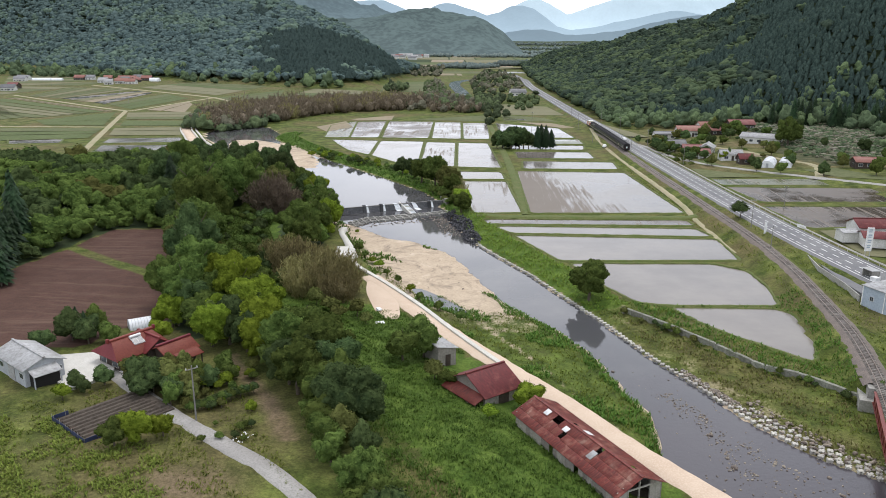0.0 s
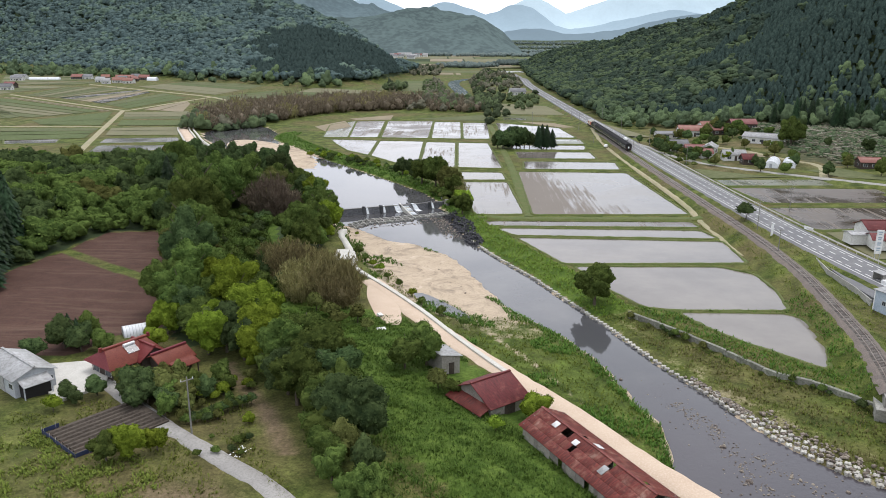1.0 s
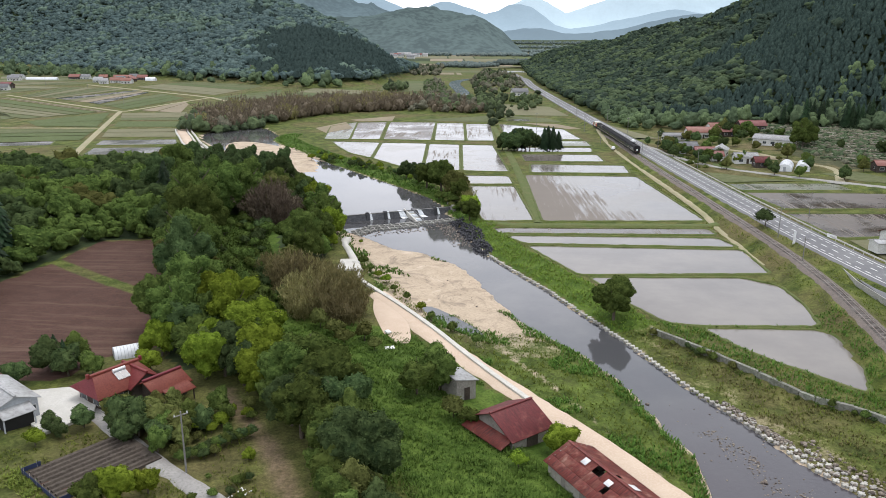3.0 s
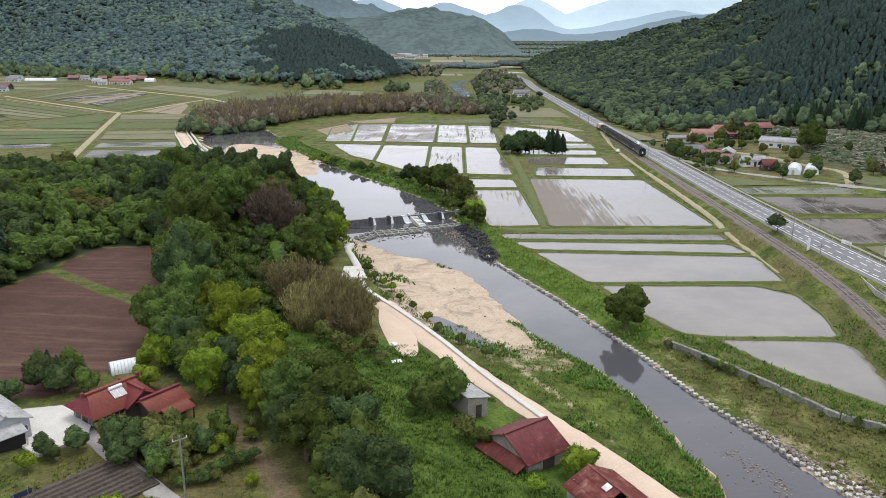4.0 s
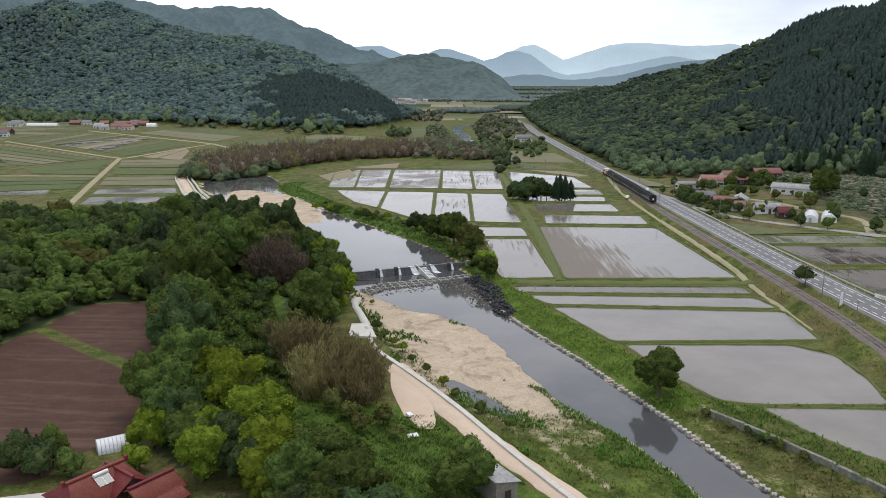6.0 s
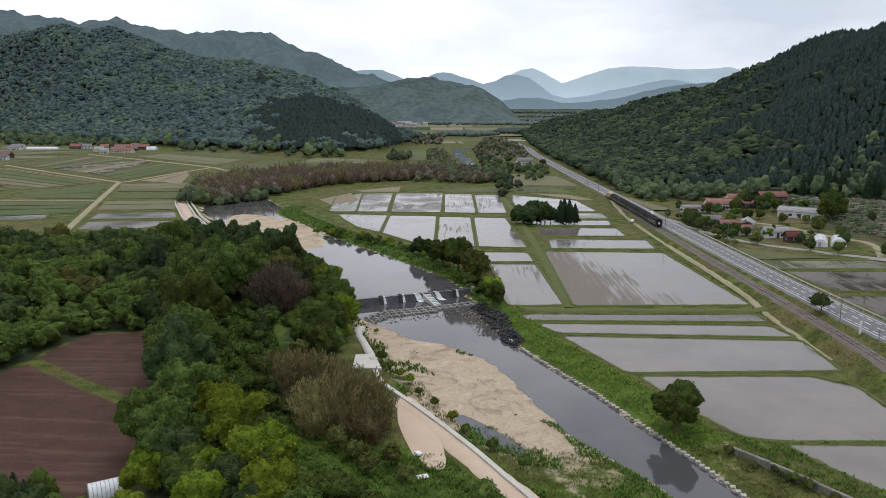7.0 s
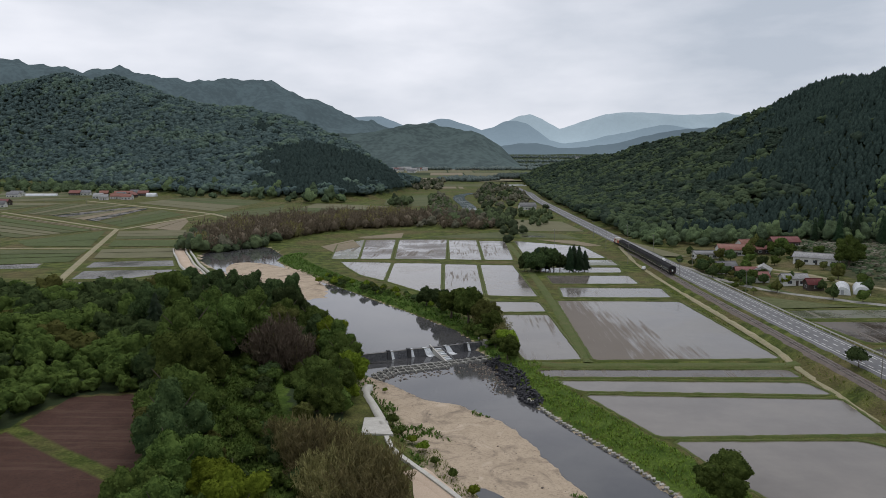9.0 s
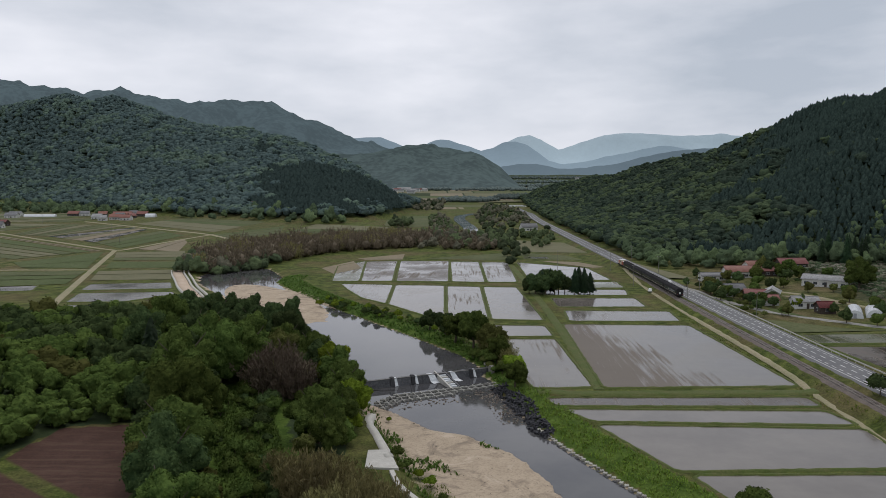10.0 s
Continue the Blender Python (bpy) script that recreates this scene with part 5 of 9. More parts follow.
# the great domes between the ploughed field and the meadow strip
for x, y, s, hue in ((-65, 193, 1.25, "mid"), (-69, 205, 1.05, "dark"), (-57.5, 172, 1.1, "mid"), (-61.5, 182, 1.0, "mid"), (-53, 154, 1.1, "mid"), (-50.5, 144, 1.0, "dark"), (-47.5, 134, 0.85, "mid"), (-57, 160, 0.8, "dark"), (-62, 208, 0.95, "mid")):
    special("giant", hue, x, y, s)
# trees by the weir, in front of the dark row
for x, y, s, hue in ((-33.5, 201, 0.85, "mid"), (-36, 180, 0.9, "mid"), (-39, 219, 0.85, "bright"), (-31, 193, 0.7, "bright"), (-33, 187, 0.7, "mid"), (-36, 210, 0.8, "mid"), (-44, 228, 0.95, "mid"), (-33, 174, 0.6, "mid")):
    special("giant", hue, x, y, s)
special("big", "olive", -46.5, 146, 0.7)
for x, y, s in ((-87, 138, 0.85), (-84.5, 134.5, 0.75), (-89.5, 143, 0.95), (-92, 150, 0.85), (-94, 156, 0.95), (-97, 164, 1.1), (-101, 170, 1.2), (-90, 134, 1.0), (-96, 146, 1.15), (-100, 158, 1.1), (-58.6, 110.5, 0.42), (-56.8, 109.4, 0.36), (-77, 222, 0.9), (-84, 226, 1.0)):
    conifer(x, y, s, group="woodland cedars", wide=1.25)
for x, y, s in ((-17.5, 99, 1.05), (-20, 92, 0.9), (-15.5, 87, 0.8), (-23, 101, 0.9), (-14, 78, 0.65), (-9.5, 68, 0.6)):
    special("big", "mid", x, y, s)
for x, y, s in ((-16.5, 84, 0.9), (-13, 74, 0.9), (-9.5, 63.5, 0.9), (-7.5, 60, 0.85)):
    special("small", "mid", x, y, s)
special("small", "olive", -12.5, 78, 1.0, "olive-brown small tree among green ones")
HEDGE = [(-33, 126), (-20, 106), (-14.5, 94), (-11.5, 82), (-7, 68), (-3, 56), (-6, 56), (-9, 67), (-13.5, 78), (-17.5, 87), (-22.5, 95), (-29, 104), (-38, 112), (-46, 120)]
for x, y in scatter(HEDGE, 2.9, 3000, 6, lambda x, y: all((x - a) ** 2 + (y - b) ** 2 > 7 for a, b in SPECIAL)):
    t_ = rnd.random()
    hue = "mid" if t_ < 0.62 else "dark" if t_ < 0.97 else "bright"
    if y > 82 and rnd.random() < 0.6:
        plant("big", hue, x, y, rnd.uniform(0.62, 0.95), group="garden edge trees")
    else:
        plant("small", hue, x, y, rnd.uniform(0.95, 1.4) * (0.85 if y < 76 else 1), group="garden edge trees")
def hue_at(x, y, dark=0.25):
    t_ = float(wavy(x, y, 46, 2.0)) + rnd.uniform(-0.7, 0.7)
    return "dark" if t_ < dark else "mid" if t_ < 1.05 else "olive"


def meadow_off(x, y):
    """Distance from the grassy strip that winds through the wood."""
    return abs(x - float(np.interp(y, [135, 152, 172, 191, 206, 214], [-33, -39, -47, -53, -54, -50])))


free = lambda x, y: all((x - a) ** 2 + (y - b) ** 2 > 26 for a, b in SPECIAL) and not (meadow_off(x, y) < 6.5 and y < 222)
for x, y in scatter(WOODS, 8.2, 9000, 4, lambda x, y: -96 < x < -38 and 214 < y < 300 and y > 214 + 0.45 * (-50 - x) and free(x, y)):
    plant("giant", hue_at(x, y, 0.15), x, y, rnd.uniform(0.75, 1.1), group="woodland trees")
for x, y in scatter(WOODS, 6.0, 7000, 5, lambda x, y: x > -74 and y < 224 and meadow_off(x, y) > 10 and x < -44 and free(x, y)):
    plant("big", hue_at(x, y, 0.2), x, y, rnd.uniform(0.8, 1.15), group="woodland trees")
for x, y in scatter(WOODS, 6.0, 9000, 7, lambda x, y: y >= 250 and -190 < x < -92):
    plant("distant", hue_at(x, y), x, y, rnd.uniform(0.85, 1.2), group="woodland canopy")
for x, y in scatter(WOODS, 4.2, 12000, 9, lambda x, y: -150 < x <= -68 and y < 254 and y < 222 + 0.45 * (-50 - x) + 20):
    plant("distant", hue_at(x, y, -0.35), x, y, rnd.choice((0.5, 0.62, 0.75, 0.9)) * rnd.uniform(0.85, 1.15) * (1.2 if x < -100 and y < 170 else 1), group="woodland canopy")
# undergrowth at the wood's edges
for x, y in scatter(WOODS, 3.0, 700, 8, lambda x, y: x > -90 and y < 260 and meadow_off(x, y) > 3):
    plant("shrub", rnd.choice(("dark", "mid", "mid")), x, y, rnd.uniform(1.0, 1.8), group="woodland undergrowth")

r_ = random.Random(77)
for i in range(70):
    y = r_.uniform(136, 214)
    x = float(np.interp(y, [135, 152, 172, 191, 206, 214], [-33, -39, -47, -53, -54, -50])) + r_.uniform(-5.5, 5.5)
    plant("shrub", r_.choice(("mid", "mid", "dark")), x, y, r_.uniform(0.8, 1.6), group="clearing shrubs")
# bamboo near the levee bay
for x, y, s in ((-32, 150, 1.15), (-27, 146.5, 1.2), (-22.5, 144, 1.15), (-19.5, 141.5, 0.95), (-29, 141, 1.1), (-24.5, 138, 1.1), (-20, 135, 1.0), (-35, 155, 1.1), (-31, 157, 1.0), (-31.5, 145, 0.9), (-28, 135, 0.8)):
    bamboo("green", x, y, s)
for x, y, s in ((-49, 209, 1.6), (-46, 211, 1.5), (-52.5, 210, 1.45), (-49.5, 214, 1.65), (-46.5, 207, 1.4)):
    bamboo("brown", x, y, s)
for x, y, s in ((-16, 127, 1.6), (-19, 124, 1.5), (-21, 128, 1.6), (-14, 123, 1.2), (-24, 131, 1.7)):
    plant("shrub", "olive", x, y, s, group="levee shrubs")
# trees and bamboo along the bank above the ramp
for x, y, sc, hue in ((-31, 180, 1.1, "mid"), (-30.5, 187, 1.1, "bright"), (-31, 206, 1.2, "mid"), (-37, 171, 1.0, "olive")):
    plant("small", hue, x, y, sc, group="bank trees")
for x, y, sc in ((-38.5, 160, 0.8), (-33, 164, 0.7), (-30, 161, 0.75), (-26.5, 157, 0.75), (-22.5, 153, 0.75), (-27, 152, 0.95), (-23.4, 149, 0.9)):
    bamboo("green", x, y, sc)
# the far brown groves along the bend
GROVE = [(-142, 434), (-126, 446), (-107, 479), (-87, 530), (-59, 553), (-33, 570), (-18, 600), (-40, 640), (-80, 640), (-120, 600), (-150, 540), (-160, 480)]
for x, y in scatter(GROVE, 5.2, 2600, 12):
    edge_ = x < -112 and y < 490
    if edge_ and rnd.random() < 0.6:
        plant("belt", rnd.choice(("shade", "valley", "willow")), x, y, rnd.uniform(0.75, 1.15), group="bend thicket")
    else:
        bamboo("far brown" if rnd.random() < 0.8 else "far green", x, y, rnd.uniform(1.4, 2.0))
for x, y in scatter([(-152, 432), (-140, 428), (-122, 443), (-104, 474), (-108, 484), (-150, 470)], 4.5, 500, 13):
    plant("belt", rnd.choice(("shade", "valley", "shade")), x, y, rnd.uniform(0.7, 1.05), group="bend thicket")
for x, y in scatter([(-36, 566), (-14, 556), (14, 548), (30, 560), (20, 640), (-14, 700), (-30, 640)], 6.5, 1200, 14):
    if rnd.random() < 0.4:
        bamboo("far brown", x, y, rnd.uniform(1.1, 1.5))
    else:
        plant("belt", rnd.choice(("willow", "willow", "valley")), x, y, rnd.uniform(0.7, 1.15), group="bend thicket")

# trees on the east bank
for x, y, s, hue in ((-8, 268, 1.25, "mid"), (-3, 260, 1.2, "mid"), (-11, 277, 1.0, "dark"), (1.5, 251, 1.0, "olive"), (-16, 286, 0.7, "dark"), (3, 244, 0.8, "mid")):
    special("big", hue, x, y, s)
for x, y, s in ((1.5, 254, 0.9), (4, 248, 0.85), (5.5, 242, 0.75)):
    bamboo("green", x, y, s)
special("big", "mid", 5.5, 224, 0.8)
special("small", "bright", 6.0, 232, 1.4)
special("big", "mid", 29.8, 144.5, 1.0, "single rounded tree on the turf bank beside a paddy")
for i in range(50):
    u = rnd.random()
    x, y = -64 + 50 * u, 342 - 58 * u
    x, y = x + rnd.uniform(-1, 8), y + rnd.uniform(-2, 5)
    plant("shrub", rnd.choice(("mid", "dark", "bright")), x, y, rnd.uniform(0.7, 1.6), group="pool bank shrubs")
for i in range(16):
    y = rnd.uniform(236, 250)
    plant("shrub", rnd.choice(("mid", "olive")), float(col(BANK_R, y)) + rnd.uniform(1, 6), y, rnd.uniform(1.0, 1.8), group="pool bank shrubs")
# the shrine-like clump among the paddies
for x, y, s in ((29, 361, 1.0), (34, 366, 1.15), (37.5, 362, 1.05), (33, 359, 1.0), (40, 367, 1.0), (26.5, 363, 0.8), (42, 363, 0.8)):
    special("big", "dark", x, y, s)
for x, y, s in ((46, 361, 1.2), (48, 363, 1.3), (50, 361, 1.2), (53, 363, 1.05), (32, 363, 1.1), (36, 365, 1.1)):
    conifer(x, y, s * 0.74, group="paddy clump", wide=1.45)
for i in range(18):
    y = rnd.uniform(98, 137)
    plant("shrub", rnd.choice(("mid", "olive", "dark")), float(col(WALL_R, y)) - rnd.uniform(0.4, 1.6), y, rnd.uniform(0.4, 0.9), group="wall foot shrubs")
# by the road and sheds
special("shrub", "dark", 84.6, 206, 2.5, "dark round bush between railway and road")
special("small", "mid", -3.5, 109, 1.45, "dense green tree beside a small grey hut")
special("small", "mid", -6.5, 106.5, 1.1)
special("small", "bright", 11.4, 92.6, 1.0, "green shrub tree between two red-roofed sheds")
special("shrub", "bright", 5.8, 88.6, 1.1)
special("shrub", "olive", -1.5, 100.5, 1.5)
special("shrub", "mid", 0.5, 98.5, 1.3)

# valley trees farther on: thickets along the far river, then belts that thin out up the valley
def river_off(x, y):
    return abs(x - float(np.interp(y, [640, 668, 700, 770, 840, 920, 1000, 1060], [-60, 0, 17, 21, 18, 14, 18, 40])))


for poly, gap_, hues, lo, hi, seed_ in (([(17, 548), (42, 548), (55, 680), (34, 720)], 6.0, ("shade", "shade", "valley"), 0.6, 0.95, 15),
                                        ([(-16, 655), (0, 655), (9, 720), (2, 850), (-6, 1000), (-22, 960)], 7.0, ("valley", "willow"), 0.45, 0.75, 16),
                                        ([(32, 752), (74, 752), (96, 900), (104, 1080), (112, 1300), (74, 1330), (36, 1000)], 8.0, ("willow", "valley", "willow", "shade"), 0.5, 0.9, 17),
                                        ([(-76, 1120), (-6, 1120), (6, 1440), (-70, 1560), (-92, 1400)], 11.0, ("willow", "willow", "shade"), 0.7, 1.1, 18),
                                        ([(-58, 770), (-44, 770), (-36, 850), (-58, 850)], 8.0, ("valley", "shade"), 0.9, 1.2, 19),
                                        ([(60, 560), (84, 640), (86, 700), (62, 690), (52, 600)], 9.0, ("valley",), 0.4, 0.8, 24)):
    for x, y in scatter(poly, gap_, 900, seed_, lambda x, y: river_off(x, y) > 13):
        plant("belt", rnd.choice(hues), x, y, rnd.uniform(lo, hi), group="valley trees")
for x, y in ((-60, 570), (-50, 600), (30, 470), (36, 500), (31, 512), (44, 520), (33, 740), (50, 742), (92, 742)):
    plant("belt", "shade", x, y, 0.85, group="valley trees")
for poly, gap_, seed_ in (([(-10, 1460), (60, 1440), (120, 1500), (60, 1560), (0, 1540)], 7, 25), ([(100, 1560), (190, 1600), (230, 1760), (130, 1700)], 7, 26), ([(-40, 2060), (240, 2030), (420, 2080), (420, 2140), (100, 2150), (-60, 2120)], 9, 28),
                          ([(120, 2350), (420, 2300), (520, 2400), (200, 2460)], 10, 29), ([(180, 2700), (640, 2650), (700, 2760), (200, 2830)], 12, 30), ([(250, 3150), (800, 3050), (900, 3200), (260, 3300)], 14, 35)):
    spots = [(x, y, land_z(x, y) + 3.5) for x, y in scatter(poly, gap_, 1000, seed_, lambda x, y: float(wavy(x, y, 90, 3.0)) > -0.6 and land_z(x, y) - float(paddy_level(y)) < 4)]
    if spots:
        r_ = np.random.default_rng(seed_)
        thing("far_tree_belt", "belt of trees far up the valley with haze in its colour", "trees", kind="stuff", data=scatter_blobs("far_tree_belt", spots, r_.uniform(3.5, 7.5, len(spots)), M_HAZY, seed_, 0.85, 0.3, smooth=True))
for x, y, sc in ((-17, 168, 0.9), (-15, 165, 1.1), (-19, 172, 1.0), (-13, 159, 0.8), (-10, 154, 0.9), (-7, 148, 1.0), (-5, 143, 0.9), (-21, 176, 1.2), (-20, 170, 0.7), (-1, 137, 1.0), (3, 131, 1.1), (-24, 199, 0.6)):
    plant("shrub", rnd.choice(("mid", "mid", "bright")), x, y, sc, group="sand edge shrubs")
for x, y in scatter([(100, 300), (122, 296), (150, 330), (172, 400), (150, 425), (112, 404), (101, 360)], 7, 260, 27, lambda x, y: all((x - q[0]) ** 2 + (y - q[1]) ** 2 > 50 for q in ((125, 398), (120, 398), (130, 398), (160, 418), (110, 339), (113, 328), (119, 335), (120, 320), (124, 309), (151, 364), (146, 366), (156, 362), (131, 297), (137, 300)))):
    plant(rnd.choice(("small", "shrub", "shrub")), rnd.choice(("dark", "mid", "olive")), x, y, rnd.uniform(0.8, 1.4), group="village trees")
# village greenery
for x, y, s, size, hue in ((109, 331, 0.62, "big", "dark"), (112, 327, 0.55, "big", "mid"), (103, 356, 0.7, "big", "dark"), (106, 348, 1.3, "small", "mid"), (164, 352, 0.95, "giant", "mid"), (170, 362, 0.8, "giant", "dark"), (147, 399, 0.8, "big", "dark"), (158, 402, 0.75, "big", "mid"), (124, 320, 1.0, "small", "dark"), (124, 290, 1.1, "small", "dark"),
                           (144, 277, 1.1, "small", "dark"), (162, 274, 1.3, "small", "mid"), (176, 276, 1.4, "small", "dark"), (182, 273, 1.5, "small", "olive"), (189, 271, 1.4, "small", "mid"), (131, 284, 1.0, "small", "mid"), (176, 372, 0.7, "giant", "dark"), (118, 332, 1.2, "small", "dark"), (101, 340, 1.2, "small", "dark"), (136, 388, 0.7, "big", "mid")):
    plant(size, hue, x, y, s, group="village trees")
for x, y, s, size, hue in ((98, 372, 0.9, "small", "dark"), (102, 352, 1.1, "small", "dark"), (104, 362, 1.2, "small", "olive"), (112, 372, 0.9, "small", "dark"), (150, 392, 0.8, "big", "mid"), (155, 385, 0.8, "big", "mid"), (148, 382, 1.2, "small", "dark"), (108, 344, 1.0, "small", "dark"), (119, 350, 1.2, "small", "mid"), (114, 322, 1.0, "small", "dark"), (121, 318, 0.9, "small", "bright"), (128, 305, 0.8, "small", "dark"), (145, 308, 1.2, "small", "mid"), (142, 300, 1.0, "small", "dark"), (130, 360, 1.1, "small", "dark"), (163, 300, 1.1, "small", "mid"), (159, 292, 1.0, "small", "olive"), (172, 288, 1.1, "small", "mid"), (182, 300, 0.7, "big", "mid"), (188, 330, 0.8, "big", "dark"), (165, 380, 0.7, "big", "mid"), (178, 345, 1.0, "small", "dark")):
    plant(size, hue, x, y, s, group="village trees")
for i in range(26):
    y = rnd.uniform(300, 372)
    plant("shrub", rnd.choice(("dark", "mid", "olive")), 99 + rnd.uniform(0, 20), y, rnd.uniform(0.9, 1.6), group="village hedges")
for x, y in scatter([(106, 440), (150, 428), (186, 446), (204, 424), (236, 404), (262, 420), (262, 470), (150, 480), (106, 510)], 6.5, 1500, 17):
    plant("belt", rnd.choice(("shade", "valley", "shade")), x, y, rnd.uniform(0.7, 1.25), group="hill foot trees")
for x, y in scatter([(190, 300), (215, 310), (250, 390), (232, 400), (205, 350)], 8, 200, 18):
    plant("belt", rnd.choice(("shade", "valley", "shade")), x, y, rnd.uniform(0.5, 0.9), group="hill foot trees")
for x, y in scatter([(-700, 1120), (-600, 1075), (-500, 1030), (-350, 1000), (-335, 945), (-250, 905), (-140, 815), (-110, 850), (-250, 955), (-400, 1060), (-600, 1180), (-720, 1240)], 12, 1500, 19, lambda x, y: abs(x + 240) > 14 or abs(y - 955) > 16):
    plant("belt", rnd.choice(("shade", "valley", "shade")), x, y, rnd.uniform(1.1, 1.9), group="hill foot trees")
# plantation edge above the clearing
for i in range(34):
    u = i / 33
    x, y = 196 + 90 * u + rnd.uniform(-3, 3), 432 - 40 * u + rnd.uniform(-4, 14)
    conifer(x, y, rnd.uniform(1.0, 1.3), "tall dark plantation cedar with a bare pale trunk", "plantation edge")

# ---- far plants, joined ----
for (key, mat_name), bits in FAR.items():
    vs_, ts_, qs_, base_ = [], [], [], 0
    for v_, t_, q_ in bits:
        vs_.append(v_), ts_.append(t_ + base_), qs_.append(q_ + base_)
        base_ += len(v_)
    name_ = {"far bamboo": "bamboo_grove", "woodland canopy": "woodland_canopy"}.get(key, "tree_belt")
    tagged(new(name_, mesh_np(name_, np.concatenate(vs_), [np.concatenate(ts_), np.concatenate(qs_)], bpy.data.materials[mat_name])),
           {"bamboo_grove": "dense brown bamboo grove along the river bend", "woodland_canopy": "dense dark-green woodland canopy"}.get(name_, "belt of green and olive trees in the valley"), "woodland", kind="stuff")

# ---- woods on the hills ----
def hill_woods(name, xs, ys_, step, seed, chooser, label, size, tones=(1, 2, 3), leaves=(M_HILL_HAZED, M_HILL_BRIGHT_HAZED, M_HILL_CONIFER_HAZED)):
    """Thousands of far crowns, as one mesh for each tone: low overlapping domes, or slim cones."""
    r_ = np.random.default_rng(seed)
    X, Y = np.meshgrid(np.arange(*xs, step), np.arange(*ys_, step))
    X = (X + r_.uniform(-0.48, 0.48, X.shape) * step).ravel()
    Y = (Y + r_.uniform(-0.48, 0.48, Y.shape) * step).ravel()
    Z = land(X, Y)
    pick = chooser(X, Y, Z, r_)
    for tone, (mat_, conic) in {1: (leaves[0], False), 2: (leaves[1], False), 3: (leaves[2], True)}.items():
        k = (pick == tone) & (tone in tones)
        x, y, z = X[k], Y[k], Z[k]
        n = len(x)
        if not n:
            continue
        if conic:
            h, rad = r_.uniform(8.2, 11.2, n) * size, step * r_.uniform(0.5, 0.68, n)
            a = np.linspace(0, 6.283, 6)[:-1]
            ring = lambda q, zz: np.stack([x[:, None] + np.cos(a) * (rad * q)[:, None] * r_.uniform(0.7, 1.3, (n, 5)), y[:, None] + np.sin(a) * (rad * q)[:, None] * r_.uniform(0.7, 1.3, (n, 5)), (z + h * zz)[:, None] + r_.uniform(-0.5, 0.5, (n, 5))], -1)
            tip = np.stack([x + r_.uniform(-0.3, 0.3, n), y, z + h], -1)[:, None]
            v = np.concatenate([ring(1.2, 0.42), ring(0.75, 0.72), tip], 1)
            f = [(i, (i + 1) % 5, 5 + (i + 1) % 5) for i in range(5)] + [(i, 5 + (i + 1) % 5, 5 + i) for i in range(5)] + [(5 + i, 5 + (i + 1) % 5, 10) for i in range(5)]
            fs_ = (np.arange(n) * 11)[:, None, None] + np.array(f)[None]
            me_ = mesh_np(name, v.reshape(-1, 3), fs_.reshape(-1, 3), mat_)
        else:
            rad = step * r_.uniform(0.58, 1.02, n)
            places = np.stack([x, y, z + 3.6 * size + 0.3 * rad * r_.uniform(0.4, 1.5, n)], -1)
            # each crown: a flat heart and five smaller masses on it
            sets, sizes = [places - np.array([0, 0, 0.7])], [rad * 1.0]
            for q in range(3):
                g = r_.uniform(0, 6.283, n)
                o = rad * r_.uniform(0.15, 0.75, n)
                sets.append(places + np.stack([o * np.cos(g), o * np.sin(g), rad * 0.5 - o * 0.45], -1))
                sizes.append(rad * r_.uniform(0.3, 0.62, n))
            me_ = scatter_blobs(name, np.concatenate(sets), np.concatenate(sizes), mat_, seed + tone, 0.68, 0.3, smooth=True)
        tagged(new(name, me_), label[tone - 1], "forest", kind="stuff")


def right_choice(X, Y, Z, r_):
    crest = np.interp(Y, [200, 430, 500, 650, 800, 950, 1100, 1250, 1400, 1550, 1750], [560, 480, 430, 370, 356, 324, 283, 242, 212, 172, 160])
    foot = np.interp(Y, [200, 300, 400, 440, 470, 520, 900, 1400, 1700], [330, 300, 262, 225, 150, 106, 116, 150, 175])
    on = (X > foot) & (X < crest + 20) & (X < 0.68 * Y + 10)
    con = wavy(X, Y, 150, 1.0) * 0.7 + wavy(X, Y, 47, 3.0) * 0.4 + np.clip((X - 118 - (Y - 400) * 0.5) / 45, -1.0, 1.6)
    low = Z < 20
    bright = wavy(X, Y, 95, 6.0) + r_.normal(0, 0.7, X.shape) + 0.3 * low
    lone = r_.uniform(size=X.shape) < 0.04
    return np.where(on, np.where((con > 0.15) & ~lone & ~(low & (Y > 520) & (wavy(X, Y, 30, 2.0) > -0.5)), 3, np.where(bright > 0.35, 2, 1)), 0)


def left_choice(X, Y, Z, r_):
    crest = np.interp(X, [-1500, -1098, -792, -537, -405, -278, -184, -119, -71, -40], [2300, 1850, 1700, 1550, 1450, 1350, 1250, 1150, 1080, 1400])
    on = (Z > 6.5) & (X > -0.66 * Y - 60) & (Y < crest + 25)
    con = np.exp(-(((X + 170) / 110) ** 2 + ((Y - 1010) / 130) ** 2)) * 2.2 + 0.7 * wavy(X, Y, 230, 4.0) + 0.35 * wavy(X, Y, 41, 2.0)
    bright = wavy(X, Y, 130, 8.0) + r_.normal(0, 0.6, X.shape)
    return np.where(on, np.where(con > 0.85, 3, np.where(bright > 0.55, 2, 1)), 0)


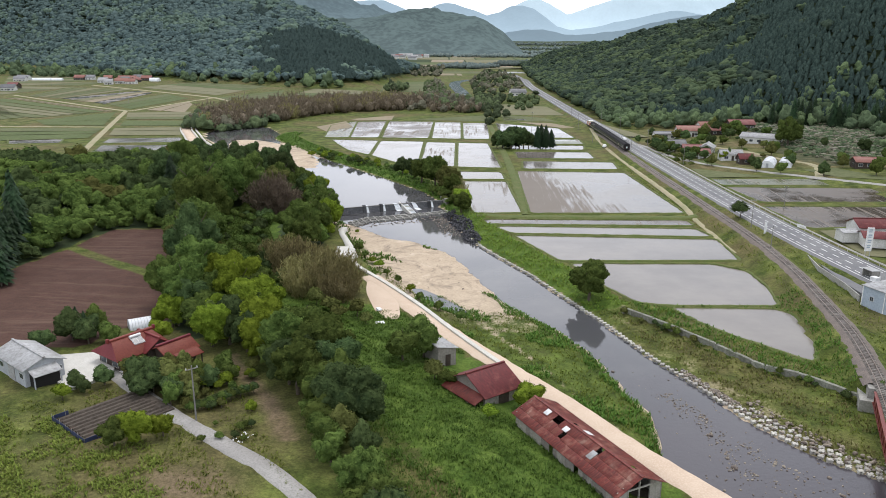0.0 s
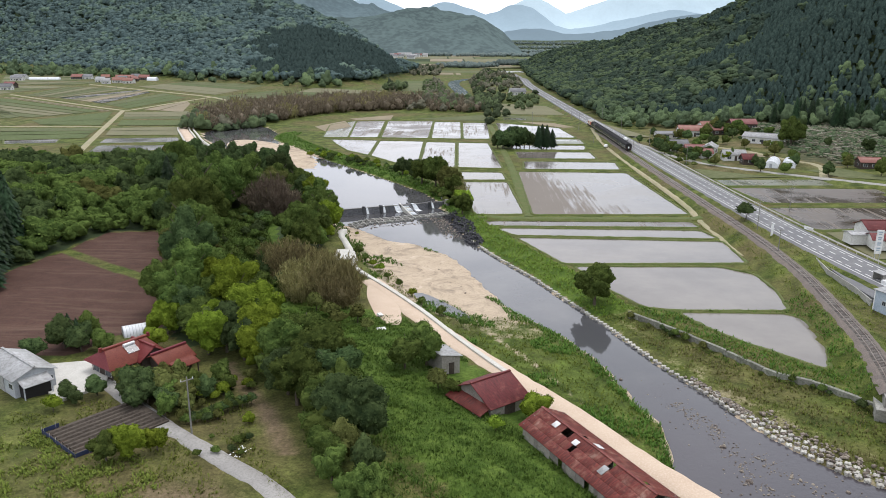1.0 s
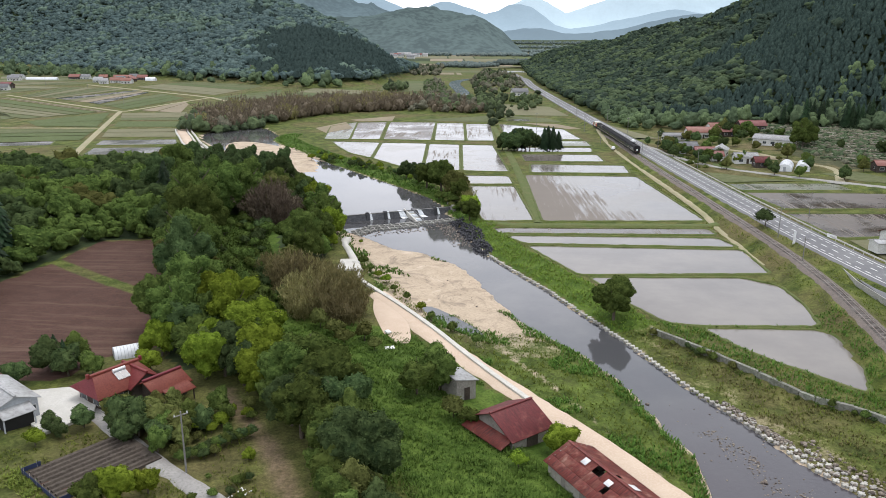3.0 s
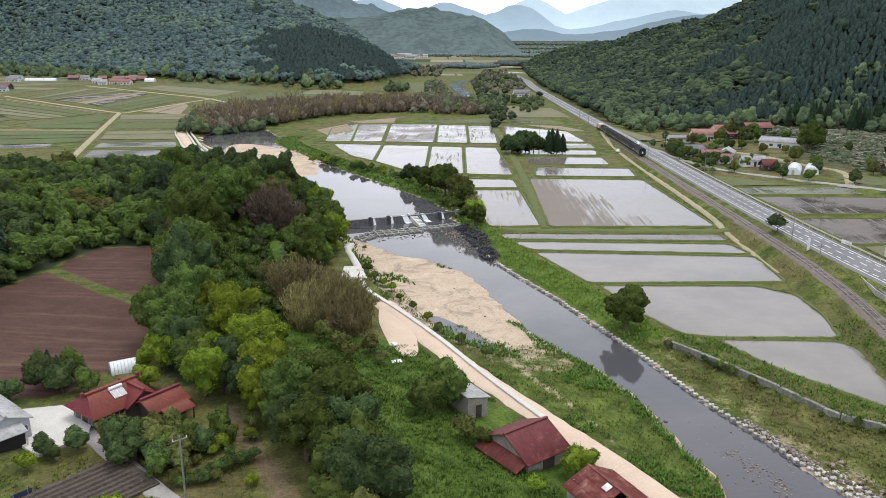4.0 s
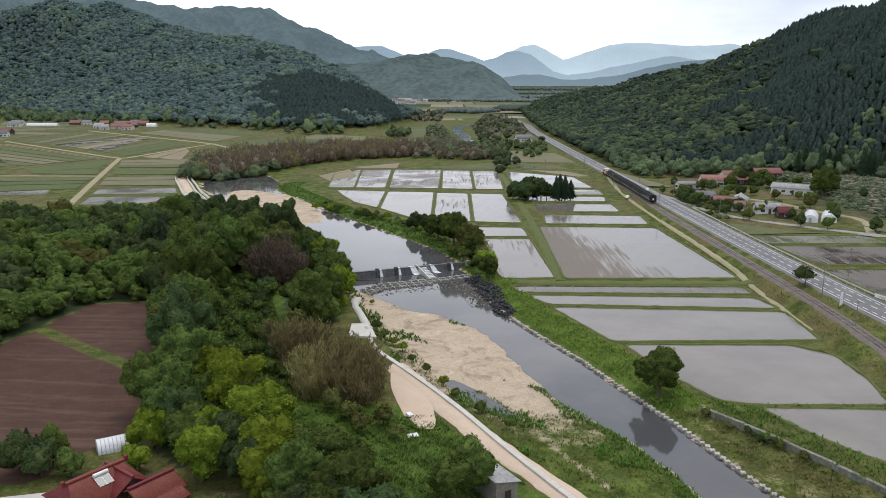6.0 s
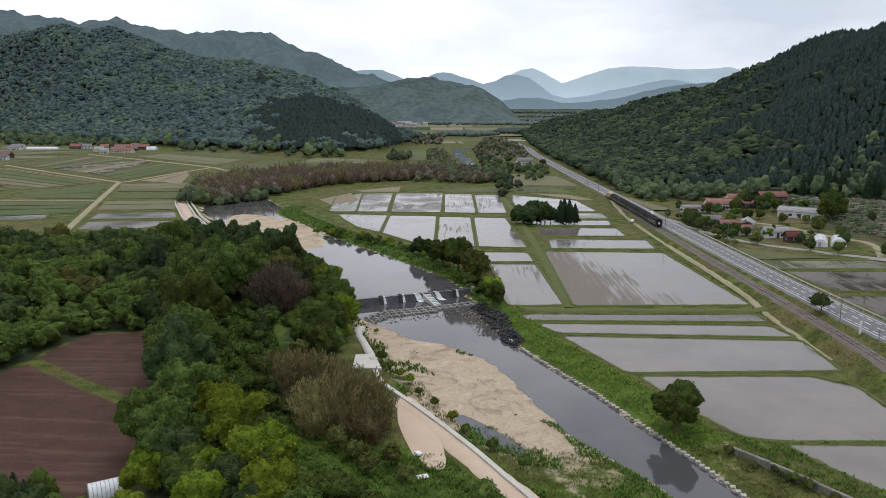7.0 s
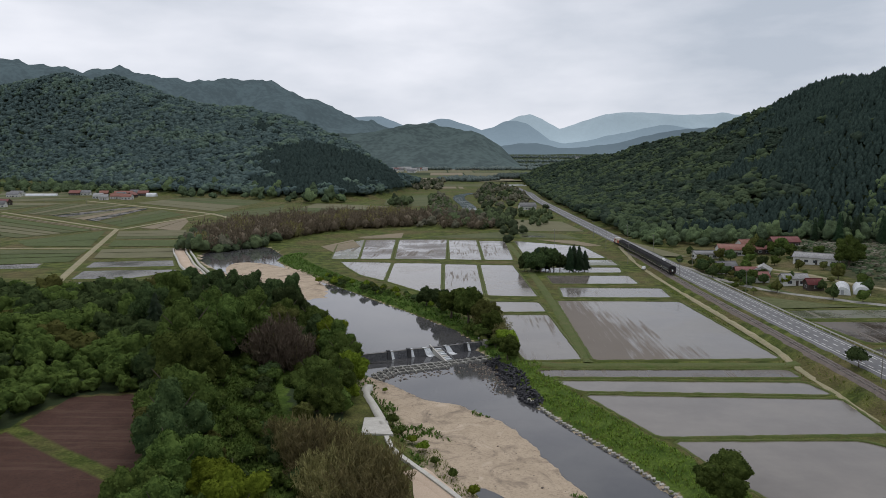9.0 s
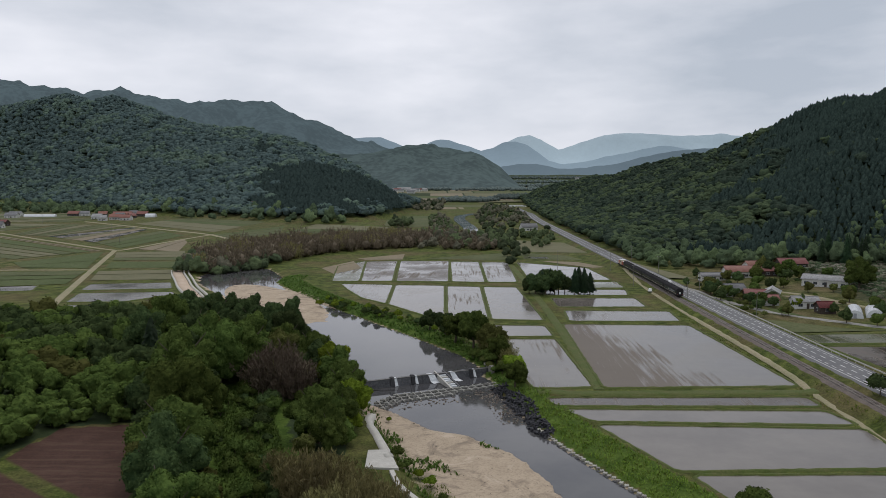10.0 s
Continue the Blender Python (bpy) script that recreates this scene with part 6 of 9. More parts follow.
HILL_LABELS = ("dense dark-green broadleaf forest on a hillside", "lighter green broadleaf trees on a hillside", "dark cedar plantation on a hillside")
hill_woods("hill_forest", (100, 560), (395, 1650), 3.3, 31, right_choice, HILL_LABELS, 1.0, (3,))
hill_woods("hill_forest", (100, 560), (395, 1650), 5.8, 33, right_choice, HILL_LABELS, 1.0, (1, 2))
hill_woods("far_hill_forest", (-1300, -30), (820, 1950), 7.6, 32, left_choice, HILL_LABELS, 1.3, (1, 2), (M_FAR_HILL_HAZED, M_FAR_HILL_BRIGHT_HAZED, M_FAR_HILL_CONIFER_HAZED))
hill_woods("far_hill_forest", (-1300, -30), (820, 1950), 5.5, 34, left_choice, HILL_LABELS, 1.2, (3,), (M_FAR_HILL_HAZED, M_FAR_HILL_BRIGHT_HAZED, M_FAR_HILL_CONIFER_HAZED))

# ---- ridges beyond ----
def ridge(name, dist, depth, table, colour, haze_glow, label, seed, rough=1.0, step=18, contrast=0.06):
    """A mountain range: table of (sideways slope, height slope) as seen up the valley; real relief with spurs towards
    the valley. Haze is painted in as blue tint and emission.
    """
    s = np.array(table, float)
    xs = np.arange(s[0, 0] * dist, s[-1, 0] * dist, step)
    top = 50 + np.interp(xs / dist, s[:, 0], s[:, 1]) * dist
    top = top + rough * (5 * wavy(xs, xs * 0, 210, seed) + 2.5 * wavy(xs, xs * 0, 77, seed + 1) + 1.2 * wavy(xs, xs * 0, 31, seed + 2))
    rows_ = 16
    v = []
    for j in range(rows_):
        u = j / (rows_ - 1)
        fall = 1 - u ** 1.25
        spur = 1 + 0.16 * wavy(xs, xs * 0 + u * 300, 260, seed + 3) * u * (1 - u) * 4
        v.append(np.stack([xs - 14, np.full(len(xs), dist + 47) - depth * u + 30 * wavy(xs, xs * 0 + u * 200, 190, seed) * u, np.maximum(top * fall * spur, -8)], -1))
    v.append(np.stack([xs - 14, np.full(len(xs), dist + 47) + depth * 0.6, np.full(len(xs), -8.0)], -1))
    v = np.array(v)
    n = len(xs)
    order = [rows_] + list(range(rows_))
    v = v[order]
    ix = np.arange((rows_ + 1) * n).reshape(rows_ + 1, n)
    f = np.stack([ix[:-1, :-1], ix[:-1, 1:], ix[1:, 1:], ix[1:, :-1]], -1).reshape(-1, 4)
    m, t, b = nodes_of(name + "_slopes")
    p = position(t)
    nz = noise_node(t, 0.012, 6, 0.65, p)
    nf = noise_node(t, 0.06, 4, 0.6, p)
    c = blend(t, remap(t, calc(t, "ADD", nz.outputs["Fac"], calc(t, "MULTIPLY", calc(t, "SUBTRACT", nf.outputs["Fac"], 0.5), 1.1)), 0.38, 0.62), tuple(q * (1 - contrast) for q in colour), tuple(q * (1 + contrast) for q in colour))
    t.links.new(c, b.inputs["Base Color"])
    b.inputs["Roughness"].default_value = 1.0
    b.inputs["Specular IOR Level"].default_value = 0.0
    # the slopes emit blue in place of haze, paler towards the foot
    if haze_glow:
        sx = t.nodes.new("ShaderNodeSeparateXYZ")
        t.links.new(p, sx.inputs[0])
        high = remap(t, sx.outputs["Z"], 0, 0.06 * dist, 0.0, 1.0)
        t.links.new(blend(t, high, tuple(q * (1.12 if dist < 3000 else 1.45) + 0.012 for q in haze_glow), tuple(q * 0.85 for q in haze_glow)), b.inputs["Emission Color"])
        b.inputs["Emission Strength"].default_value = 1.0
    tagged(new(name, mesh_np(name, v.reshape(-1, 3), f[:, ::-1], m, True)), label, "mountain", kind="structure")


ridge("backdrop_ridge_west", 3000, 800, [(-0.75, 0.115), (-0.602, 0.128), (-0.552, 0.132), (-0.51, 0.117), (-0.418, 0.117), (-0.349, 0.105), (-0.31, 0.1), (-0.2565, 0.105), (-0.218, 0.099), (-0.172, 0.082), (-0.11, 0.055), (-0.0645, 0.042), (-0.018, 0.03), (0.03, 0.0), (0.06, -0.024)], (0.042, 0.060, 0.062), (0.088, 0.118, 0.138), "blue-green wooded mountain ridge with light haze in its colour", 1.0, 2.2, 12, 0.3)
ridge("backdrop_hill_middle", 2500, 500, [(-0.24, 0.018), (-0.17, 0.028), (-0.12, 0.034), (-0.09, 0.036), (-0.0722, 0.038), (-0.034, 0.042), (-0.003, 0.049), (0.02, 0.044), (0.043, 0.036), (0.07, 0.024), (0.089, 0.015), (0.112, -0.006)], (0.040, 0.055, 0.049), (0.062, 0.084, 0.094), "wooded hill in the middle of the valley, light haze in its colour", 2.0, 1.5, 12, 0.42)
ridge("backdrop_range_far", 4300, 500, [(-0.294, 0.058), (-0.141, 0.051), (-0.087, 0.056), (-0.072, 0.055), (-0.041, 0.043), (-0.026, 0.037), (-0.011, 0.047), (0.005, 0.053), (0.02, 0.05), (0.043, 0.044), (0.062, 0.038), (0.077, 0.041), (0.093, 0.049), (0.108, 0.05), (0.123, 0.046), (0.139, 0.035), (0.154, 0.024), (0.173, 0.019), (0.211, 0.025), (0.257, 0.035), (0.288, 0.041), (0.311, 0.045), (0.33, 0.042), (0.349, 0.039), (0.41, 0.041), (0.55, 0.041)], (0.10, 0.13, 0.15), (0.215, 0.285, 0.345), "mountain range far up the valley with pale blue haze in its colour", 3.0, 0.5)
ridge("backdrop_peak_far", 4650, 300, [(0.03, 0.01), (0.058, 0.02), (0.074, 0.037), (0.093, 0.048), (0.112, 0.056), (0.127, 0.058), (0.142, 0.053), (0.165, 0.039), (0.173, 0.04), (0.196, 0.049), (0.227, 0.058), (0.25, 0.061), (0.28, 0.061), (0.319, 0.058), (0.357, 0.058), (0.38, 0.06), (0.403, 0.058), (0.55, 0.05)], (0.16, 0.2, 0.22), (0.36, 0.45, 0.52), "palest far peak with thick haze in its colour", 4.0, 0.4)
ridge("backdrop_foothills", 3700, 300, [(-0.02, 0.003), (0.058, 0.008), (0.081, 0.0146), (0.112, 0.02), (0.135, 0.02), (0.165, 0.014), (0.204, 0.0146), (0.242, 0.02), (0.28, 0.029), (0.319, 0.037), (0.349, 0.04), (0.388, 0.041), (0.44, 0.035)], (0.055, 0.075, 0.085), (0.115, 0.155, 0.190), "low foothills far up the valley with blue haze in their colour", 5.0, 0.5)

# ---- building materials ----
M_TILE_RED = surface("red_roof_tile", (0.150, 0.022, 0.021), (0.180, 0.034, 0.030), (0.095, 0.018, 0.017), 0.5, 5, 0.55, bump=0.2, spec=0.25, vary="object", amount=0.1)
M_TILE_BROWN = surface("faded_red_tile", (0.25, 0.098, 0.080), (0.29, 0.135, 0.115), (0.18, 0.075, 0.062), 0.4, 4, 0.5, bump=0.2, vary="object", amount=0.15)
M_TILE_GREY = surface("grey_roof_tile", (0.17, 0.17, 0.175), (0.24, 0.24, 0.24), (0.11, 0.11, 0.115), 0.5, 5, 0.5, bump=0.2, vary="object", amount=0.2)
def rusty(name, red, dark, pale, amount):
    """Old painted sheet metal: rust runs down the corrugations, bleached and bare patches."""
    m, t, b = nodes_of(name)
    tc = t.nodes.new("ShaderNodeTexCoord")
    mp = t.nodes.new("ShaderNodeMapping")
    mp.inputs["Scale"].default_value = (9.0, 0.7, 0.7)
    obj = t.nodes.new("ShaderNodeObjectInfo")
    add = t.nodes.new("ShaderNodeVectorMath")
    t.links.new(tc.outputs["Object"], add.inputs[0])
    t.links.new(obj.outputs["Location"], add.inputs[1])
    t.links.new(add.outputs[0], mp.inputs[0])
    run = noise_node(t, 1.0, 5, 0.65, mp.outputs[0])
    patch = noise_node(t, 0.5, 5, 0.65, position(t))
    fine = noise_node(t, 5.0, 5, 0.7, position(t))
    c = blend(t, remap(t, run.outputs["Fac"], 0.40, 0.62), red, dark)
    c = blend(t, remap(t, calc(t, "ADD", patch.outputs["Fac"], calc(t, "MULTIPLY", run.outputs["Fac"], 0.35)), 0.70, 0.84), c, pale)
    c = blend(t, 1.0, c, speckle(t, fine.outputs["Fac"], 0.72, 1.25), "MULTIPLY")
    hsv = t.nodes.new("ShaderNodeHueSaturation")
    t.links.new(remap(t, obj.outputs["Random"], 0, 1, 1 - amount, 1 + amount), hsv.inputs["Value"])
    t.links.new(c, hsv.inputs["Color"])
    t.links.new(hsv.outputs[0], b.inputs["Base Color"])
    b.inputs["Roughness"].default_value = 0.6
    b.inputs["Specular IOR Level"].default_value = 0.3
    return m


M_RUST = rusty("rusty_red_sheet", (0.180, 0.036, 0.026), (0.075, 0.020, 0.016), (0.24, 0.095, 0.070), 0.1)
M_RUST_FADED = rusty("faded_rusty_sheet", (0.215, 0.065, 0.046), (0.105, 0.030, 0.022), (0.30, 0.17, 0.13), 0.12)
M_MAROON = rusty("maroon_sheet", (0.15, 0.028, 0.028), (0.085, 0.020, 0.020), (0.20, 0.060, 0.052), 0.08)
M_SHEET_GREY = surface("weathered_grey_sheet", (0.42, 0.42, 0.42), (0.33, 0.33, 0.32), (0.22, 0.21, 0.20), 0.35, 1.6, 0.55, bump=0.15, vary="object", amount=0.12)
M_WALL_WHITE = surface("white_plaster", (0.66, 0.66, 0.64), (0.56, 0.56, 0.53), (0.44, 0.43, 0.40), 0.5, 3, 0.85, bump=0.1)
M_WALL_GREY = surface("grey_siding", (0.40, 0.42, 0.44), (0.34, 0.36, 0.38), (0.29, 0.30, 0.31), 0.5, 3, 0.7, bump=0.1)
M_WALL_BLUE = surface("pale_blue_siding", (0.38, 0.44, 0.50), (0.33, 0.39, 0.45), (0.28, 0.33, 0.38), 0.5, 3, 0.6, bump=0.1)
M_WOOD_DARK = surface("dark_boards", (0.055, 0.042, 0.034), (0.08, 0.062, 0.05), (0.035, 0.028, 0.024), 0.8, 6, 0.8, bump=0.3)
M_WOOD_GREY = surface("silvered_boards", (0.30, 0.28, 0.25), (0.22, 0.20, 0.175), (0.38, 0.36, 0.33), 0.8, 5, 0.9, bump=0.4, vary="object", amount=0.25)
M_GLASS = plain("window_glass", (0.05, 0.06, 0.07), 0.08, 0.0, 0.6)
M_DARK = plain("dark_parts_and_shade", (0.018, 0.017, 0.016), 0.9)
M_FRAME = plain("pale_frame", (0.55, 0.55, 0.53), 0.5)
M_VINYL = surface("white_tunnel_film", (0.72, 0.74, 0.75), (0.62, 0.64, 0.66), (0.80, 0.81, 0.81), 0.6, 3, 0.35, bump=0.1, spec=0.5)
M_RED_STEEL = surface("red_girder_paint", (0.19, 0.045, 0.035), (0.145, 0.032, 0.026), (0.11, 0.03, 0.024), 0.6, 4, 0.5, bump=0.1, spec=0.4)
M_BLACK = surface("coach_black", (0.018, 0.017, 0.018), (0.028, 0.026, 0.026), (0.012, 0.012, 0.013), 0.5, 3, 0.6, bump=0.03, spec=0.25)
M_ROOF_DARK = surface("coach_roof", (0.020, 0.020, 0.022), (0.030, 0.029, 0.030), (0.014, 0.014, 0.015), 0.4, 3, 0.85, bump=0.05, spec=0.1)
M_TRAIN_RED = plain("locomotive_red", (0.42, 0.07, 0.035), 0.4, 0.0, 0.5)
M_CREAM = plain("cream_band", (0.66, 0.60, 0.48), 0.5)
M_WHITE = plain("white_paint", (0.74, 0.74, 0.73), 0.45, 0.0, 0.5)
M_SILVER = plain("silver_paint", (0.50, 0.51, 0.52), 0.35, 0.5)
M_POLE = surface("pole_concrete", (0.24, 0.23, 0.21), (0.19, 0.18, 0.165), (0.15, 0.145, 0.135), 0.7, 5, 0.9, bump=0.1)
M_BLUE_NET = plain("dark_blue_netting", (0.030, 0.040, 0.085), 0.8)
M_RUBBER = plain("rubber", (0.025, 0.025, 0.025), 0.8)
M_SOIL_BED = surface("garden_soil", (0.055, 0.043, 0.034), (0.08, 0.064, 0.05), (0.12, 0.10, 0.08), 0.6, 3.5, 0.95, bump=0.8)


def slope_mesh(name, length, run, rise, material, period=0.3, depth=0.05, thick=0.08, cut=0.0):
    """One ribbed roof slope: from the eave (y = 0) up to the ridge (y = run, z = rise). cut: how far each end is drawn in at the ridge (a hip)."""
    n = max(4, int(length / period) * 2)
    xs = np.linspace(0, length, n + 1)
    up = np.where(np.arange(n + 1) % 2 == 0, 0.0, depth)
    v = []
    for t in (0.0, 1.0):
        xx = cut * t + xs / length * (length - 2 * cut * t)
        v.append(np.stack([xx, np.full(n + 1, run * t), rise * t + up], -1))
    for t in (0.0, 1.0):
        xx = cut * t + xs / length * (length - 2 * cut * t)
        v.append(np.stack([xx, np.full(n + 1, run * t), np.full(n + 1, rise * t - thick)], -1))
    v = np.concatenate(v)
    k = n + 1
    i = np.arange(n)
    f = np.concatenate([np.stack([i, i + 1, k + i + 1, k + i], -1), np.stack([2 * k + i + 1, 2 * k + i, 3 * k + i, 3 * k + i + 1], -1),
                        np.stack([2 * k + i, 2 * k + i + 1, i + 1, i], -1), np.array([[0, k, 3 * k, 2 * k], [n, 2 * k + n, 3 * k + n, k + n]])])
    return mesh_np(name, v, f, material)


def gable_shell(length, width, eave, ridge, base=0.3):
    """Walls with two gables, as one shell; x along the ridge."""
    bm = bmesh.new()
    pts = [(-width / 2, -base), (width / 2, -base), (width / 2, eave), (0, ridge), (-width / 2, eave)]
    a = [bm.verts.new((0, y, z)) for y, z in pts]
    b = [bm.verts.new((length, y, z)) for y, z in pts]
    bm.faces.new(a[::-1])
    bm.faces.new(b)
    for i in range(5):
        bm.faces.new((a[i], a[(i + 1) % 5], b[(i + 1) % 5], b[i]))
    return bm


def window(parent, x, y, z, w, h, side, frame_mat=None):
    """A framed pane set proud of a wall; side: 0 faces -y, 1 faces +y, 2 faces -x, 3 faces +x."""
    m = pose(x, y, z, 0, 0, (0, 180, -90, 90)[side])
    win = part("window", box(-w / 2, -0.05, 0, w / 2, 0.02, h), frame_mat or M_FRAME, parent, m=m)
    for s in (-1, 1):
        part("pane", box(min(0, s * (w / 2 - 0.07)) + 0.03, -0.075, 0.07, max(0, s * (w / 2 - 0.07)) - 0.03, -0.05, h - 0.07), M_GLASS, win)
    return win


def gabled(name, label, x, y, ang, length, width, eave, ridge, wall_mat, roof_mat, over=0.6, period=0.3, z=None, category="house", windows=True, door=True, group="", depth=0.05):
    """A gabled building; (x, y) is one end of the ridge on plan, ang the ridge's way in degrees."""
    z = land_z(x + math.cos(radians(ang)) * length / 2, y + math.sin(radians(ang)) * length / 2) if z is None else z
    root = thing(name, label, category, pose(x, y, z, 0, 0, ang), group)
    part("wall", gable_shell(length, width, eave, ridge), wall_mat, root)
    k = (ridge - eave) / (width / 2)
    drop = over * k
    lift = 0.1
    for side in (1, -1):
        me_ = slope_mesh("roof", length + 2 * over, width / 2 + over, ridge - eave + drop, roof_mat, period, depth)
        m = pose(-over, -(width / 2 + over), eave - drop + lift) if side == 1 else pose(length + over, width / 2 + over, eave - drop + lift, 0, 0, 180)
        part("roof", me_, None, root, m=m)
    part("ridge_cap", box(-over, -0.18, ridge + 0.05, length + over, 0.18, ridge + 0.27, bevel=0.05), roof_mat, root)
    if windows:
        n = max(1, int(length / 3.2))
        for i in range(n):
            for side, yy in ((0, -width / 2), (1, width / 2)):
                window(root, (i + 0.5) * length / n, yy, 0.7, 1.7, 1.2, side)
        window(root, 0, 0, 0.8, 1.5, 1.0, 2)
        window(root, length, 0, 0.8, 1.5, 1.0, 3)
    if door:
        part("door", box(length * 0.5 - 0.05, -width / 2 - 0.07, 0, length * 0.5 + 0.95, -width / 2, 2.0), M_WOOD_DARK, root)
    return root


# ---- farmhouse ----
def farmhouse():
    root = thing("farmhouse", "single-storey farmhouse with glazed red tile roofs and dark walls", "house", pose(-48.6, 99.2, land_z(-46, 99), 0, 0, 54))
    # main wing: x runs along its ridge
    L, W, E, R = 7.4, 5.2, 2.4, 3.9
    part("wall", gable_shell(L, W, E, E + 0.4), M_WOOD_DARK, root)
    for s in (1, -1):
        part("roof", slope_mesh("roof", L + 1.6, W / 2 + 0.8, R - E + 0.4, M_TILE_RED, 0.32, 0.07, 0.12, 1.3), None, root,
             m=pose(-0.8, -W / 2 - 0.8, E - 0.3) if s == 1 else pose(L + 0.8, W / 2 + 0.8, E - 0.3, 0, 0, 180))
    for s in (1, -1):
        bm = bmesh.new()
        x0, x1 = (-0.8, 0.5) if s == 1 else (L + 0.8, L - 0.5)
        q = [bm.verts.new(c) for c in ((x0, -W / 2 - 0.8, E - 0.3), (x0, W / 2 + 0.8, E - 0.3), (x1, 0.15, R + 0.1), (x1, -0.15, R + 0.1))]
        bm.faces.new(q if s == -1 else q[::-1])
        part("hip_roof", bm, M_TILE_RED, root)
    part("ridge_cap", box(0.2, -0.25, R, L - 0.2, 0.25, R + 0.35, bevel=0.08), M_TILE_RED, root)
    for xx in (0.0, L):
        part("ridge_end", box(xx - 0.22, -0.2, R - 0.1, xx + 0.22, 0.2, R + 0.6, bevel=0.08), M_TILE_RED, root)
    for i in range(3):
        window(root, 1.3 + i * 1.7, -W / 2, 0.4, 1.5, 1.7, 0)
    for yy in (-1.5, 1.5):
        window(root, 0, yy, 0.6, 1.5, 1.3, 2)
    part("veranda", box(-0.3, -W / 2 - 1.3, -0.2, L * 0.62, -W / 2 - 0.08, 0.35, bevel=0.03), M_CONCRETE, root)
    # gabled cross wing towards the yard
    cw = part("cross_wing", gable_shell(5.2, 3.8, 2.4, 3.6), M_WOOD_DARK, root, m=pose(L - 1.6, 1.6, 0, 0, 0, -90))
    for s in (1, -1):
        part("roof", slope_mesh("roof", 5.8, 2.5, 1.6, M_TILE_RED, 0.32, 0.07, 0.12), None, cw, m=pose(-0.2, -2.5, 2.1) if s == 1 else pose(5.6, 2.5, 2.1, 0, 0, 180))
    part("ridge_cap", box(0, -0.2, 3.68, 5.7, 0.2, 3.98, bevel=0.07), M_TILE_RED, cw)
    # lower front wing
    fw = part("front_wing", gable_shell(4.6, 3.6, 2.3, 3.2), M_WOOD_DARK, root, m=pose(L - 2.3, -4.9, -0.2))
    for s in (1, -1):
        part("roof", slope_mesh("roof", 5.8, 2.4, 1.2, M_TILE_RED, 0.32, 0.07, 0.12), None, fw, m=pose(-0.6, -2.4, 2.0) if s == 1 else pose(5.2, 2.4, 2.0, 0, 0, 180))
    part("ridge_cap", box(-0.6, -0.22, 3.2, 5.2, 0.22, 3.5, bevel=0.07), M_TILE_RED, fw)
    for i in range(2):
        window(fw, 1.2 + i * 2.1, -1.8, 0.6, 1.7, 1.4, 0)
    window(fw, 4.6, 0, 0.8, 1.6, 1.1, 3)
    porch = part("porch_roof", slope_mesh("roof", 4.0, 2.0, 0.6, M_TILE_RED, 0.3, 0.06), None, root, "brighter red porch roof", m=pose(L - 1.6, -8.8, 1.4))
    for xx in (0.3, 3.7):
        part("post", box(xx - 0.07, 0.2, -1.9, xx + 0.07, 0.34, 0.02), M_WOOD_DARK, porch)
    # solar water heater on the roof
    hz = math.degrees(math.atan2(R - E + 0.4, W / 2 + 0.8))
    sol = part("solar_heater", box(-0.85, -0.7, 0, 0.85, 0.7, 0.1, bevel=0.02), M_SILVER, root, "silver and blue solar water heater", m=pose(3.9, -1.3, 3.35, hz))
    for i in range(2):
        part("collector", box(-0.8 + i * 0.82, -0.65, 0.1, -0.03 + i * 0.82, 0.5, 0.125), M_GLASS, sol)
    part("tank", tube((-0.85, 0.85, 0.24), (0.85, 0.85, 0.24), 0.22, 0.22, 10), M_WHITE, sol)
    return root


farmhouse()

# ---- barn with its lean-to ----
barn = gabled("barn", "grey barn with a pale weathered metal roof", -62.4, 99.8, -39, 9.4, 5.2, 2.6, 3.6, M_WALL_GREY, M_SHEET_GREY, 0.35, 0.45, land_z(-57, 96), "barn", False, False)
part("lean_to_roof", slope_mesh("roof", 3.8, 1.9, 0.6, M_SHEET_GREY, 0.3, 0.03), None, barn, "pale lean-to roof over a black block of painted shade", m=pose(9.4 + 1.9, -2.2, 1.9, 0, 0, 90))
# solid black block in place of the shade under the lean-to
part("lean_to_shade_block", box(9.4, -2.0, -0.2, 10.7, 1.4, 1.85), M_DARK, barn)
for yy in (-2.15, 1.35):
    part("lean_to_post", box(11.0, yy, -0.3, 11.14, yy + 0.14, 1.95), M_WALL_GREY, barn)
window(barn, 9.4, 1.9, 1.0, 0.9, 0.8, 3)
for i in range(3):
    window(barn, 2 + i * 3.2, -2.6, 1.1, 1.2, 0.8, 0)
part("door", box(4.2, -2.68, -0.1, 6.2, -2.6, 2.1), M_SHEET_GREY, barn)

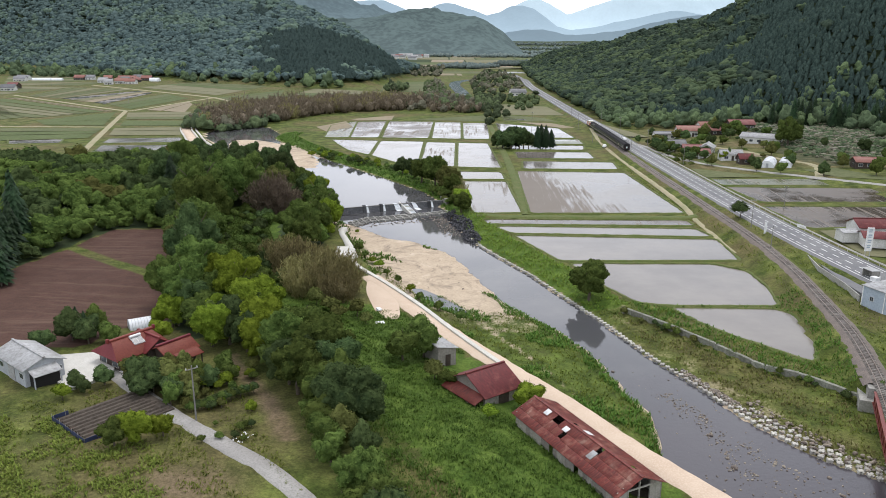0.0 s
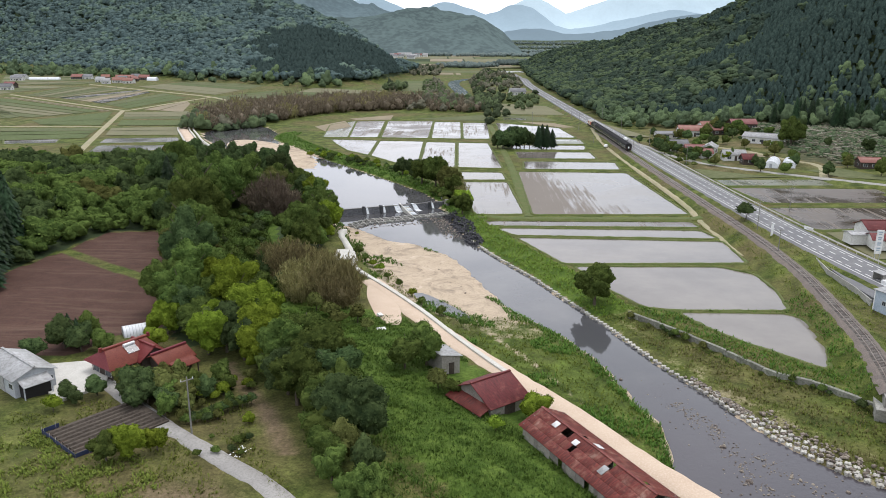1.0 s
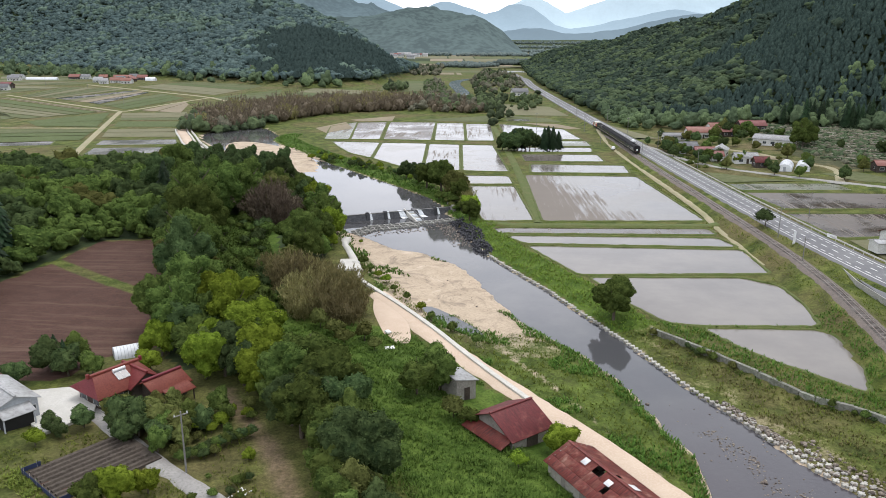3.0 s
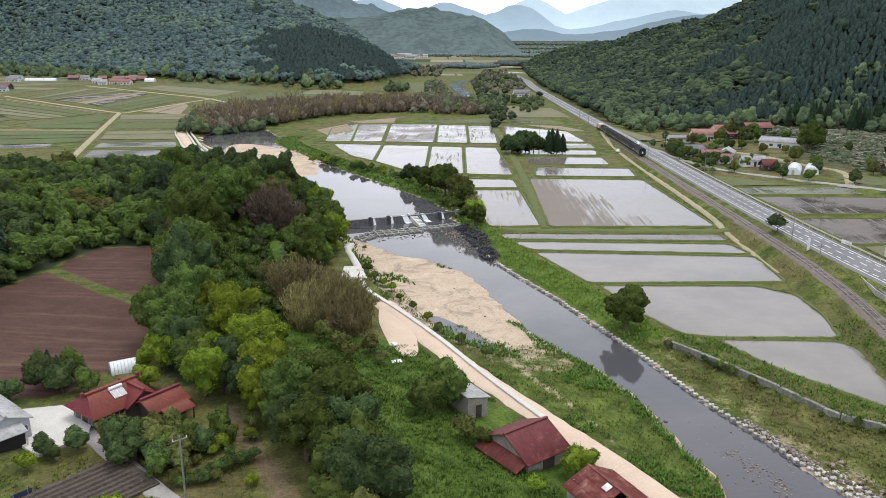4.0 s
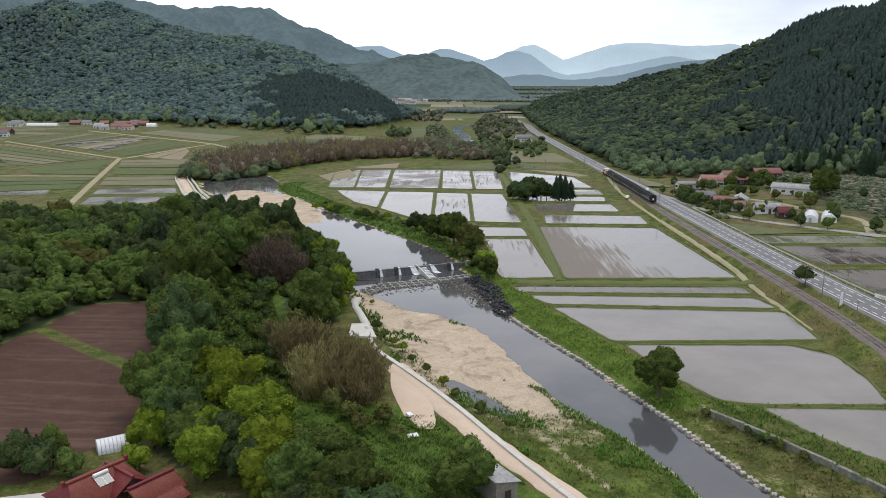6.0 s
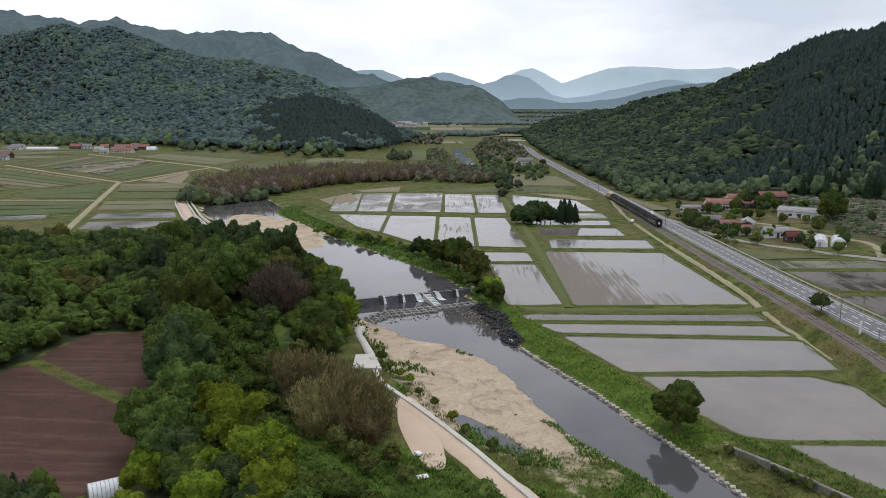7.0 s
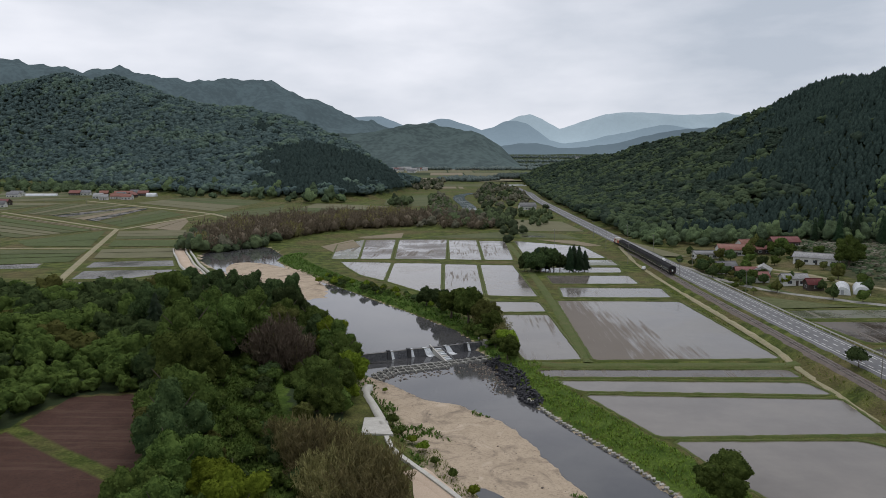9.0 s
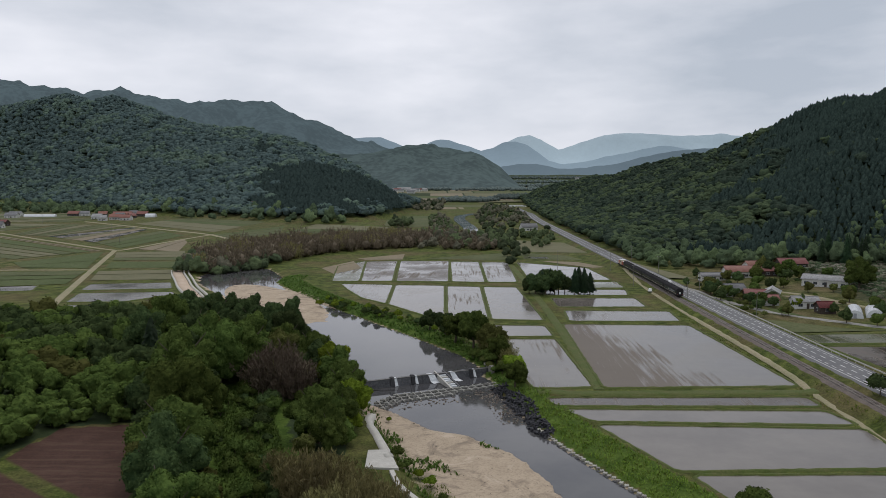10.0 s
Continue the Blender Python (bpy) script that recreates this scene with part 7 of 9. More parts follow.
# white storage tunnel behind the house
def tunnel(name, label, x, y, ang, length, radius, z=None, group=""):
    root = thing(name, label, "greenhouse", pose(x, y, land_z(x, y) if z is None else z, 0, 0, ang), group)
    n = 12
    a = np.linspace(0, math.pi, n + 1)
    v = np.concatenate([np.stack([np.full(n + 1, xx), np.cos(a) * radius, np.sin(a) * radius * 1.05], -1) for xx in np.linspace(0, length, 9)])
    k = n + 1
    f = np.array([(j * k + i, j * k + i + 1, (j + 1) * k + i + 1, (j + 1) * k + i) for j in range(8) for i in range(n)])
    part("cover", mesh_np("cover", v, f, M_VINYL, True), None, root)
    for xx in (0.0, length):
        bm = bmesh.new()
        bm.faces.new([bm.verts.new((xx, math.cos(q) * radius, math.sin(q) * radius * 1.05)) for q in a])
        end = part("end_wall", bm, M_VINYL, root)
        part("door", box(xx - 0.05 if xx == 0 else xx, -0.5, 0, xx if xx == 0 else xx + 0.05, 0.5, min(1.8, radius * 0.85)), M_WALL_GREY, end)
    for j in range(9):
        bm = bmesh.new()
        for i in range(n):
            add_tube(bm, (length * j / 8, math.cos(a[i]) * (radius + 0.02), math.sin(a[i]) * (radius * 1.05 + 0.02)), (length * j / 8, math.cos(a[i + 1]) * (radius + 0.02), math.sin(a[i + 1]) * (radius * 1.05 + 0.02)), 0.03, 0.03, 4)
        part("hoop", bm, M_SILVER, root)
    return root


tunnel("storage_tunnel", "small white arched storage tunnel behind the house", -52.2, 114.6, 30, 3.8, 1.5)

# yard, drive and vegetable bed
tagged(part("yard", prism([(-58.5, 102.6), (-52.4, 104), (-47.6, 98.4), (-47.0, 96.2), (-50.5, 91.6), (-53.4, 93.6)], 3.0, max(land_z(x, y) for x in (-57, -54, -51, -49) for y in (93, 97, 101, 103)) + 0.1), M_CONCRETE_PALE), "pale concrete yard between house and barn", "yard", kind="structure")
dl = resample(chaikin([(-48.5, 98), (-46.0, 96.2), (-38.5, 88.7), (-33, 83.6), (-26.8, 78.8), (-20.2, 73.6), (-14.6, 67.4), (-9.5, 60), (-6, 50)], False, 2), 1.5)
dz = np.array([soft_z(*q) for q in dl])
dz = np.convolve(np.pad(dz, 4, "edge"), np.ones(9) / 9, "valid") + 0.14
v, f = ribbon(dl, [(-1.35, -0.4), (-1.1, 0.0), (0, 0.03), (1.1, 0.0), (1.35, -0.4)], dz, False, 0.04)
thing("driveway", "grey concrete farm drive with worn edges", "driveway", kind="structure", data=mesh_np("driveway", v, f, M_ASPHALT_PALE, True))
bed = thing("vegetable_bed", "vegetable bed of dark ridged soil behind a blue net", "garden bed", pose(-42.2, 77.6, land_z(-43, 85) + 0.12, 0, 0, 50))
part("soil", box(0, 0, -0.4, 11.5, 8.6, 0.1), M_SOIL_BED, bed)
for i in range(9):
    bm = bmesh.new()
    vs = add_box(bm, 0.5, 0.35 + i * 0.9, 0.1, 11.0 - 0.4 * (i % 3), 0.9 + i * 0.9, 0.32)
    for v_ in vs:
        if v_.co.z > 0.2:
            v_.co.y = 0.62 + i * 0.9 + (v_.co.y - 0.62 - i * 0.9) * 0.5
    part("soil_ridge", bm, M_SOIL_BED, bed)
for a, b in (((0, 0), (0, 8.6)), ((0, 0), (6.0, 0)), ((0, 8.6), (2.0, 8.6))):
    ln = math.hypot(b[0] - a[0], b[1] - a[1])
    part("net", box(0, -0.02, 0, ln, 0.02, 0.65), M_BLUE_NET, bed, m=pose(a[0], a[1], 0, 0, 0, math.degrees(math.atan2(b[1] - a[1], b[0] - a[0]))))
    for i in range(int(ln / 1.6) + 1):
        t_ = min(i * 1.6 / ln, 1)
        part("stake", tube((a[0] + (b[0] - a[0]) * t_, a[1] + (b[1] - a[1]) * t_, -0.2), (a[0] + (b[0] - a[0]) * t_, a[1] + (b[1] - a[1]) * t_, 0.95), 0.03), M_WOOD_GREY, bed)

# ---- long rusty shed ----
def long_shed():
    ax, ay, bx, by = 12.0, 89.2, 21.0, 71.0
    ang = math.degrees(math.atan2(by - ay, bx - ax))
    L, W, E, R = math.hypot(bx - ax, by - ay), 6.2, 2.1, 3.5
    z = land_z(15, 82)
    root = thing("long_shed", "long derelict shed with a rusty red corrugated roof", "shed", pose(ax, ay, z, 0, 0, ang))
    n = 24
    for side in (0, 1):
        yy = -W / 2 if side == 0 else W / 2
        for i in range(n):
            x0 = L * i / n
            missing = (side == 0 and i in (9, 15)) or (side == 1 and i in (3, 12, 18))
            if not missing:
                part("wall_board", box(x0 + 0.01, yy - 0.04, -0.4, x0 + L / n - 0.01, yy + 0.04, E - 0.02 * (i % 3)), M_WOOD_GREY, root)
    for xx in (0.0, L):
        for i in range(8):
            y0 = -W / 2 + W * i / 8
            top = E + (R - E) * (1 - abs(y0 + W / 16) / (W / 2))
            if not (xx > 0 and 2 <= i <= 5):
                part("wall_board", box(xx - 0.04, y0 + 0.01, -0.4, xx + 0.04, y0 + W / 8 - 0.01, top), M_WOOD_GREY, root)
    for yy in (-W / 2, -W / 4, 0, W / 4, W / 2):
        top = E + (R - E) * (1 - abs(yy) / (W / 2))
        part("frame_post", box(L - 0.1, yy - 0.06, -0.3, L + 0.08, yy + 0.06, top), M_WOOD_GREY, root)
    part("tie_beam", box(L - 0.06, -W / 2, E - 0.1, L + 0.1, W / 2, E + 0.05), M_WOOD_GREY, root)
    part("floor", box(0.1, -W / 2 + 0.1, -0.3, L - 0.1, W / 2 - 0.1, 0.03), M_SOIL_BED, root)
    for i in range(7):
        xx = L * (i + 0.5) / 7
        part("rafter", box(xx - 0.06, -W / 2, E - 0.15, xx + 0.06, W / 2, E), M_WOOD_DARK, root)
    over, cols = 0.45, 30
    run = W / 2 + over
    rise = (R - E) * run / (W / 2)
    w = (L + 1.0) / cols
    sheet = slope_mesh("sheet", w + 0.04, run * 0.37, rise * 0.37, M_RUST, 0.17, 0.035, 0.02)
    faded = slope_mesh("sheet", w + 0.04, run * 0.37, rise * 0.37, M_RUST_FADED, 0.17, 0.035, 0.02)
    r_ = random.Random(3)
    for side in (0, 1):
        for i in range(cols):
            for row in range(3):
                if (side, i, row) in ((0, 8, 2), (0, 9, 2), (0, 12, 1), (1, 3, 2), (1, 18, 2), (0, 20, 2)):
                    continue
                base = pose(-0.5 + i * w, -run, R - rise + 0.06) if side == 0 else pose(L + 0.5 - i * w, run, R - rise + 0.06, 0, 0, 180)
                part("sheet", faded if r_.random() < 0.13 else sheet, None, root, m=base @ pose(0, run * 0.32 * row, rise * 0.32 * row + 0.025 * row + r_.uniform(0, 0.015), r_.uniform(-0.5, 0.5), 0, 0))
    part("skylight", slope_mesh("skylight", 0.9, 0.7, 0.7 * rise / run, M_WHITE, 0.2, 0.02, 0.02), None, root, "white skylight sheet", m=pose(7.6, -1.35, R - 0.42))
    part("skylight", slope_mesh("skylight", 1.2, 0.9, 0.9 * rise / run, M_WHITE, 0.2, 0.02, 0.02), None, root, "white skylight sheet", m=pose(10.6, 1.35, R - 0.42, 0, 0, 180))
    part("skylight", slope_mesh("skylight", 0.9, 1.1, 1.1 * rise / run, M_SHEET_GREY, 0.2, 0.02, 0.02), None, root, "grey patched sheet", m=pose(13.4, -2.1, R - 0.74))
    part("skylight", slope_mesh("skylight", 0.9, 0.8, 0.8 * rise / run, M_WHITE, 0.2, 0.02, 0.02), None, root, "white skylight sheet", m=pose(3.2, -1.1, R - 0.3))
    part("ridge_cap", box(-0.5, -0.2, R + 0.1, L + 0.5, 0.2, R + 0.2, bevel=0.04), M_RUST, root)
    return root


long_shed()

# ---- mid shed: ridge across the levee, lean-to on its gable ----
mid = gabled("tin_roofed_shed", "derelict shed with a dark red tin roof beside the levee", 3.2, 95.8, 36, 6.2, 7.8, 1.9, 3.8, M_WOOD_GREY, M_MAROON, 0.5, 0.35, land_z(6, 98), "shed", False, False, depth=0.04)
for i in range(10):
    part("gable_board", box(-0.06, -3.4 + i * 0.7, -0.2, -0.01, -2.75 + i * 0.7, 1.7), M_WOOD_GREY if i % 3 else M_RUST_FADED, mid)
part("lean_to_roof", slope_mesh("roof", 7.8, 1.9, 0.75, M_RUST, 0.25, 0.04), None, mid, "rusty lean-to roof", m=pose(-1.9, 3.9, 1.05, 0, 0, -90))
part("lean_to_wall", box(-1.55, -3.6, -0.4, -1.45, 3.6, 1.1), M_WOOD_GREY, mid)
part("door", box(2.4, -4.0, -0.2, 4.2, -3.9, 1.7), M_WOOD_DARK, mid)

# ---- concrete hut ----
hut = thing("pump_hut", "small grey boarded hut with a sloping sheet roof", "hut", pose(1.7, 107.6, land_z(0, 109), 0, 0, 121))
bm = bmesh.new()
for v_ in add_box(bm, 0, 0, -0.4, 4.4, 3.2, 3.5):
    if v_.co.z > 1 and v_.co.y < 1:
        v_.co.z = 2.75
part("wall", bm, M_WOOD_GREY, hut)
part("roof", slope_mesh("roof", 5.0, 3.9, 0.9, M_SHEET_GREY, 0.3, 0.04), None, hut, m=pose(-0.3, -0.35, 2.74))
part("door", box(-0.06, 1.0, -0.1, 0.0, 1.9, 1.9), M_WOOD_DARK, hut)
window(hut, 2.2, 0, 1.2, 1.0, 0.8, 0)
tagged(part("white_board", box(-0.8, -0.45, 0, 0.8, 0.45, 0.12, pose(-11.6, 124.5, land_z(-11.6, 124.5) + 0.1, 8, 0, 20)), M_WHITE), "white board lying in the grass", "board")
tagged(part("white_board", box(-0.5, -0.4, 0, 0.5, 0.4, 0.3, pose(-12.4, 131.5, land_z(-12.4, 131.5) + 0.3, 18, 10, 50)), M_WHITE), "crumpled white sheet among the shrubs", "sheet")

# ---- village ----
VILLAGE = [
    ("red", 125, 398, -3, 15, 7.5, 3.2, 5.4), ("brown", 143, 398, 2, 6.5, 6, 2.6, 4.0), ("red", 142, 414, 12, 7, 6, 3, 5), ("brown", 160, 418, 3, 14, 7, 3, 5.2), ("grey", 112, 394, 0, 11, 5.5, 2.6, 3.6),
    ("grey", 107, 352, 5, 8, 6, 3, 4.8), ("brown", 110, 339, -10, 8, 5.5, 2.8, 4.4), ("red", 113, 328, -5, 5, 5, 2.4, 3.9), ("pale", 119, 335, 62, 9, 6, 3.2, 4.8), ("pale", 120, 320, -6, 9, 5.5, 2.8, 4.2), ("maroon", 124, 309, -4, 5.5, 5, 2.4, 4.0),
    ("barn", 149, 369, -38, 18, 8, 3.0, 4.6), ("brown", 163, 292, -8, 10, 6, 2.6, 4.0),
]
TOPS = {"red": (M_TILE_BROWN, M_WALL_WHITE, "house with a faded red tile roof"), "brown": (M_TILE_BROWN, M_WOOD_DARK, "house with a brown-red tile roof and dark walls"), "grey": (M_TILE_GREY, M_WALL_WHITE, "house with a grey tile roof"),
        "pale": (M_SHEET_GREY, M_WALL_WHITE, "house with a pale metal roof"), "maroon": (M_MAROON, M_WOOD_DARK, "small barn with a maroon roof"), "barn": (M_SHEET_GREY, M_WALL_WHITE, "long barn with a pale weathered roof")}
for tone, x, y, ang, ln, wd_, ev, rg in VILLAGE:
    top, wall_, words = TOPS[tone]
    gabled("village_house" if tone != "barn" else "village_barn", "village " + words, x, y, ang, ln, wd_, ev, rg, wall_, top, 0.5, 0.5, group="village houses")
for x, y in ((131, 297), (137.5, 296)):
    tunnel("greenhouse", "white plastic tunnel greenhouse in a green plot", x, y, 62, 15, 2.7, group="greenhouses")
# houses at the foot of the far hill
HAMLET = [("red", -418, 978, 4, 22), ("pale", -420, 926, -8, 11), ("pale", -399, 893, 12, 9), ("red", -395, 914, 6, 13), ("red", -378, 905, -6, 12), ("grey", -411, 1010, 10, 14), ("brown", -391, 985, 0, 13),
          ("grey", -469, 995, 8, 12), ("brown", -482, 994, -4, 14), ("brown", -440, 985, 12, 10), ("grey", -402, 948, -12, 11), ("brown", -384, 940, 70, 9), ("red", -240, 961, 3, 18), ("grey", -538, 952, 4, 14), ("grey", -552, 985, -6, 16),
          ("grey", -450, 771, 8, 13), ("brown", -463, 806, -10, 12), ("grey", -470, 775, 20, 12)]
for tone, x, y, ang, ln in HAMLET:
    top, wall_, words = TOPS[tone]
    gabled("far_house", "far " + words, x, y, ang, ln, 7 + ln * 0.1, 3.4, 6.4, wall_, top, 0.6, 0.9, group="far hamlet")
tunnel("long_greenhouse", "long white tunnel greenhouse by far fields", -528, 975, 3, 38, 3.0)
tunnel("long_greenhouse", "long white tunnel greenhouse by far fields", -374, 968, 0, 12, 4.2)
r_ = random.Random(9)
for i in range(34):
    u = r_.random()
    if i < 20:
        x, y = -175 + 115 * u + r_.uniform(-20, 20), 1900 + r_.uniform(0, 300)
    else:
        x, y = 560 + 160 * u, 2900 + r_.uniform(0, 240)
    top, wall_, words = TOPS[r_.choice(("grey", "pale", "grey", "pale", "red"))]
    gabled("far_house", "far " + words + " in a distant town", x, y, r_.uniform(-20, 20), r_.uniform(12, 20), 9, 5, 8.5, wall_, top, 0.6, 2.0, group="distant town", windows=False, door=False)
gabled("roadside_house", "dark-roofed house beside the far road", 66, 735, 10, 15, 9, 3.5, 6.5, M_WALL_WHITE, M_TILE_GREY, 0.6, 0.6)

# ---- roadside shop, sheds and sign ----
shop = gabled("roadside_shop", "white roadside building with a maroon roof", 106, 186, -2, 15, 7, 3.2, 4.7, M_WALL_WHITE, M_MAROON, 0.5, 0.4, 2.6, "shop", True, False)
part("annex", gable_shell(9, 6, 2.2, 3.2), M_WALL_WHITE, shop, m=pose(-1.5, -7.2, 0, 0, 0, -12))
for s in (1, -1):
    part("annex_roof", slope_mesh("roof", 9.8, 3.4, 1.13, M_MAROON, 0.4, 0.04), None, shop, m=pose(-1.5, -7.2, 0, 0, 0, -12) @ (pose(-0.4, -3.4, 2.17) if s == 1 else pose(9.4, 3.4, 2.17, 0, 0, 180)))
gabled("small_shed", "small shed with a pale flat-pitched roof", 101, 183, 0, 4, 4, 2.2, 2.6, M_WALL_WHITE, M_SHEET_GREY, 0.3, 0.4, 2.5, "shed", False, False)
gabled("blue_shed", "pale blue shed beside the shop", 108, 169, 0, 9, 6, 2.4, 3.8, M_WALL_BLUE, M_SHEET_GREY, 0.3, 0.4, 2.6, "shed", True, False)
store = thing("storehouse", "pale blue-grey storehouse with a low grey roof", "storehouse", pose(80.8, 135.6, 1.6, 0, 0, -72))
part("wall", box(0, 0, -0.5, 15, 12, 4.2), M_WALL_BLUE, store)
part("roof", slope_mesh("roof", 15.6, 12.6, 0.8, M_SHEET_GREY, 0.5, 0.05), None, store, m=pose(-0.3, -0.3, 4.25))
for xx in (0.0, 4.9, 9.9, 14.9):
    part("pilaster", box(xx - 0.03, -0.09, -0.3, xx + 0.15, 0.0, 4.2), M_WHITE, store)
for xx in (2.2, 7.4):
    window(store, xx, 0, 1.6, 0.9, 0.9, 0)
sign = thing("roadside_sign", "tall white sign board on a post by the road", "sign", pose(98.6, 165.8, 2.6, 0, 0, -8))
for xx in (-0.5, 0.5):
    part("post", tube((xx, 0, -0.3), (xx, 0, 2.6), 0.08), M_SILVER, sign)
board = part("board", box(-0.75, -0.12, 1.6, 0.75, 0.12, 7.2, bevel=0.03), M_WHITE, sign)
for i in range(4):
    z0 = 6.1 - i * 1.25
    for x0, x1, zz, hh in ((-0.42, 0.42, 0.42, 0.34), (-0.42, 0.3, 0.0, 0.26)):
        part("bar", box(x0, -0.14, z0 + zz, x1, -0.121, z0 + zz + hh), M_WALL_BLUE, board)
hutb = thing("bus_shelter", "small open shelter with a pale roof in the lay-by", "shelter", pose(90.2, 149.5, 2.55, 0, 0, -80))
part("roof", box(-1.6, -1.1, 2.1, 1.6, 1.1, 2.25, bevel=0.04), M_SHEET_GREY, hutb)
part("back_wall", box(-1.5, 0.85, 0, 1.5, 0.95, 2.1), M_CONCRETE, hutb)
for xx in (-1.45, 1.35):
    part("side_wall", box(xx, -0.8, 0, xx + 0.1, 0.85, 2.1), M_CONCRETE, hutb)
tagged(part("white_box", box(-0.8, -0.6, 0, 0.8, 0.6, 1.4, pose(89.6, 146.6, 2.55, 0, 0, -80), bevel=0.05), M_WHITE), "white cabinet in the lay-by", "cabinet")
wl_ = thing("lay_by_wall", "low concrete wall along the lay-by", "wall", kind="structure")
lw = [(86.4, 172), (83.6, 158), (83.0, 146), (81.8, 138)]
for a, b in zip(lw, lw[1:]):
    ln = math.hypot(b[0] - a[0], b[1] - a[1])
    part("wall_panel", box(0, -0.12, 0.5, ln, 0.12, 2.85, bevel=0.02), M_CONCRETE, wl_, m=pose(a[0], a[1], 0, 0, 0, math.degrees(math.atan2(b[1] - a[1], b[0] - a[0]))))

# ---- utility poles ----
def pole(x, y, h, z=None, ang=0, arms=2, group="utility poles"):
    root = thing("utility_pole", "slim concrete utility pole with crossarms", "utility pole", pose(x, y, land_z(x, y) if z is None else z, 0, 0, ang), group)
    part("mast", tube((0, 0, -0.5), (0, 0, h), 0.12, 0.08, 8), M_POLE, root)
    for i in range(arms):
        arm = part("crossarm", box(-0.8, -0.05, h - 0.5 - i * 0.7, 0.8, 0.05, h - 0.4 - i * 0.7), M_POLE, root)
        for xx in (-0.7, 0.0, 0.7):
            part("insulator", tube((xx, 0, h - 0.4 - i * 0.7), (xx, 0, h - 0.2 - i * 0.7), 0.05), M_WHITE, arm)
    if arms > 1:
        part("transformer", tube((0.28, 0, h - 2.3), (0.28, 0, h - 1.6), 0.2, 0.2, 8), M_POLE, root)


pole(-31.2, 83.8, 7.5, ang=40, arms=1)
for x, y, h in ((83.4, 195, 8), (79.5, 173.5, 6), (103, 219, 8), (77.5, 384, 10), (80, 440, 10), (84, 330, 9), (86, 500, 10), (98, 300, 9), (99.5, 360, 9), (55, 460, 9), (100, 420, 9), (102, 480, 9), (-255, 610, 9), (-300, 700, 9), (-440, 850, 10), (-380, 820, 10)):
    pole(x, y, h, arms=1)
# white edge markers and a sign along the road
tagged(part("road_sign", box(-0.3, -0.04, 0, 0.3, 0.04, 3.2, pose(84.2, 188, 2.6)), M_WHITE), "tall white route marker beside the road", "sign")
tagged(part("notice_board", box(-1.6, -0.05, 0.5, 1.6, 0.05, 1.4, pose(95.6, 192, 2.7, 0, 0, -75)), M_WHITE), "low white notice board by the road", "sign")

# ---- railway bridge ----
bridge = thing("railway_bridge", "red steel plate-girder railway bridge", "bridge", kind="structure")
pa, pb = Vector((62.6, 96.2, 0)), Vector((46, 60, 0))
ang = math.degrees(math.atan2(pb.y - pa.y, pb.x - pa.x))
for yy in (-1.25, 1.05):
    g = part("girder", box(0, yy, 0.75, 40, yy + 0.2, 2.5), M_RED_STEEL, bridge, m=pose(pa.x, pa.y, 0, 0, 0, ang))
    for zz in (0.75, 2.42):
        part("flange", box(0, yy - 0.15, zz, 40, yy + 0.35, zz + 0.09), M_RED_STEEL, g)
    for i in range(20):
        part("stiffener", box(1 + i * 2, yy - 0.12, 0.84, 1.1 + i * 2, yy + 0.32, 2.42), M_RED_STEEL, g)
part("abutment", prism([(60.0, 97.6), (65.2, 95.4), (67.2, 99.8), (62.0, 102)], -2.4, 0.75), M_CONCRETE, bridge)
part("abutment_wall", prism([(61.4, 98.2), (65.2, 96.6), (66.2, 99), (62.4, 100.6)], 0.7, 2.3), M_CONCRETE, bridge)

# ---- train ----
def rail_pose(s):
    """A pose on the rails, s metres along them from the south end."""
    p = rail_line
    d = np.concatenate(([0], np.cumsum(np.hypot(*np.diff(p, axis=0).T))))
    x, y = np.interp(s, d, p[:, 0]), np.interp(s, d, p[:, 1])
    x2, y2 = np.interp(s + 2, d, p[:, 0]), np.interp(s + 2, d, p[:, 1])
    return pose(x, y, 2.78, 0, 0, math.degrees(math.atan2(y2 - y, x2 - x)))


def bogie(parent, x):
    b = part("bogie", box(x - 1.4, -0.95, 0.3, x + 1.4, 0.95, 0.75, bevel=0.05), M_DARK, parent)
    for dx in (-1.0, 1.0):
        for yy in (-0.6, 0.5):
            part("wheel", tube((x + dx, yy, 0.43), (x + dx, yy + 0.1, 0.43), 0.43, 0.43, 12), M_RAIL, b)


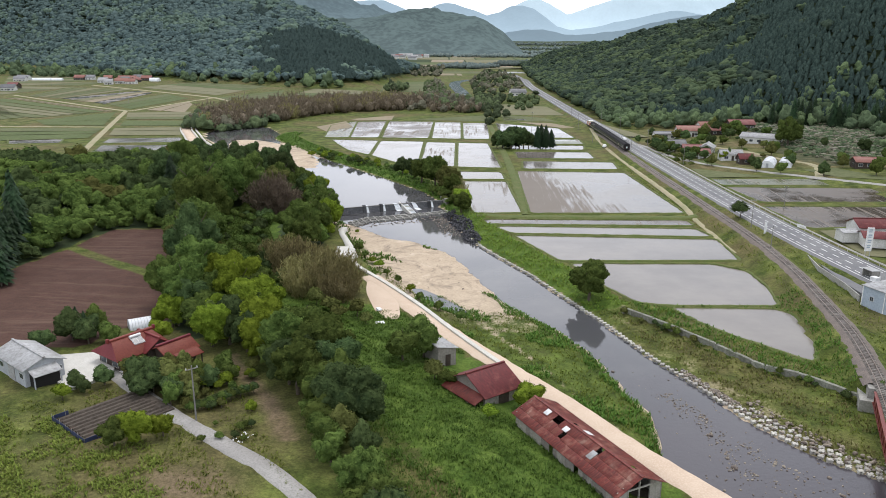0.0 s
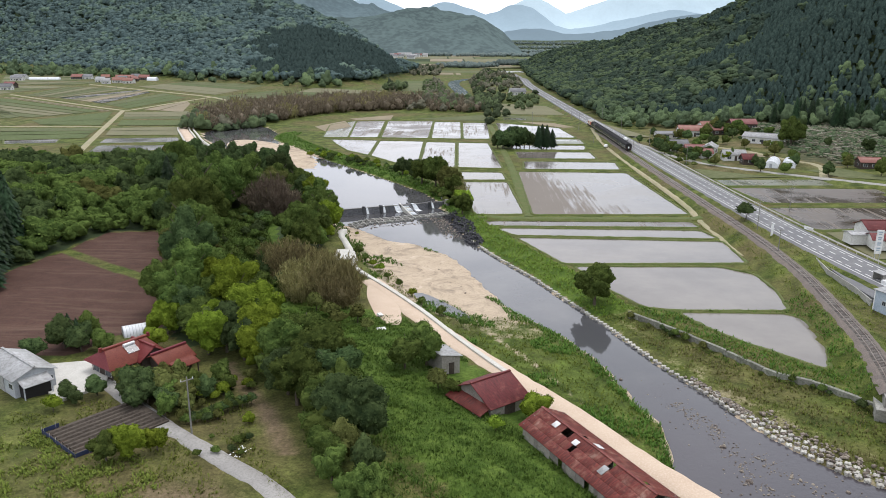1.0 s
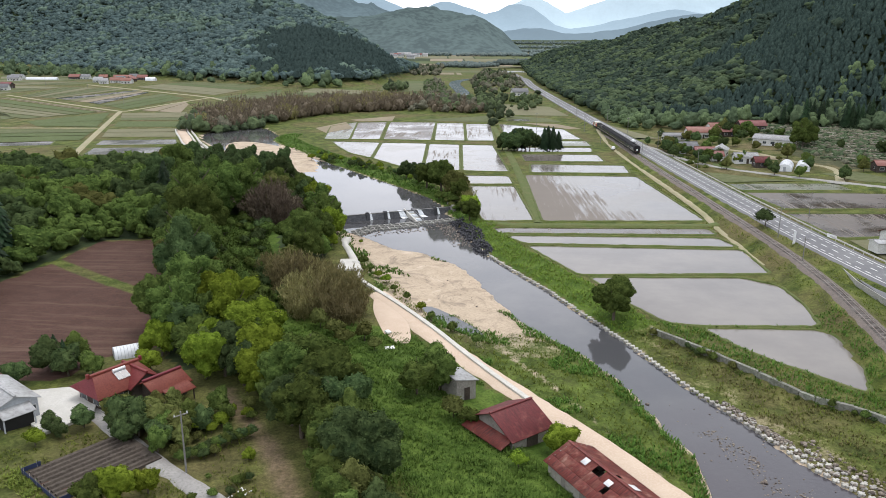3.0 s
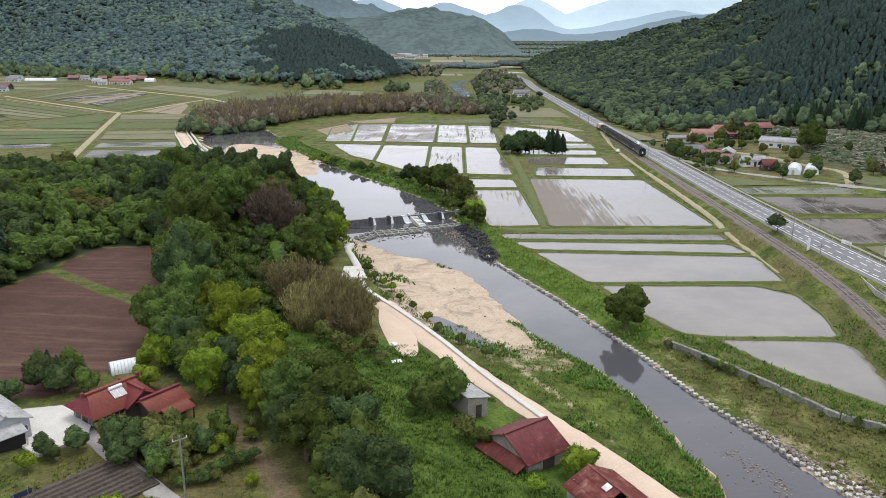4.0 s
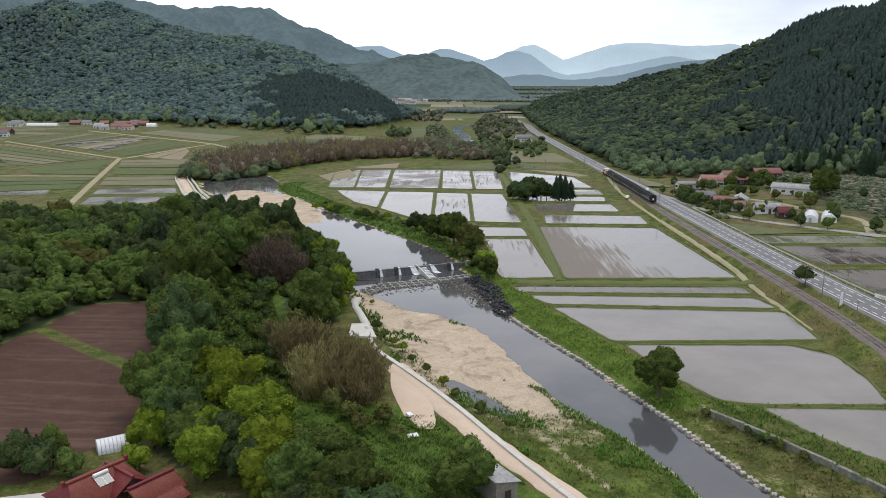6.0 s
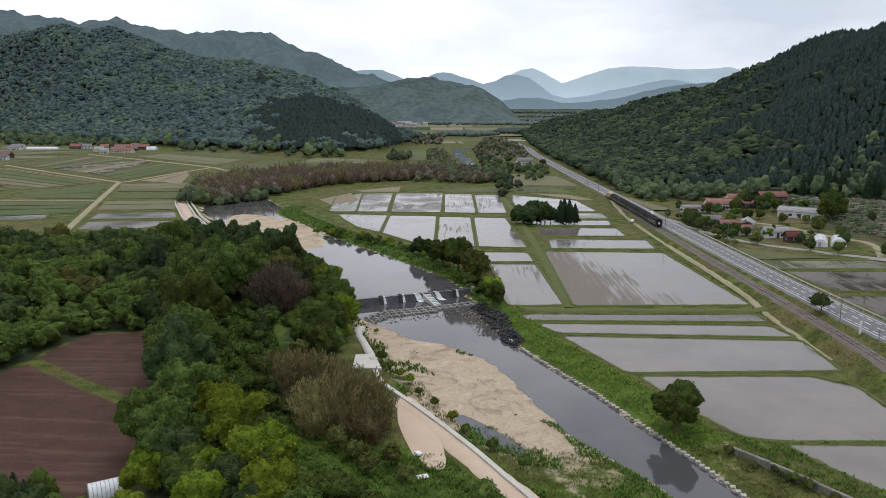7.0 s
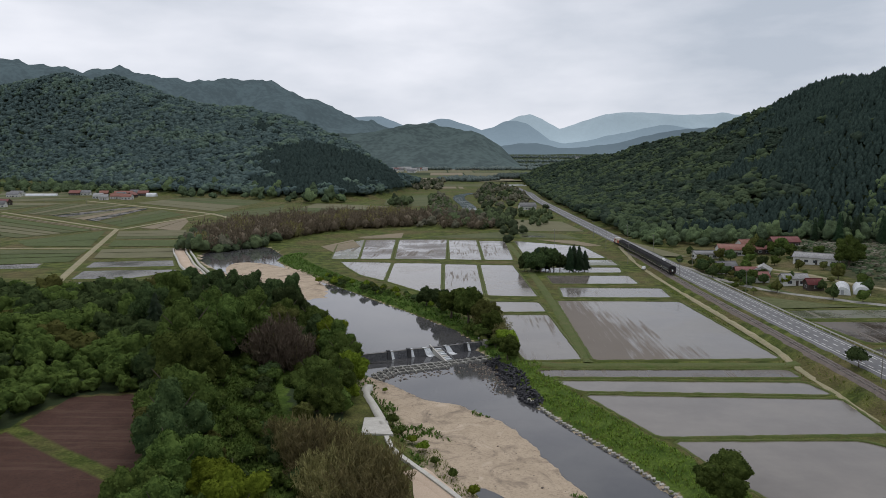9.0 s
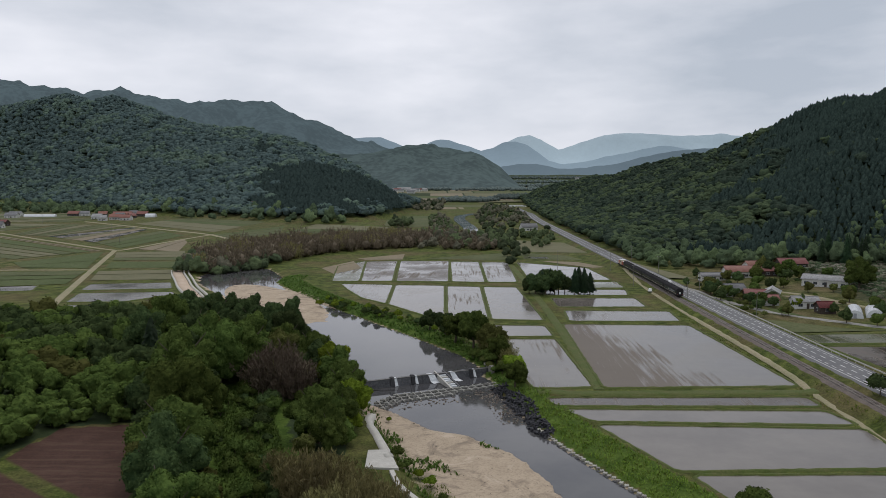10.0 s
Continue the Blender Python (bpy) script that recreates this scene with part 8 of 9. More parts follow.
def coach(m, label, end_lamp=False):
    root = thing("railway_coach", label, "railway coach", m, "coaches of the train")
    L = 19.4
    bm = bmesh.new()
    pts = [(-1.4, 0.85), (1.4, 0.85), (1.42, 3.0), (1.15, 3.5), (0.6, 3.72), (0, 3.78), (-0.6, 3.72), (-1.15, 3.5), (-1.42, 3.0)]
    a = [bm.verts.new((-L / 2, y, z)) for y, z in pts]
    b = [bm.verts.new((L / 2, y, z)) for y, z in pts]
    bm.faces.new(a[::-1])
    bm.faces.new(b)
    for i in range(9):
        bm.faces.new((a[i], a[(i + 1) % 9], b[(i + 1) % 9], b[i]))
    part("body", bm, M_BLACK, root)
    v_, f_ = ribbon([(-L / 2 - 0.1, 0), (0, 0), (L / 2 + 0.1, 0)], [(-1.46, 2.98), (-1.18, 3.54), (-0.6, 3.77), (0, 3.83), (0.6, 3.77), (1.18, 3.54), (1.46, 2.98)], np.zeros(3))
    part("roof", mesh_np("roof", v_, f_, M_ROOF_DARK, True), None, root)
    for i in range(11):
        for yy in (-1.445, 1.42):
            part("window", box(-L / 2 + 1.9 + i * 1.5, yy, 1.75, -L / 2 + 2.8 + i * 1.5, yy + 0.025, 2.6), M_GLASS, root)
    for i in range(4):
        part("roof_vent", box(-6.6 + i * 4.2, -0.35, 3.8, -5.6 + i * 4.2, 0.35, 4.0, bevel=0.06), M_ROOF_DARK, root)
    for xx in (-L / 2 - 0.03, L / 2):
        part("gangway_door", box(xx, -0.5, 0.9, xx + 0.03, 0.5, 2.9), M_DARK, root)
    for yy in (-1.43, 1.41):
        part("waist_band", box(-L / 2, yy, 1.5, L / 2, yy + 0.02, 1.58), M_CREAM, root)
    part("underframe", box(-L / 2, -1.2, 0.6, L / 2, 1.2, 0.86), M_DARK, root)
    bogie(root, -6.8)
    bogie(root, 6.8)
    if end_lamp:
        part("tail_plate", box(-L / 2 - 0.08, -0.3, 1.5, -L / 2 - 0.03, 0.3, 2.3), M_WHITE, root)
        for yy in (-1.0, 0.85):
            part("tail_lamp", tube((-L / 2 - 0.09, yy, 1.3), (-L / 2, yy, 1.3), 0.1, 0.1, 8), M_TRAIN_RED, root)
    return root


TRAIN_TAIL = 284.0
for i in range(5):
    coach(rail_pose(TRAIN_TAIL + 10 + i * 20.0), "black passenger coach with cream line on the railway", i == 0)
loco = thing("diesel_locomotive", "red diesel locomotive with a cream cab band", "locomotive", rail_pose(TRAIN_TAIL + 107.5))
part("underframe", box(-6.8, -1.35, 0.6, 6.8, 1.35, 1.15, bevel=0.04), M_DARK, loco)
part("hood", box(-6.6, -0.9, 1.15, -1.2, 0.9, 2.9, bevel=0.12), M_TRAIN_RED, loco)
part("hood", box(1.8, -0.9, 1.15, 6.6, 0.9, 2.9, bevel=0.12), M_TRAIN_RED, loco)
cab = part("cab", box(-1.2, -1.38, 1.15, 1.8, 1.38, 3.7, bevel=0.1), M_CREAM, loco)
part("cab_roof", box(-1.4, -1.42, 3.7, 2.0, 1.42, 3.86, bevel=0.05), M_WHITE, cab)
for yy in (-1.41, 1.38):
    part("cab_window", box(-0.8, yy, 2.5, 1.4, yy + 0.03, 3.3), M_GLASS, cab)
part("hood_roof", box(-6.4, -0.6, 2.9, -1.4, 0.6, 2.98), M_WHITE, loco)
part("hood_roof", box(2.0, -0.6, 2.9, 6.4, 0.6, 2.98), M_WHITE, loco)
bogie(loco, -4.4)
bogie(loco, 4.4)


# ---- cars ----
def car(x, y, z, ang, mat_, label):
    root = thing("car", label, "car", pose(x, y, z, 0, 0, ang))
    body = box(-2.0, -0.82, 0.3, 2.0, 0.82, 0.85, bevel=0.12)
    part("body", body, mat_, root)
    bm = bmesh.new()
    vs = add_box(bm, -1.35, -0.74, 0.84, 1.0, 0.74, 1.45, bevel=0.1)
    for v_ in vs:
        if v_.co.z > 1.1:
            v_.co.x *= 0.75
            v_.co.y *= 0.88
    c_ = part("cabin", bm, mat_, root)
    for yy in (-0.76, 0.73):
        part("side_window", box(-1.0, yy, 0.95, 0.6, yy + 0.03, 1.3), M_GLASS, c_)
    for xx in (-1.25, 1.25):
        for yy in (-0.86, 0.66):
            w_ = part("wheel", tube((xx, yy, 0.31), (xx, yy + 0.2, 0.31), 0.31, 0.31, 12), M_RUBBER, root)
            part("rim", tube((xx, yy - 0.01, 0.31), (xx, yy + 0.21, 0.31), 0.18, 0.18, 8), M_SILVER, w_)


car(80.0, 366, land_z(80, 366) + 0.25, 70, M_WHITE, "small white car waiting on the dirt lane")
car(92.2, 452, 3.25, 88, M_SILVER, "silver car on the road")
car(92.8, 380, 3.12, 92, M_WHITE, "white car on the road")

# ---- level crossing posts ----
for x, y in ((83.5, 352), (88.5, 356)):
    root = thing("crossing_post", "striped warning post of the level crossing", "crossing post", pose(x, y, 2.5), "level crossing")
    for i in range(4):
        part("band", tube((0, 0, i * 0.7), (0, 0, i * 0.7 + 0.7), 0.09), M_CREAM if i % 2 else M_DARK, root)

# ---- left levee bend ----
bend = resample(chaikin([(-152, 440), (-147, 426), (-138, 405), (-128, 380), (-117, 358), (-109, 340), (-104, 325)], False, 2), 3)
v, f = ribbon(bend, [(-2.8, -1.2), (-2.3, 0.6), (2.3, 0.6), (2.8, -1.2)], np.full(len(bend), 1.3))
thing("levee_road", "pale sandy levee road curving beside the pool", "track", kind="structure", data=mesh_np("levee_road", v, f, M_SANDROAD))
for off in (-5.4, -3.2, 3.0):
    v, f = ribbon(bend, [(off - 0.3, -1.4), (off - 0.3, 0.85), (off + 0.4, 0.85), (off + 0.4, -1.4)], np.full(len(bend), 1.3))
    thing("levee_kerb", "white concrete kerb along the levee road", "kerb", kind="structure", data=mesh_np("levee_kerb", v, f, M_CONCRETE_PALE))

# ---- far fields: a patchwork of strips ----
FIELD_MATS = [surface("field_green", (0.086, 0.100, 0.036), (0.112, 0.122, 0.048), (0.066, 0.080, 0.028), 0.05, 0.5, 0.95, bump=0.3),
              surface("field_pale", (0.155, 0.148, 0.080), (0.125, 0.125, 0.062), (0.19, 0.175, 0.10), 0.05, 0.5, 0.95, bump=0.3),
              surface("field_straw", (0.235, 0.19, 0.125), (0.19, 0.16, 0.10), (0.28, 0.235, 0.16), 0.05, 0.5, 0.95, bump=0.3),
              surface("field_lush", (0.072, 0.096, 0.026), (0.088, 0.112, 0.034), (0.058, 0.078, 0.022), 0.05, 0.5, 0.95, bump=0.3), M_PADDY_MUD, M_PADDY_GREEN]
FIELD_WORDS = ["green field of young growth", "pale green stubble field", "straw-coloured fallow field", "lush green grass field", "half-flooded muddy field", "shallow flooded green field"]


def field(pts, k, lift=0.22):
    bm = bmesh.new()
    z = [land_z(x, y) + lift for x, y in pts]
    bm.faces.new([bm.verts.new((x, y, zz)) for (x, y), zz in zip(pts, z)])
    tagged(part("field", bm, FIELD_MATS[k]), FIELD_WORDS[k], "field", "far fields", "structure")


def patchwork(x0, x1, rows_, skew, seed, wide, weights, gap=2.0, ok=None):
    r_ = random.Random(seed)
    for a, b in zip(rows_, rows_[1:]):
        x = x0 + r_.uniform(0, 20)
        while x < x1:
            w = r_.uniform(*wide)
            g = gap
            pts = [(x + skew * a, a + g), (x + w - g + skew * a, a + g + r_.uniform(-1, 1)), (x + w - g + skew * b, b - g + r_.uniform(-1, 1)), (x + skew * b, b - g)]
            if ok is None or all(ok(*p_) for p_ in pts):
                field(pts, r_.choices(range(6), weights)[0])
            x += w


def strips(n, kinds, a, b, c, d, gap=0.8, lift=0.22):
    """A four-cornered field ploughed in n strips that run from a-b to d-c."""
    r_ = random.Random(int(abs(a[0]) + abs(a[1])))
    at_ = lambda p, q, u: (p[0] + (q[0] - p[0]) * u, p[1] + (q[1] - p[1]) * u)
    cuts = sorted([0.0, 1.0] + [(i + r_.uniform(-0.25, 0.25)) / n for i in range(1, n)])
    for u0, u1 in zip(cuts, cuts[1:]):
        g = gap / max(1.0, math.dist(a, b))
        field([at_(a, b, u0 + g), at_(a, b, u1 - g), at_(d, c, u1 - g), at_(d, c, u0 + g)], r_.choice(kinds), lift)


strips(6, (0, 0, 1, 3), (-515, 887), (-640, 1120), (-520, 1120), (-440, 1000))
strips(4, (2, 2, 4, 1), (-275, 612), (-339, 669), (-313, 780), (-287, 747))
strips(6, (1, 2, 0), (-339, 669), (-383, 694), (-410, 830), (-328, 805))
strips(3, (0, 3, 0), (-236, 566), (-273, 610), (-269, 732), (-228, 677))
strips(2, (2, 1), (-186, 541), (-222, 560), (-216, 640), (-204, 612))
strips(5, (0, 0, 1, 3), (-246, 545), (-272, 497), (-400, 575), (-388, 665))
strips(2, (1, 2), (-241, 549), (-246, 545), (-388, 668), (-383, 676))
strips(2, (3, 3), (-206, 452), (-236, 540), (-262, 480), (-244, 456))
strips(3, (1, 0, 2), (-184, 547), (-166, 493), (-208, 490), (-226, 537))
strips(1, (3,), (-163, 485), (-153, 454), (-196, 452), (-206, 483))
strips(2, (0, 1), (-156, 447), (-144, 407), (-182, 404), (-194, 440))
strips(3, (0, 3), (-201, 440), (-188, 392), (-250, 372), (-262, 438))
strips(5, (0, 1, 3, 0, 1), (-313, 957), (-335, 836), (-215, 716), (-200, 880))
strips(3, (3, 0), (-206, 686), (-190, 650), (-150, 690), (-168, 800))
strips(4, (0, 1), (-410, 940), (-470, 930), (-540, 860), (-420, 870))
strips(5, (0, 3, 1), (-560, 860), (-600, 780), (-420, 690), (-408, 830))
strips(5, (0, 1, 2), (-420, 680), (-470, 600), (-300, 470), (-280, 500))
strips(4, (3, 0, 1), (-140, 830), (-150, 700), (-64, 690), (-60, 780))
strips(3, (0, 1), (-70, 900), (-66, 800), (-8, 780), (-12, 960))
patchwork(-170, 330, [1180, 1260, 1340, 1430, 1530, 1640, 1760, 1900, 2040, 2180, 2330], 0.0, 6, (60, 130), (5, 4, 3, 1, 0.2, 1), 4.0, lambda x, y: land_z(x, y) - float(paddy_level(y)) < 3)
for pts, k in (([(42, 534), (69, 515), (76, 489), (40, 495)], 0), ([(45, 633), (84, 607), (87, 533), (41, 537)], 1), ([(48, 486), (70, 480), (81, 455), (73, 452)], 2), ([(42, 510), (56, 506), (56, 498), (41, 499)], 4),
               ([(-50, 980), (0, 1000), (0, 811), (-53, 768)], 3), ([(-77, 452), (-63, 486), (-55, 452), (-67, 428)], 2), ([(-62, 500), (-34, 526), (-34, 494), (-56, 492)], 2),
               ([(101, 300), (122, 280), (136, 277), (100, 278)], 0), ([(112, 322), (118, 300), (124, 290), (108, 309)], 3), ([(98, 470), (104, 440), (112, 400), (99, 400)], 1), ([(142, 290), (156, 292), (165, 262), (147, 274)], 0),
               ([(102, 195), (128, 197), (118, 165), (101, 170)], 1), ([(30, 530), (-20, 500), (12, 492), (34, 492)], 0), ([(128, 345), (140, 340), (146, 318), (131, 330)], 2)):
    field(pts, k, 0.12)

# ---- rough grass and weeds ----
def tufts(name, places, sizes, blades, material, seed, label, width=0.16, lean=0.45):
    """Tufts of bent blades, joined."""
    r_ = np.random.default_rng(seed)
    n = len(places)
    p = np.repeat(np.asarray(places, float), blades, 0)
    s = np.repeat(np.asarray(sizes, float), blades) * r_.uniform(0.6, 1.25, n * blades)
    g = r_.uniform(0, 6.283, n * blades)
    d = np.stack([np.cos(g), np.sin(g), np.zeros_like(g)], 1)
    side = np.stack([-np.sin(g), np.cos(g), np.zeros_like(g)], 1)
    off = d * (s * 0.25)[:, None] * r_.uniform(0, 1, (n * blades, 1))
    up = np.array([0, 0, 1.0])
    w = (s * width * r_.uniform(0.7, 1.4, n * blades))[:, None]
    ln = (s * lean * r_.uniform(0.4, 1.4, n * blades))[:, None]
    root = p + off
    mid_ = root + up * (s * 0.62)[:, None] + d * ln * 0.4
    tip = root + up * s[:, None] * 0.9 + d * ln
    v_ = np.stack([root - side * w * 0.5, root + side * w * 0.5, mid_ + side * w, tip, mid_ - side * w], 1).reshape(-1, 3)
    b_ = (np.arange(n * blades) * 5)[:, None]
    f4 = b_ + np.array([[0, 1, 2, 4]])
    f3 = b_ + np.array([[4, 2, 3]])
    tagged(new(name, mesh_np(name, v_, [f4, f3], material)), label, "grass", kind="stuff")


def ground_points(n, seed, xr_, yr_, keep, clump=0.0):
    r_ = np.random.default_rng(seed)
    x, y = r_.uniform(*xr_, n), r_.uniform(*yr_, n)
    k = keep(x, y)
    if clump:
        k &= wavy(x, y, 7.5, 3.0) + wavy(x, y, 3.1, 8.0) * 0.6 + r_.normal(0, 0.5, n) > clump - 1
    x, y = x[k], y[k]
    z = land(x, y) + 0.10 * wavy(x, y, 9, 4.0) + 0.05 * wavy(x, y, 4.1, 9.0)
    return np.stack([x, y, z - 0.05], 1), r_


def in_paddy(x, y):
    r = np.zeros(np.shape(x), bool)
    for _, q, _ in FIELDS[:8]:
        r |= inside(q, x, y)
    return r


def on_slope(x, y):
    w_ = col(TRACK, y) - x
    return (w_ > 3.2) & (x > -3 - (y - 56) * 0.43) & ~inside(HEDGE, x, y) & ~((x > 6) & (w_ < 11) & (y < 95)) & ~((w_ < 11) & (y > 90) & (y < 112) & (x > -2))


pts_, r_ = ground_points(54000, 41, (-35, 30), (52, 132), on_slope)
sz_ = 0.5 + 0.28 * wavy(pts_[:, 0], pts_[:, 1], 6.5, 2.0) + 0.2 * wavy(pts_[:, 0], pts_[:, 1], 2.7, 5.0) + r_.uniform(0, 0.3, len(pts_))
tufts("tall_weeds", pts_, np.clip(sz_ * 0.62, 0.14, 0.6), 4, M_WEEDS, 42, "lush tall weeds and grass on the slope", 0.09, 0.7)
pts_, r_ = ground_points(42000, 43, (-20, 40), (62, 166), lambda x, y: (x > col(TRACK, y) + 2.4) & (x < col(BANK_L, y) - 0.6) & ((y < 138) | ((col(BANK_L, y) - x) / np.maximum(col(BANK_L, y) - col(TRACK, y), 1) > 0.72)), 0.75)
tufts("bank_grass", pts_, r_.uniform(0.15, 0.5, len(pts_)), 4, M_GRASS, 44, "rough green grass on the river bank", 0.10, 0.6)
pts_, r_ = ground_points(36000, 45, (0, 75), (82, 228), lambda x, y: (x > col(BANK_R, y) + 1.8 + 2.2 * (y < 112)) & (x < col(BANK_R, y) + np.where(y < 140, 24, 10)) & ~in_paddy(x, y) & ~((y < 141) & (x > col(WALL_R, y) - 0.5) & (x < col(WALL_R, y) + 0.6)) & (x < 66), 0.55)
tufts("bank_grass", pts_, r_.uniform(0.15, 0.5, len(pts_)), 4, M_GRASS, 46, "rough green grass between river and paddies", 0.10, 0.6)
pts_, r_ = ground_points(9000, 47, (20, 70), (84, 140), lambda x, y: (x > col(BANK_R, y) + 3) & (x < col(WALL_R, y) - 0.5), 0.9)
tufts("dry_grass", pts_, r_.uniform(0.25, 0.6, len(pts_)), 4, M_GRASS_DRY, 48, "straw-coloured dry grass on the gravel bench", 0.12, 0.6)
pts_, r_ = ground_points(30000, 49, (60, 92), (98, 330), lambda x, y: (np.abs(x - col(RAIL, y)) > 2.9) & (np.abs(x - col(RAIL, y)) < 8.5) & (x < col(ROAD, y) - 5.6) & ~in_paddy(x, y) & (np.abs(x - np.interp(y, [118, 140, 165, 212, 230, 330], [66, 69, 72, 75, 77, 79])) > 1.4), 0.6)
tufts("bank_grass", pts_, r_.uniform(0.15, 0.5, len(pts_)), 4, M_GRASS, 50, "rough grass on the railway bank", 0.10, 0.6)
pts_, r_ = ground_points(26000, 51, (-75, -8), (54, 92), lambda x, y: (x < -9 - (y - 56) * 0.5) & ~inside(VEG, x, y) & ~((x > -66) & (x < -48) & (y > 88)) & (np.abs((x + 26.8) * 0.78 + (y - 78.8) * 0.62) > 2.0), 0.95)
tufts("meadow_grass", pts_, r_.uniform(0.12, 0.4, len(pts_)), 4, M_GRASS, 52, "patchy meadow grass and weeds by the drive", 0.12, 0.7)

pts_, r_ = ground_points(52000, 53, (-5, 75), (84, 222), lambda x, y: (x > col(BANK_R, y) + 1.6) & (x < col(BANK_R, y) + 9.5) & (y > 139) & ~in_paddy(x, y), 0.25)
tufts("lush_grass", pts_, r_.uniform(0.25, 0.6, len(pts_)), 3, M_LUSH, 54, "lush bright grass on the bank between river and paddies", 0.1, 0.8)
pts_, r_ = ground_points(60000, 55, (-12, 40), (70, 150), lambda x, y: (x > col(TRACK, y) + 3.0) & (x < col(BANK_L, y) - 0.4) & (wavy(x, y, 17, 1.0) + 1.6 * np.exp(-((col(BANK_L, y) - x) / 3.0) ** 2) > 0.35), 0.5)
tufts("lush_grass", pts_, r_.uniform(0.2, 0.7, len(pts_)), 3, M_WEEDS, 56, "tall lush grass along the water's edge", 0.12, 0.6)
pts_, r_ = ground_points(14000, 57, (38, 76), (96, 145), lambda x, y: (x > col(WALL_R, y) + 0.5) & (x < col(RAIL, y) - 2.6) & ~in_paddy(x, y), 0.4)
tufts("lush_grass", pts_, r_.uniform(0.2, 0.6, len(pts_)), 3, M_WEEDS, 58, "lush grass above the retaining wall", 0.12, 0.6)

pts_, r_ = ground_points(26000, 71, (28, 70), (95, 141), lambda x, y: (np.abs(x - col(WALL_R, y)) < 2.2) & (wavy(x, y, 11, 2.0) > 0.35), 0.7)
top_ = pts_[:, 0] > col(WALL_R, pts_[:, 1]) - 0.3
pts_[:, 2] = np.where(top_, np.maximum(pts_[:, 2], paddy_level(pts_[:, 1]) + 0.4), pts_[:, 2])
tufts("wall_weeds", pts_, r_.uniform(0.25, 0.8, len(pts_)), 3, M_WEEDS, 72, "weeds growing over and along the retaining wall", 0.1, 0.9)
# the grassy strip through the wood, and the turf along the pool
pts_, r_ = ground_points(16000, 65, (-66, -28), (133, 222), lambda x, y: np.abs(x - np.interp(y, [135, 152, 172, 191, 206, 222], [-33, -39, -47, -53, -54, -50])) < 6.5)
tufts("lush_grass", pts_, r_.uniform(0.3, 0.75, len(pts_)), 4, M_LEAF_MID, 66, "lush grass in a clearing between the trees", 0.14, 0.8)
pts_, r_ = ground_points(60000, 67, (-100, 8), (228, 420), lambda x, y: (x > col(BANK_R, y) + 1.0) & (x < col(BANK_R, y) + 13) & ~in_paddy(x, y), 0.3)
tufts("lush_grass", pts_, r_.uniform(0.3, 0.8, len(pts_)), 3, M_WEEDS, 68, "bright grass along the pool's bank", 0.18, 0.9)
pts_, r_ = ground_points(9000, 69, (-36, 4), (150, 215), lambda x, y: (x > col(TRACK, y) + 1) & (x < col(BANK_L, y) - 1) & (wavy(x, y, 19, 4.0) + 2.2 * np.exp(-((x - col(TRACK, y)) / 5.0) ** 2) > 1.0), 0.5)
tufts("lush_grass", pts_, r_.uniform(0.3, 0.8, len(pts_)), 3, M_WEEDS, 70, "green weeds on the sandy bank", 0.2, 0.7)

# garden planting round the house
for x, y, s, size, hue in ((-42.6, 94.2, 1.0, "small", "olive"), (-41, 93, 1.0, "small", "dark"), (-38.5, 95, 0.9, "small", "olive"), (-36.5, 91, 0.8, "small", "mid"), (-40.5, 90, 0.75, "small", "dark"), (-34, 94, 0.8, "small", "mid"), (-31.5, 98, 0.75, "small", "mid"), (-35.8, 88, 0.7, "small", "mid"),
                           (-50.0, 92.2, 0.62, "small", "dark"), (-46.9, 93.6, 0.68, "small", "dark"), (-48.6, 91.0, 0.5, "small", "dark"), (-36.4, 78.0, 1.0, "small", "bright"), (-38.4, 76.8, 0.8, "small", "mid"), (-33.8, 79.6, 0.7, "small", "bright"), (-50.3, 88.9, 1.1, "shrub", "bright"),
                           (-58.5, 108.5, 1.1, "small", "dark"), (-55.4, 107.5, 1.0, "small", "dark"), (-56, 111, 1.0, "small", "mid"), (-52.5, 108.4, 0.8, "small", "mid"), (-61, 104.6, 0.8, "small", "dark"), (-44.6, 116.5, 1.0, "small", "bright"), (-45, 110, 0.8, "small", "bright"),
                           (-70, 85, 1.0, "small", "mid"), (-73, 78, 1.2, "small", "dark"), (-66, 70, 1.0, "small", "mid"), (-25.1, 86.8, 0.38, "small", "bright"), (-33.5, 94.8, 0.6, "small", "bright")):
    plant(size, hue, x, y, s)
for i in range(40):
    x, y = -44 + rnd.uniform(0, 18), 86 + rnd.uniform(0, 13)
    if (x + 38) * 0.7 + (y - 88) * 0.7 > 2.2 and not inside(HEDGE, np.array([x]), np.array([y]))[0] and not (-52 < x < -35 and y > 95):
        plant("shrub", rnd.choice(("mid", "dark", "olive", "bright")), x, y, rnd.uniform(0.5, 1.0), group="garden shrubs")
for i in range(14):
    u = i / 13
    plant("shrub", "dark" if i % 2 else "mid", -32.5 + 6.5 * u, 86.0 + 6.0 * u, 0.75, "clipped green hedge shrub", "garden hedge")
for i in range(9):
    x, y = -27 + rnd.uniform(-2, 3), 81 + rnd.uniform(-2.5, 2)
    plant("shrub", rnd.choice(("mid", "dark")), x, y, rnd.uniform(0.35, 0.6), group="flower bed")
pts_, r_ = ground_points(190, 61, (-28, -22), (78, 84), lambda x, y: np.hypot(x + 24.2, y - 79.6) < 1.3)
pts_[:, 2] += 0.5
thing("white_flowers", "white blossom on a low garden shrub", "flowers", kind="stuff", data=scatter_blobs("white_flowers", pts_, r_.uniform(0.05, 0.12, len(pts_)), M_WHITE, 62))
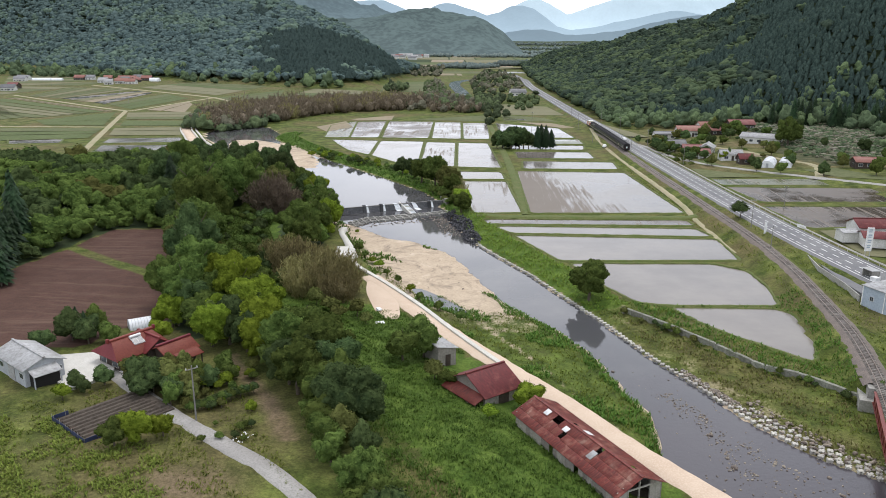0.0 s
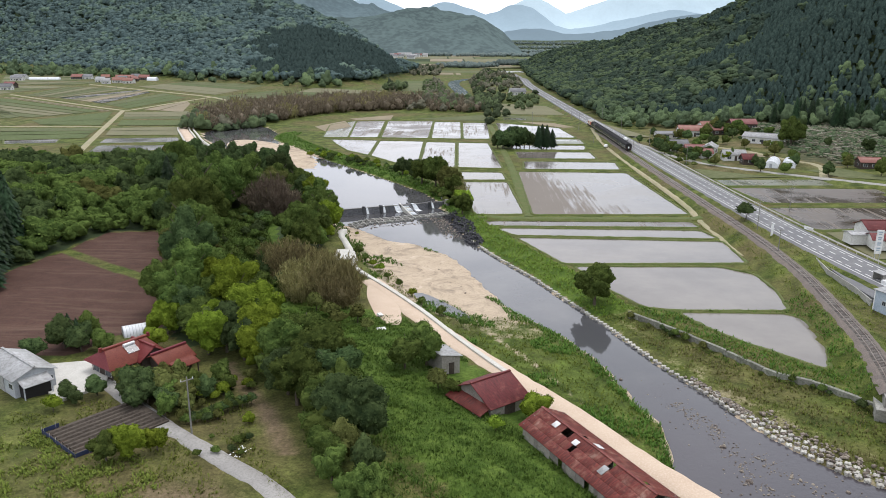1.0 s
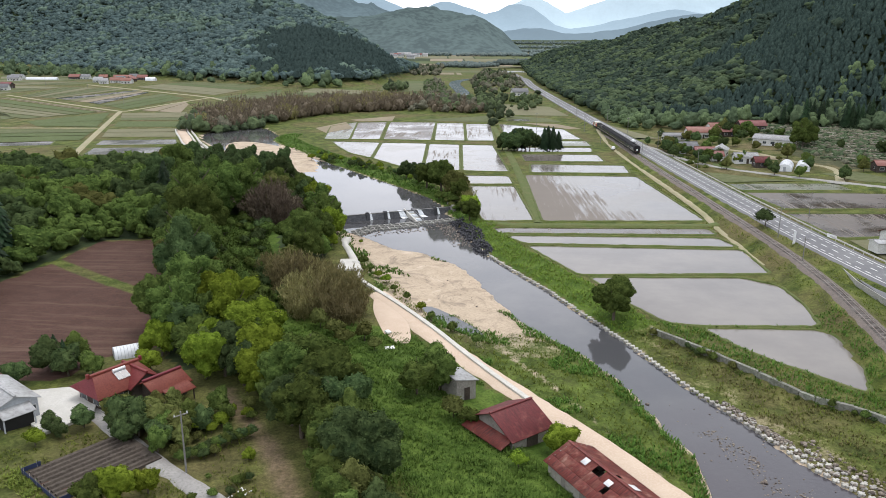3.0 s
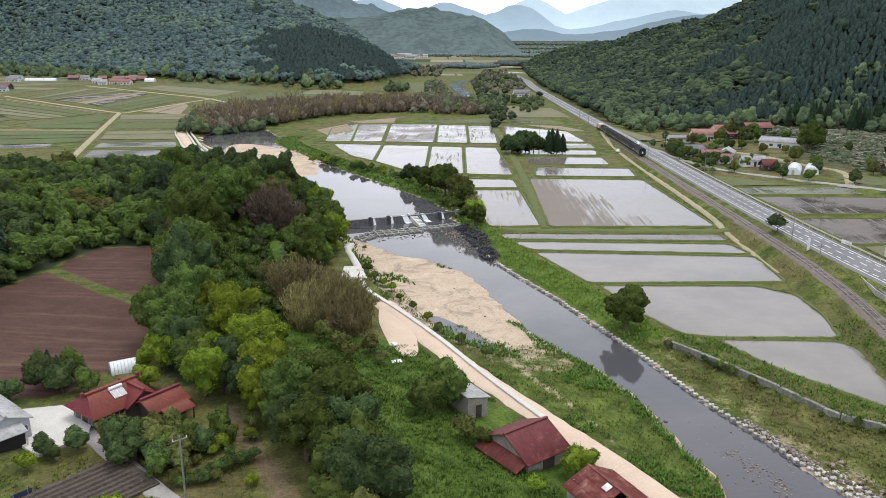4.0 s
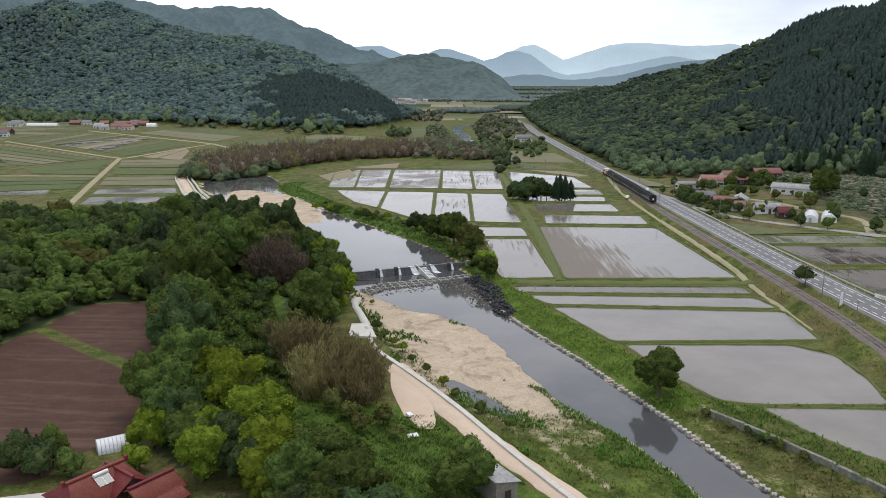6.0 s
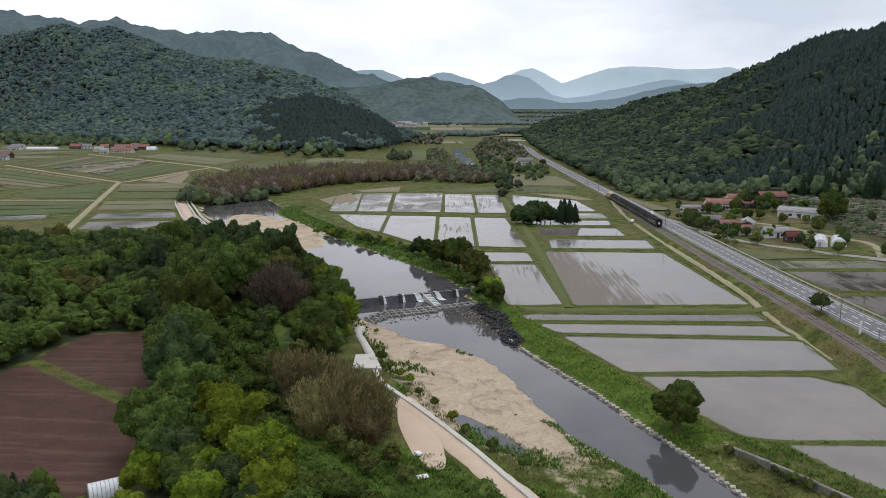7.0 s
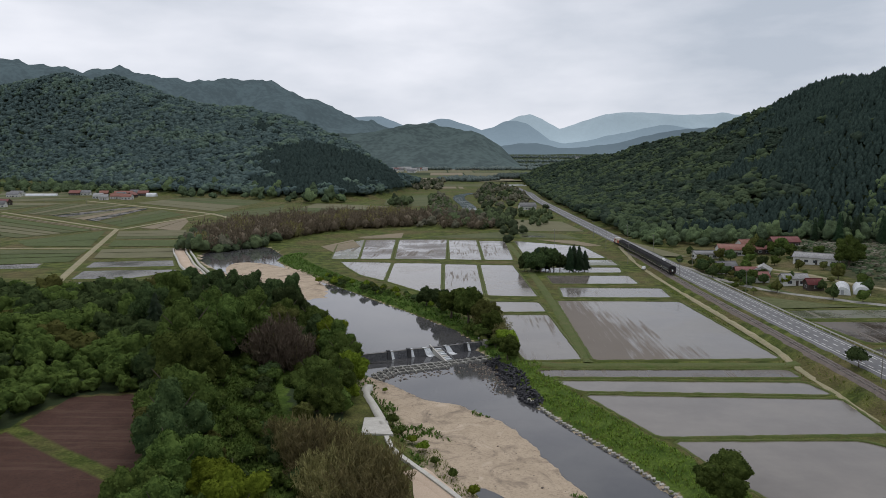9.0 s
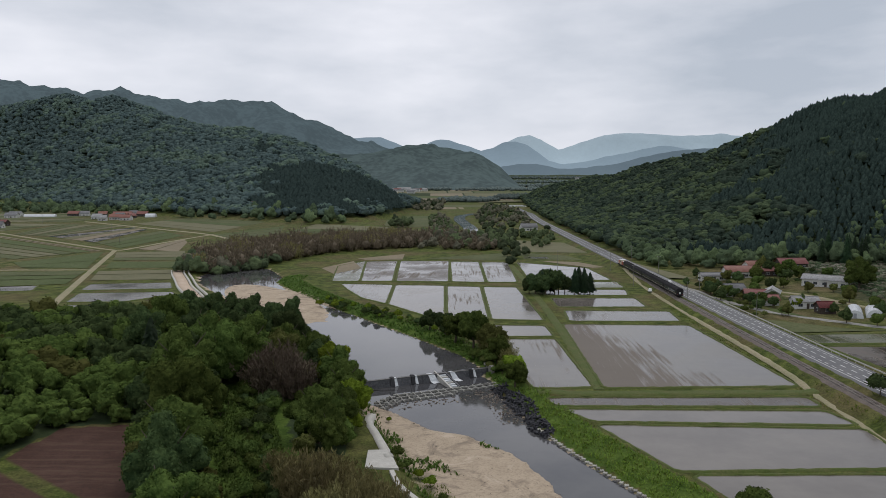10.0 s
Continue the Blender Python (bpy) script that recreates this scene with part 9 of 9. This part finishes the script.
pts_, r_ = ground_points(5200, 63, (150, 280), (296, 440), lambda x, y: (x > 158 + np.abs(y - 330) * 0.14) & (x < 215 + (y - 296) * 0.45))
tone_ = wavy(pts_[:, 0], pts_[:, 1], 13, 4.0) + r_.normal(0, 0.5, len(pts_))
for low_, high_, mat_, words in ((-9, 0.1, M_VALLEY_DARK, "dark low scrub on the cleared slope"), (0.1, 9, M_WILLOW, "grey-green scrub and brash on the cleared slope")):
    k_ = (tone_ > low_) & (tone_ <= high_)
    thing("scrub", words, "scrub", kind="stuff", data=scatter_blobs("scrub", pts_[k_] + np.array([0, 0, 0.2]), r_.uniform(0.5, 1.5, int(k_.sum())), mat_, 64, 0.7, 0.4))
pts_, r_ = ground_points(420, 73, (160, 262), (300, 425), lambda x, y: (x > 164 + np.abs(y - 340) * 0.14) & (x < 208 + (y - 296) * 0.42))
M_BRASH = surface("cut_wood", (0.34, 0.31, 0.25), (0.26, 0.24, 0.19), (0.42, 0.38, 0.31), 0.5, 3, 0.95, vary="island")
bm = bmesh.new()
for x, y, z in pts_:
    g_, ln_ = r_.uniform(0, 6.283), r_.uniform(1.5, 5.0)
    add_tube(bm, (x, y, z + 0.9), (x + math.cos(g_) * ln_, y + math.sin(g_) * ln_, z + 1.1), 0.16, 0.09, 5)
thing("cut_timber", "pale cut logs and branches on the cleared slope", "timber", kind="stuff", data=finish(bm, "cut_timber", M_BRASH))
# mossy clumps in the near meadow, and more planting before the house
pts_, r_ = ground_points(30000, 75, (-62, -26), (54, 84), lambda x, y: (x < -30 - (y - 70) * 0.5) & ~inside(VEG, x, y), 1.25)
tufts("meadow_weeds", pts_, r_.uniform(0.15, 0.45, len(pts_)), 4, M_GRASS, 76, "yellow-green mossy clumps of grass in the meadow", 0.14, 0.8)
for x, y, s, hue in ((-34.5, 91.5, 0.85, "olive"), (-32.5, 93.5, 0.75, "dark"), (-37.5, 93.2, 1.0, "olive"), (-39.5, 91.6, 0.95, "dark"), (-36, 89.4, 0.7, "dark"), (-33.6, 89.4, 0.6, "olive"), (-41.8, 92.4, 0.8, "dark"), (-30, 95.5, 0.55, "mid"), (-37, 96.4, 0.8, "olive")):
    plant("small", hue, x, y, s, group="garden trees")
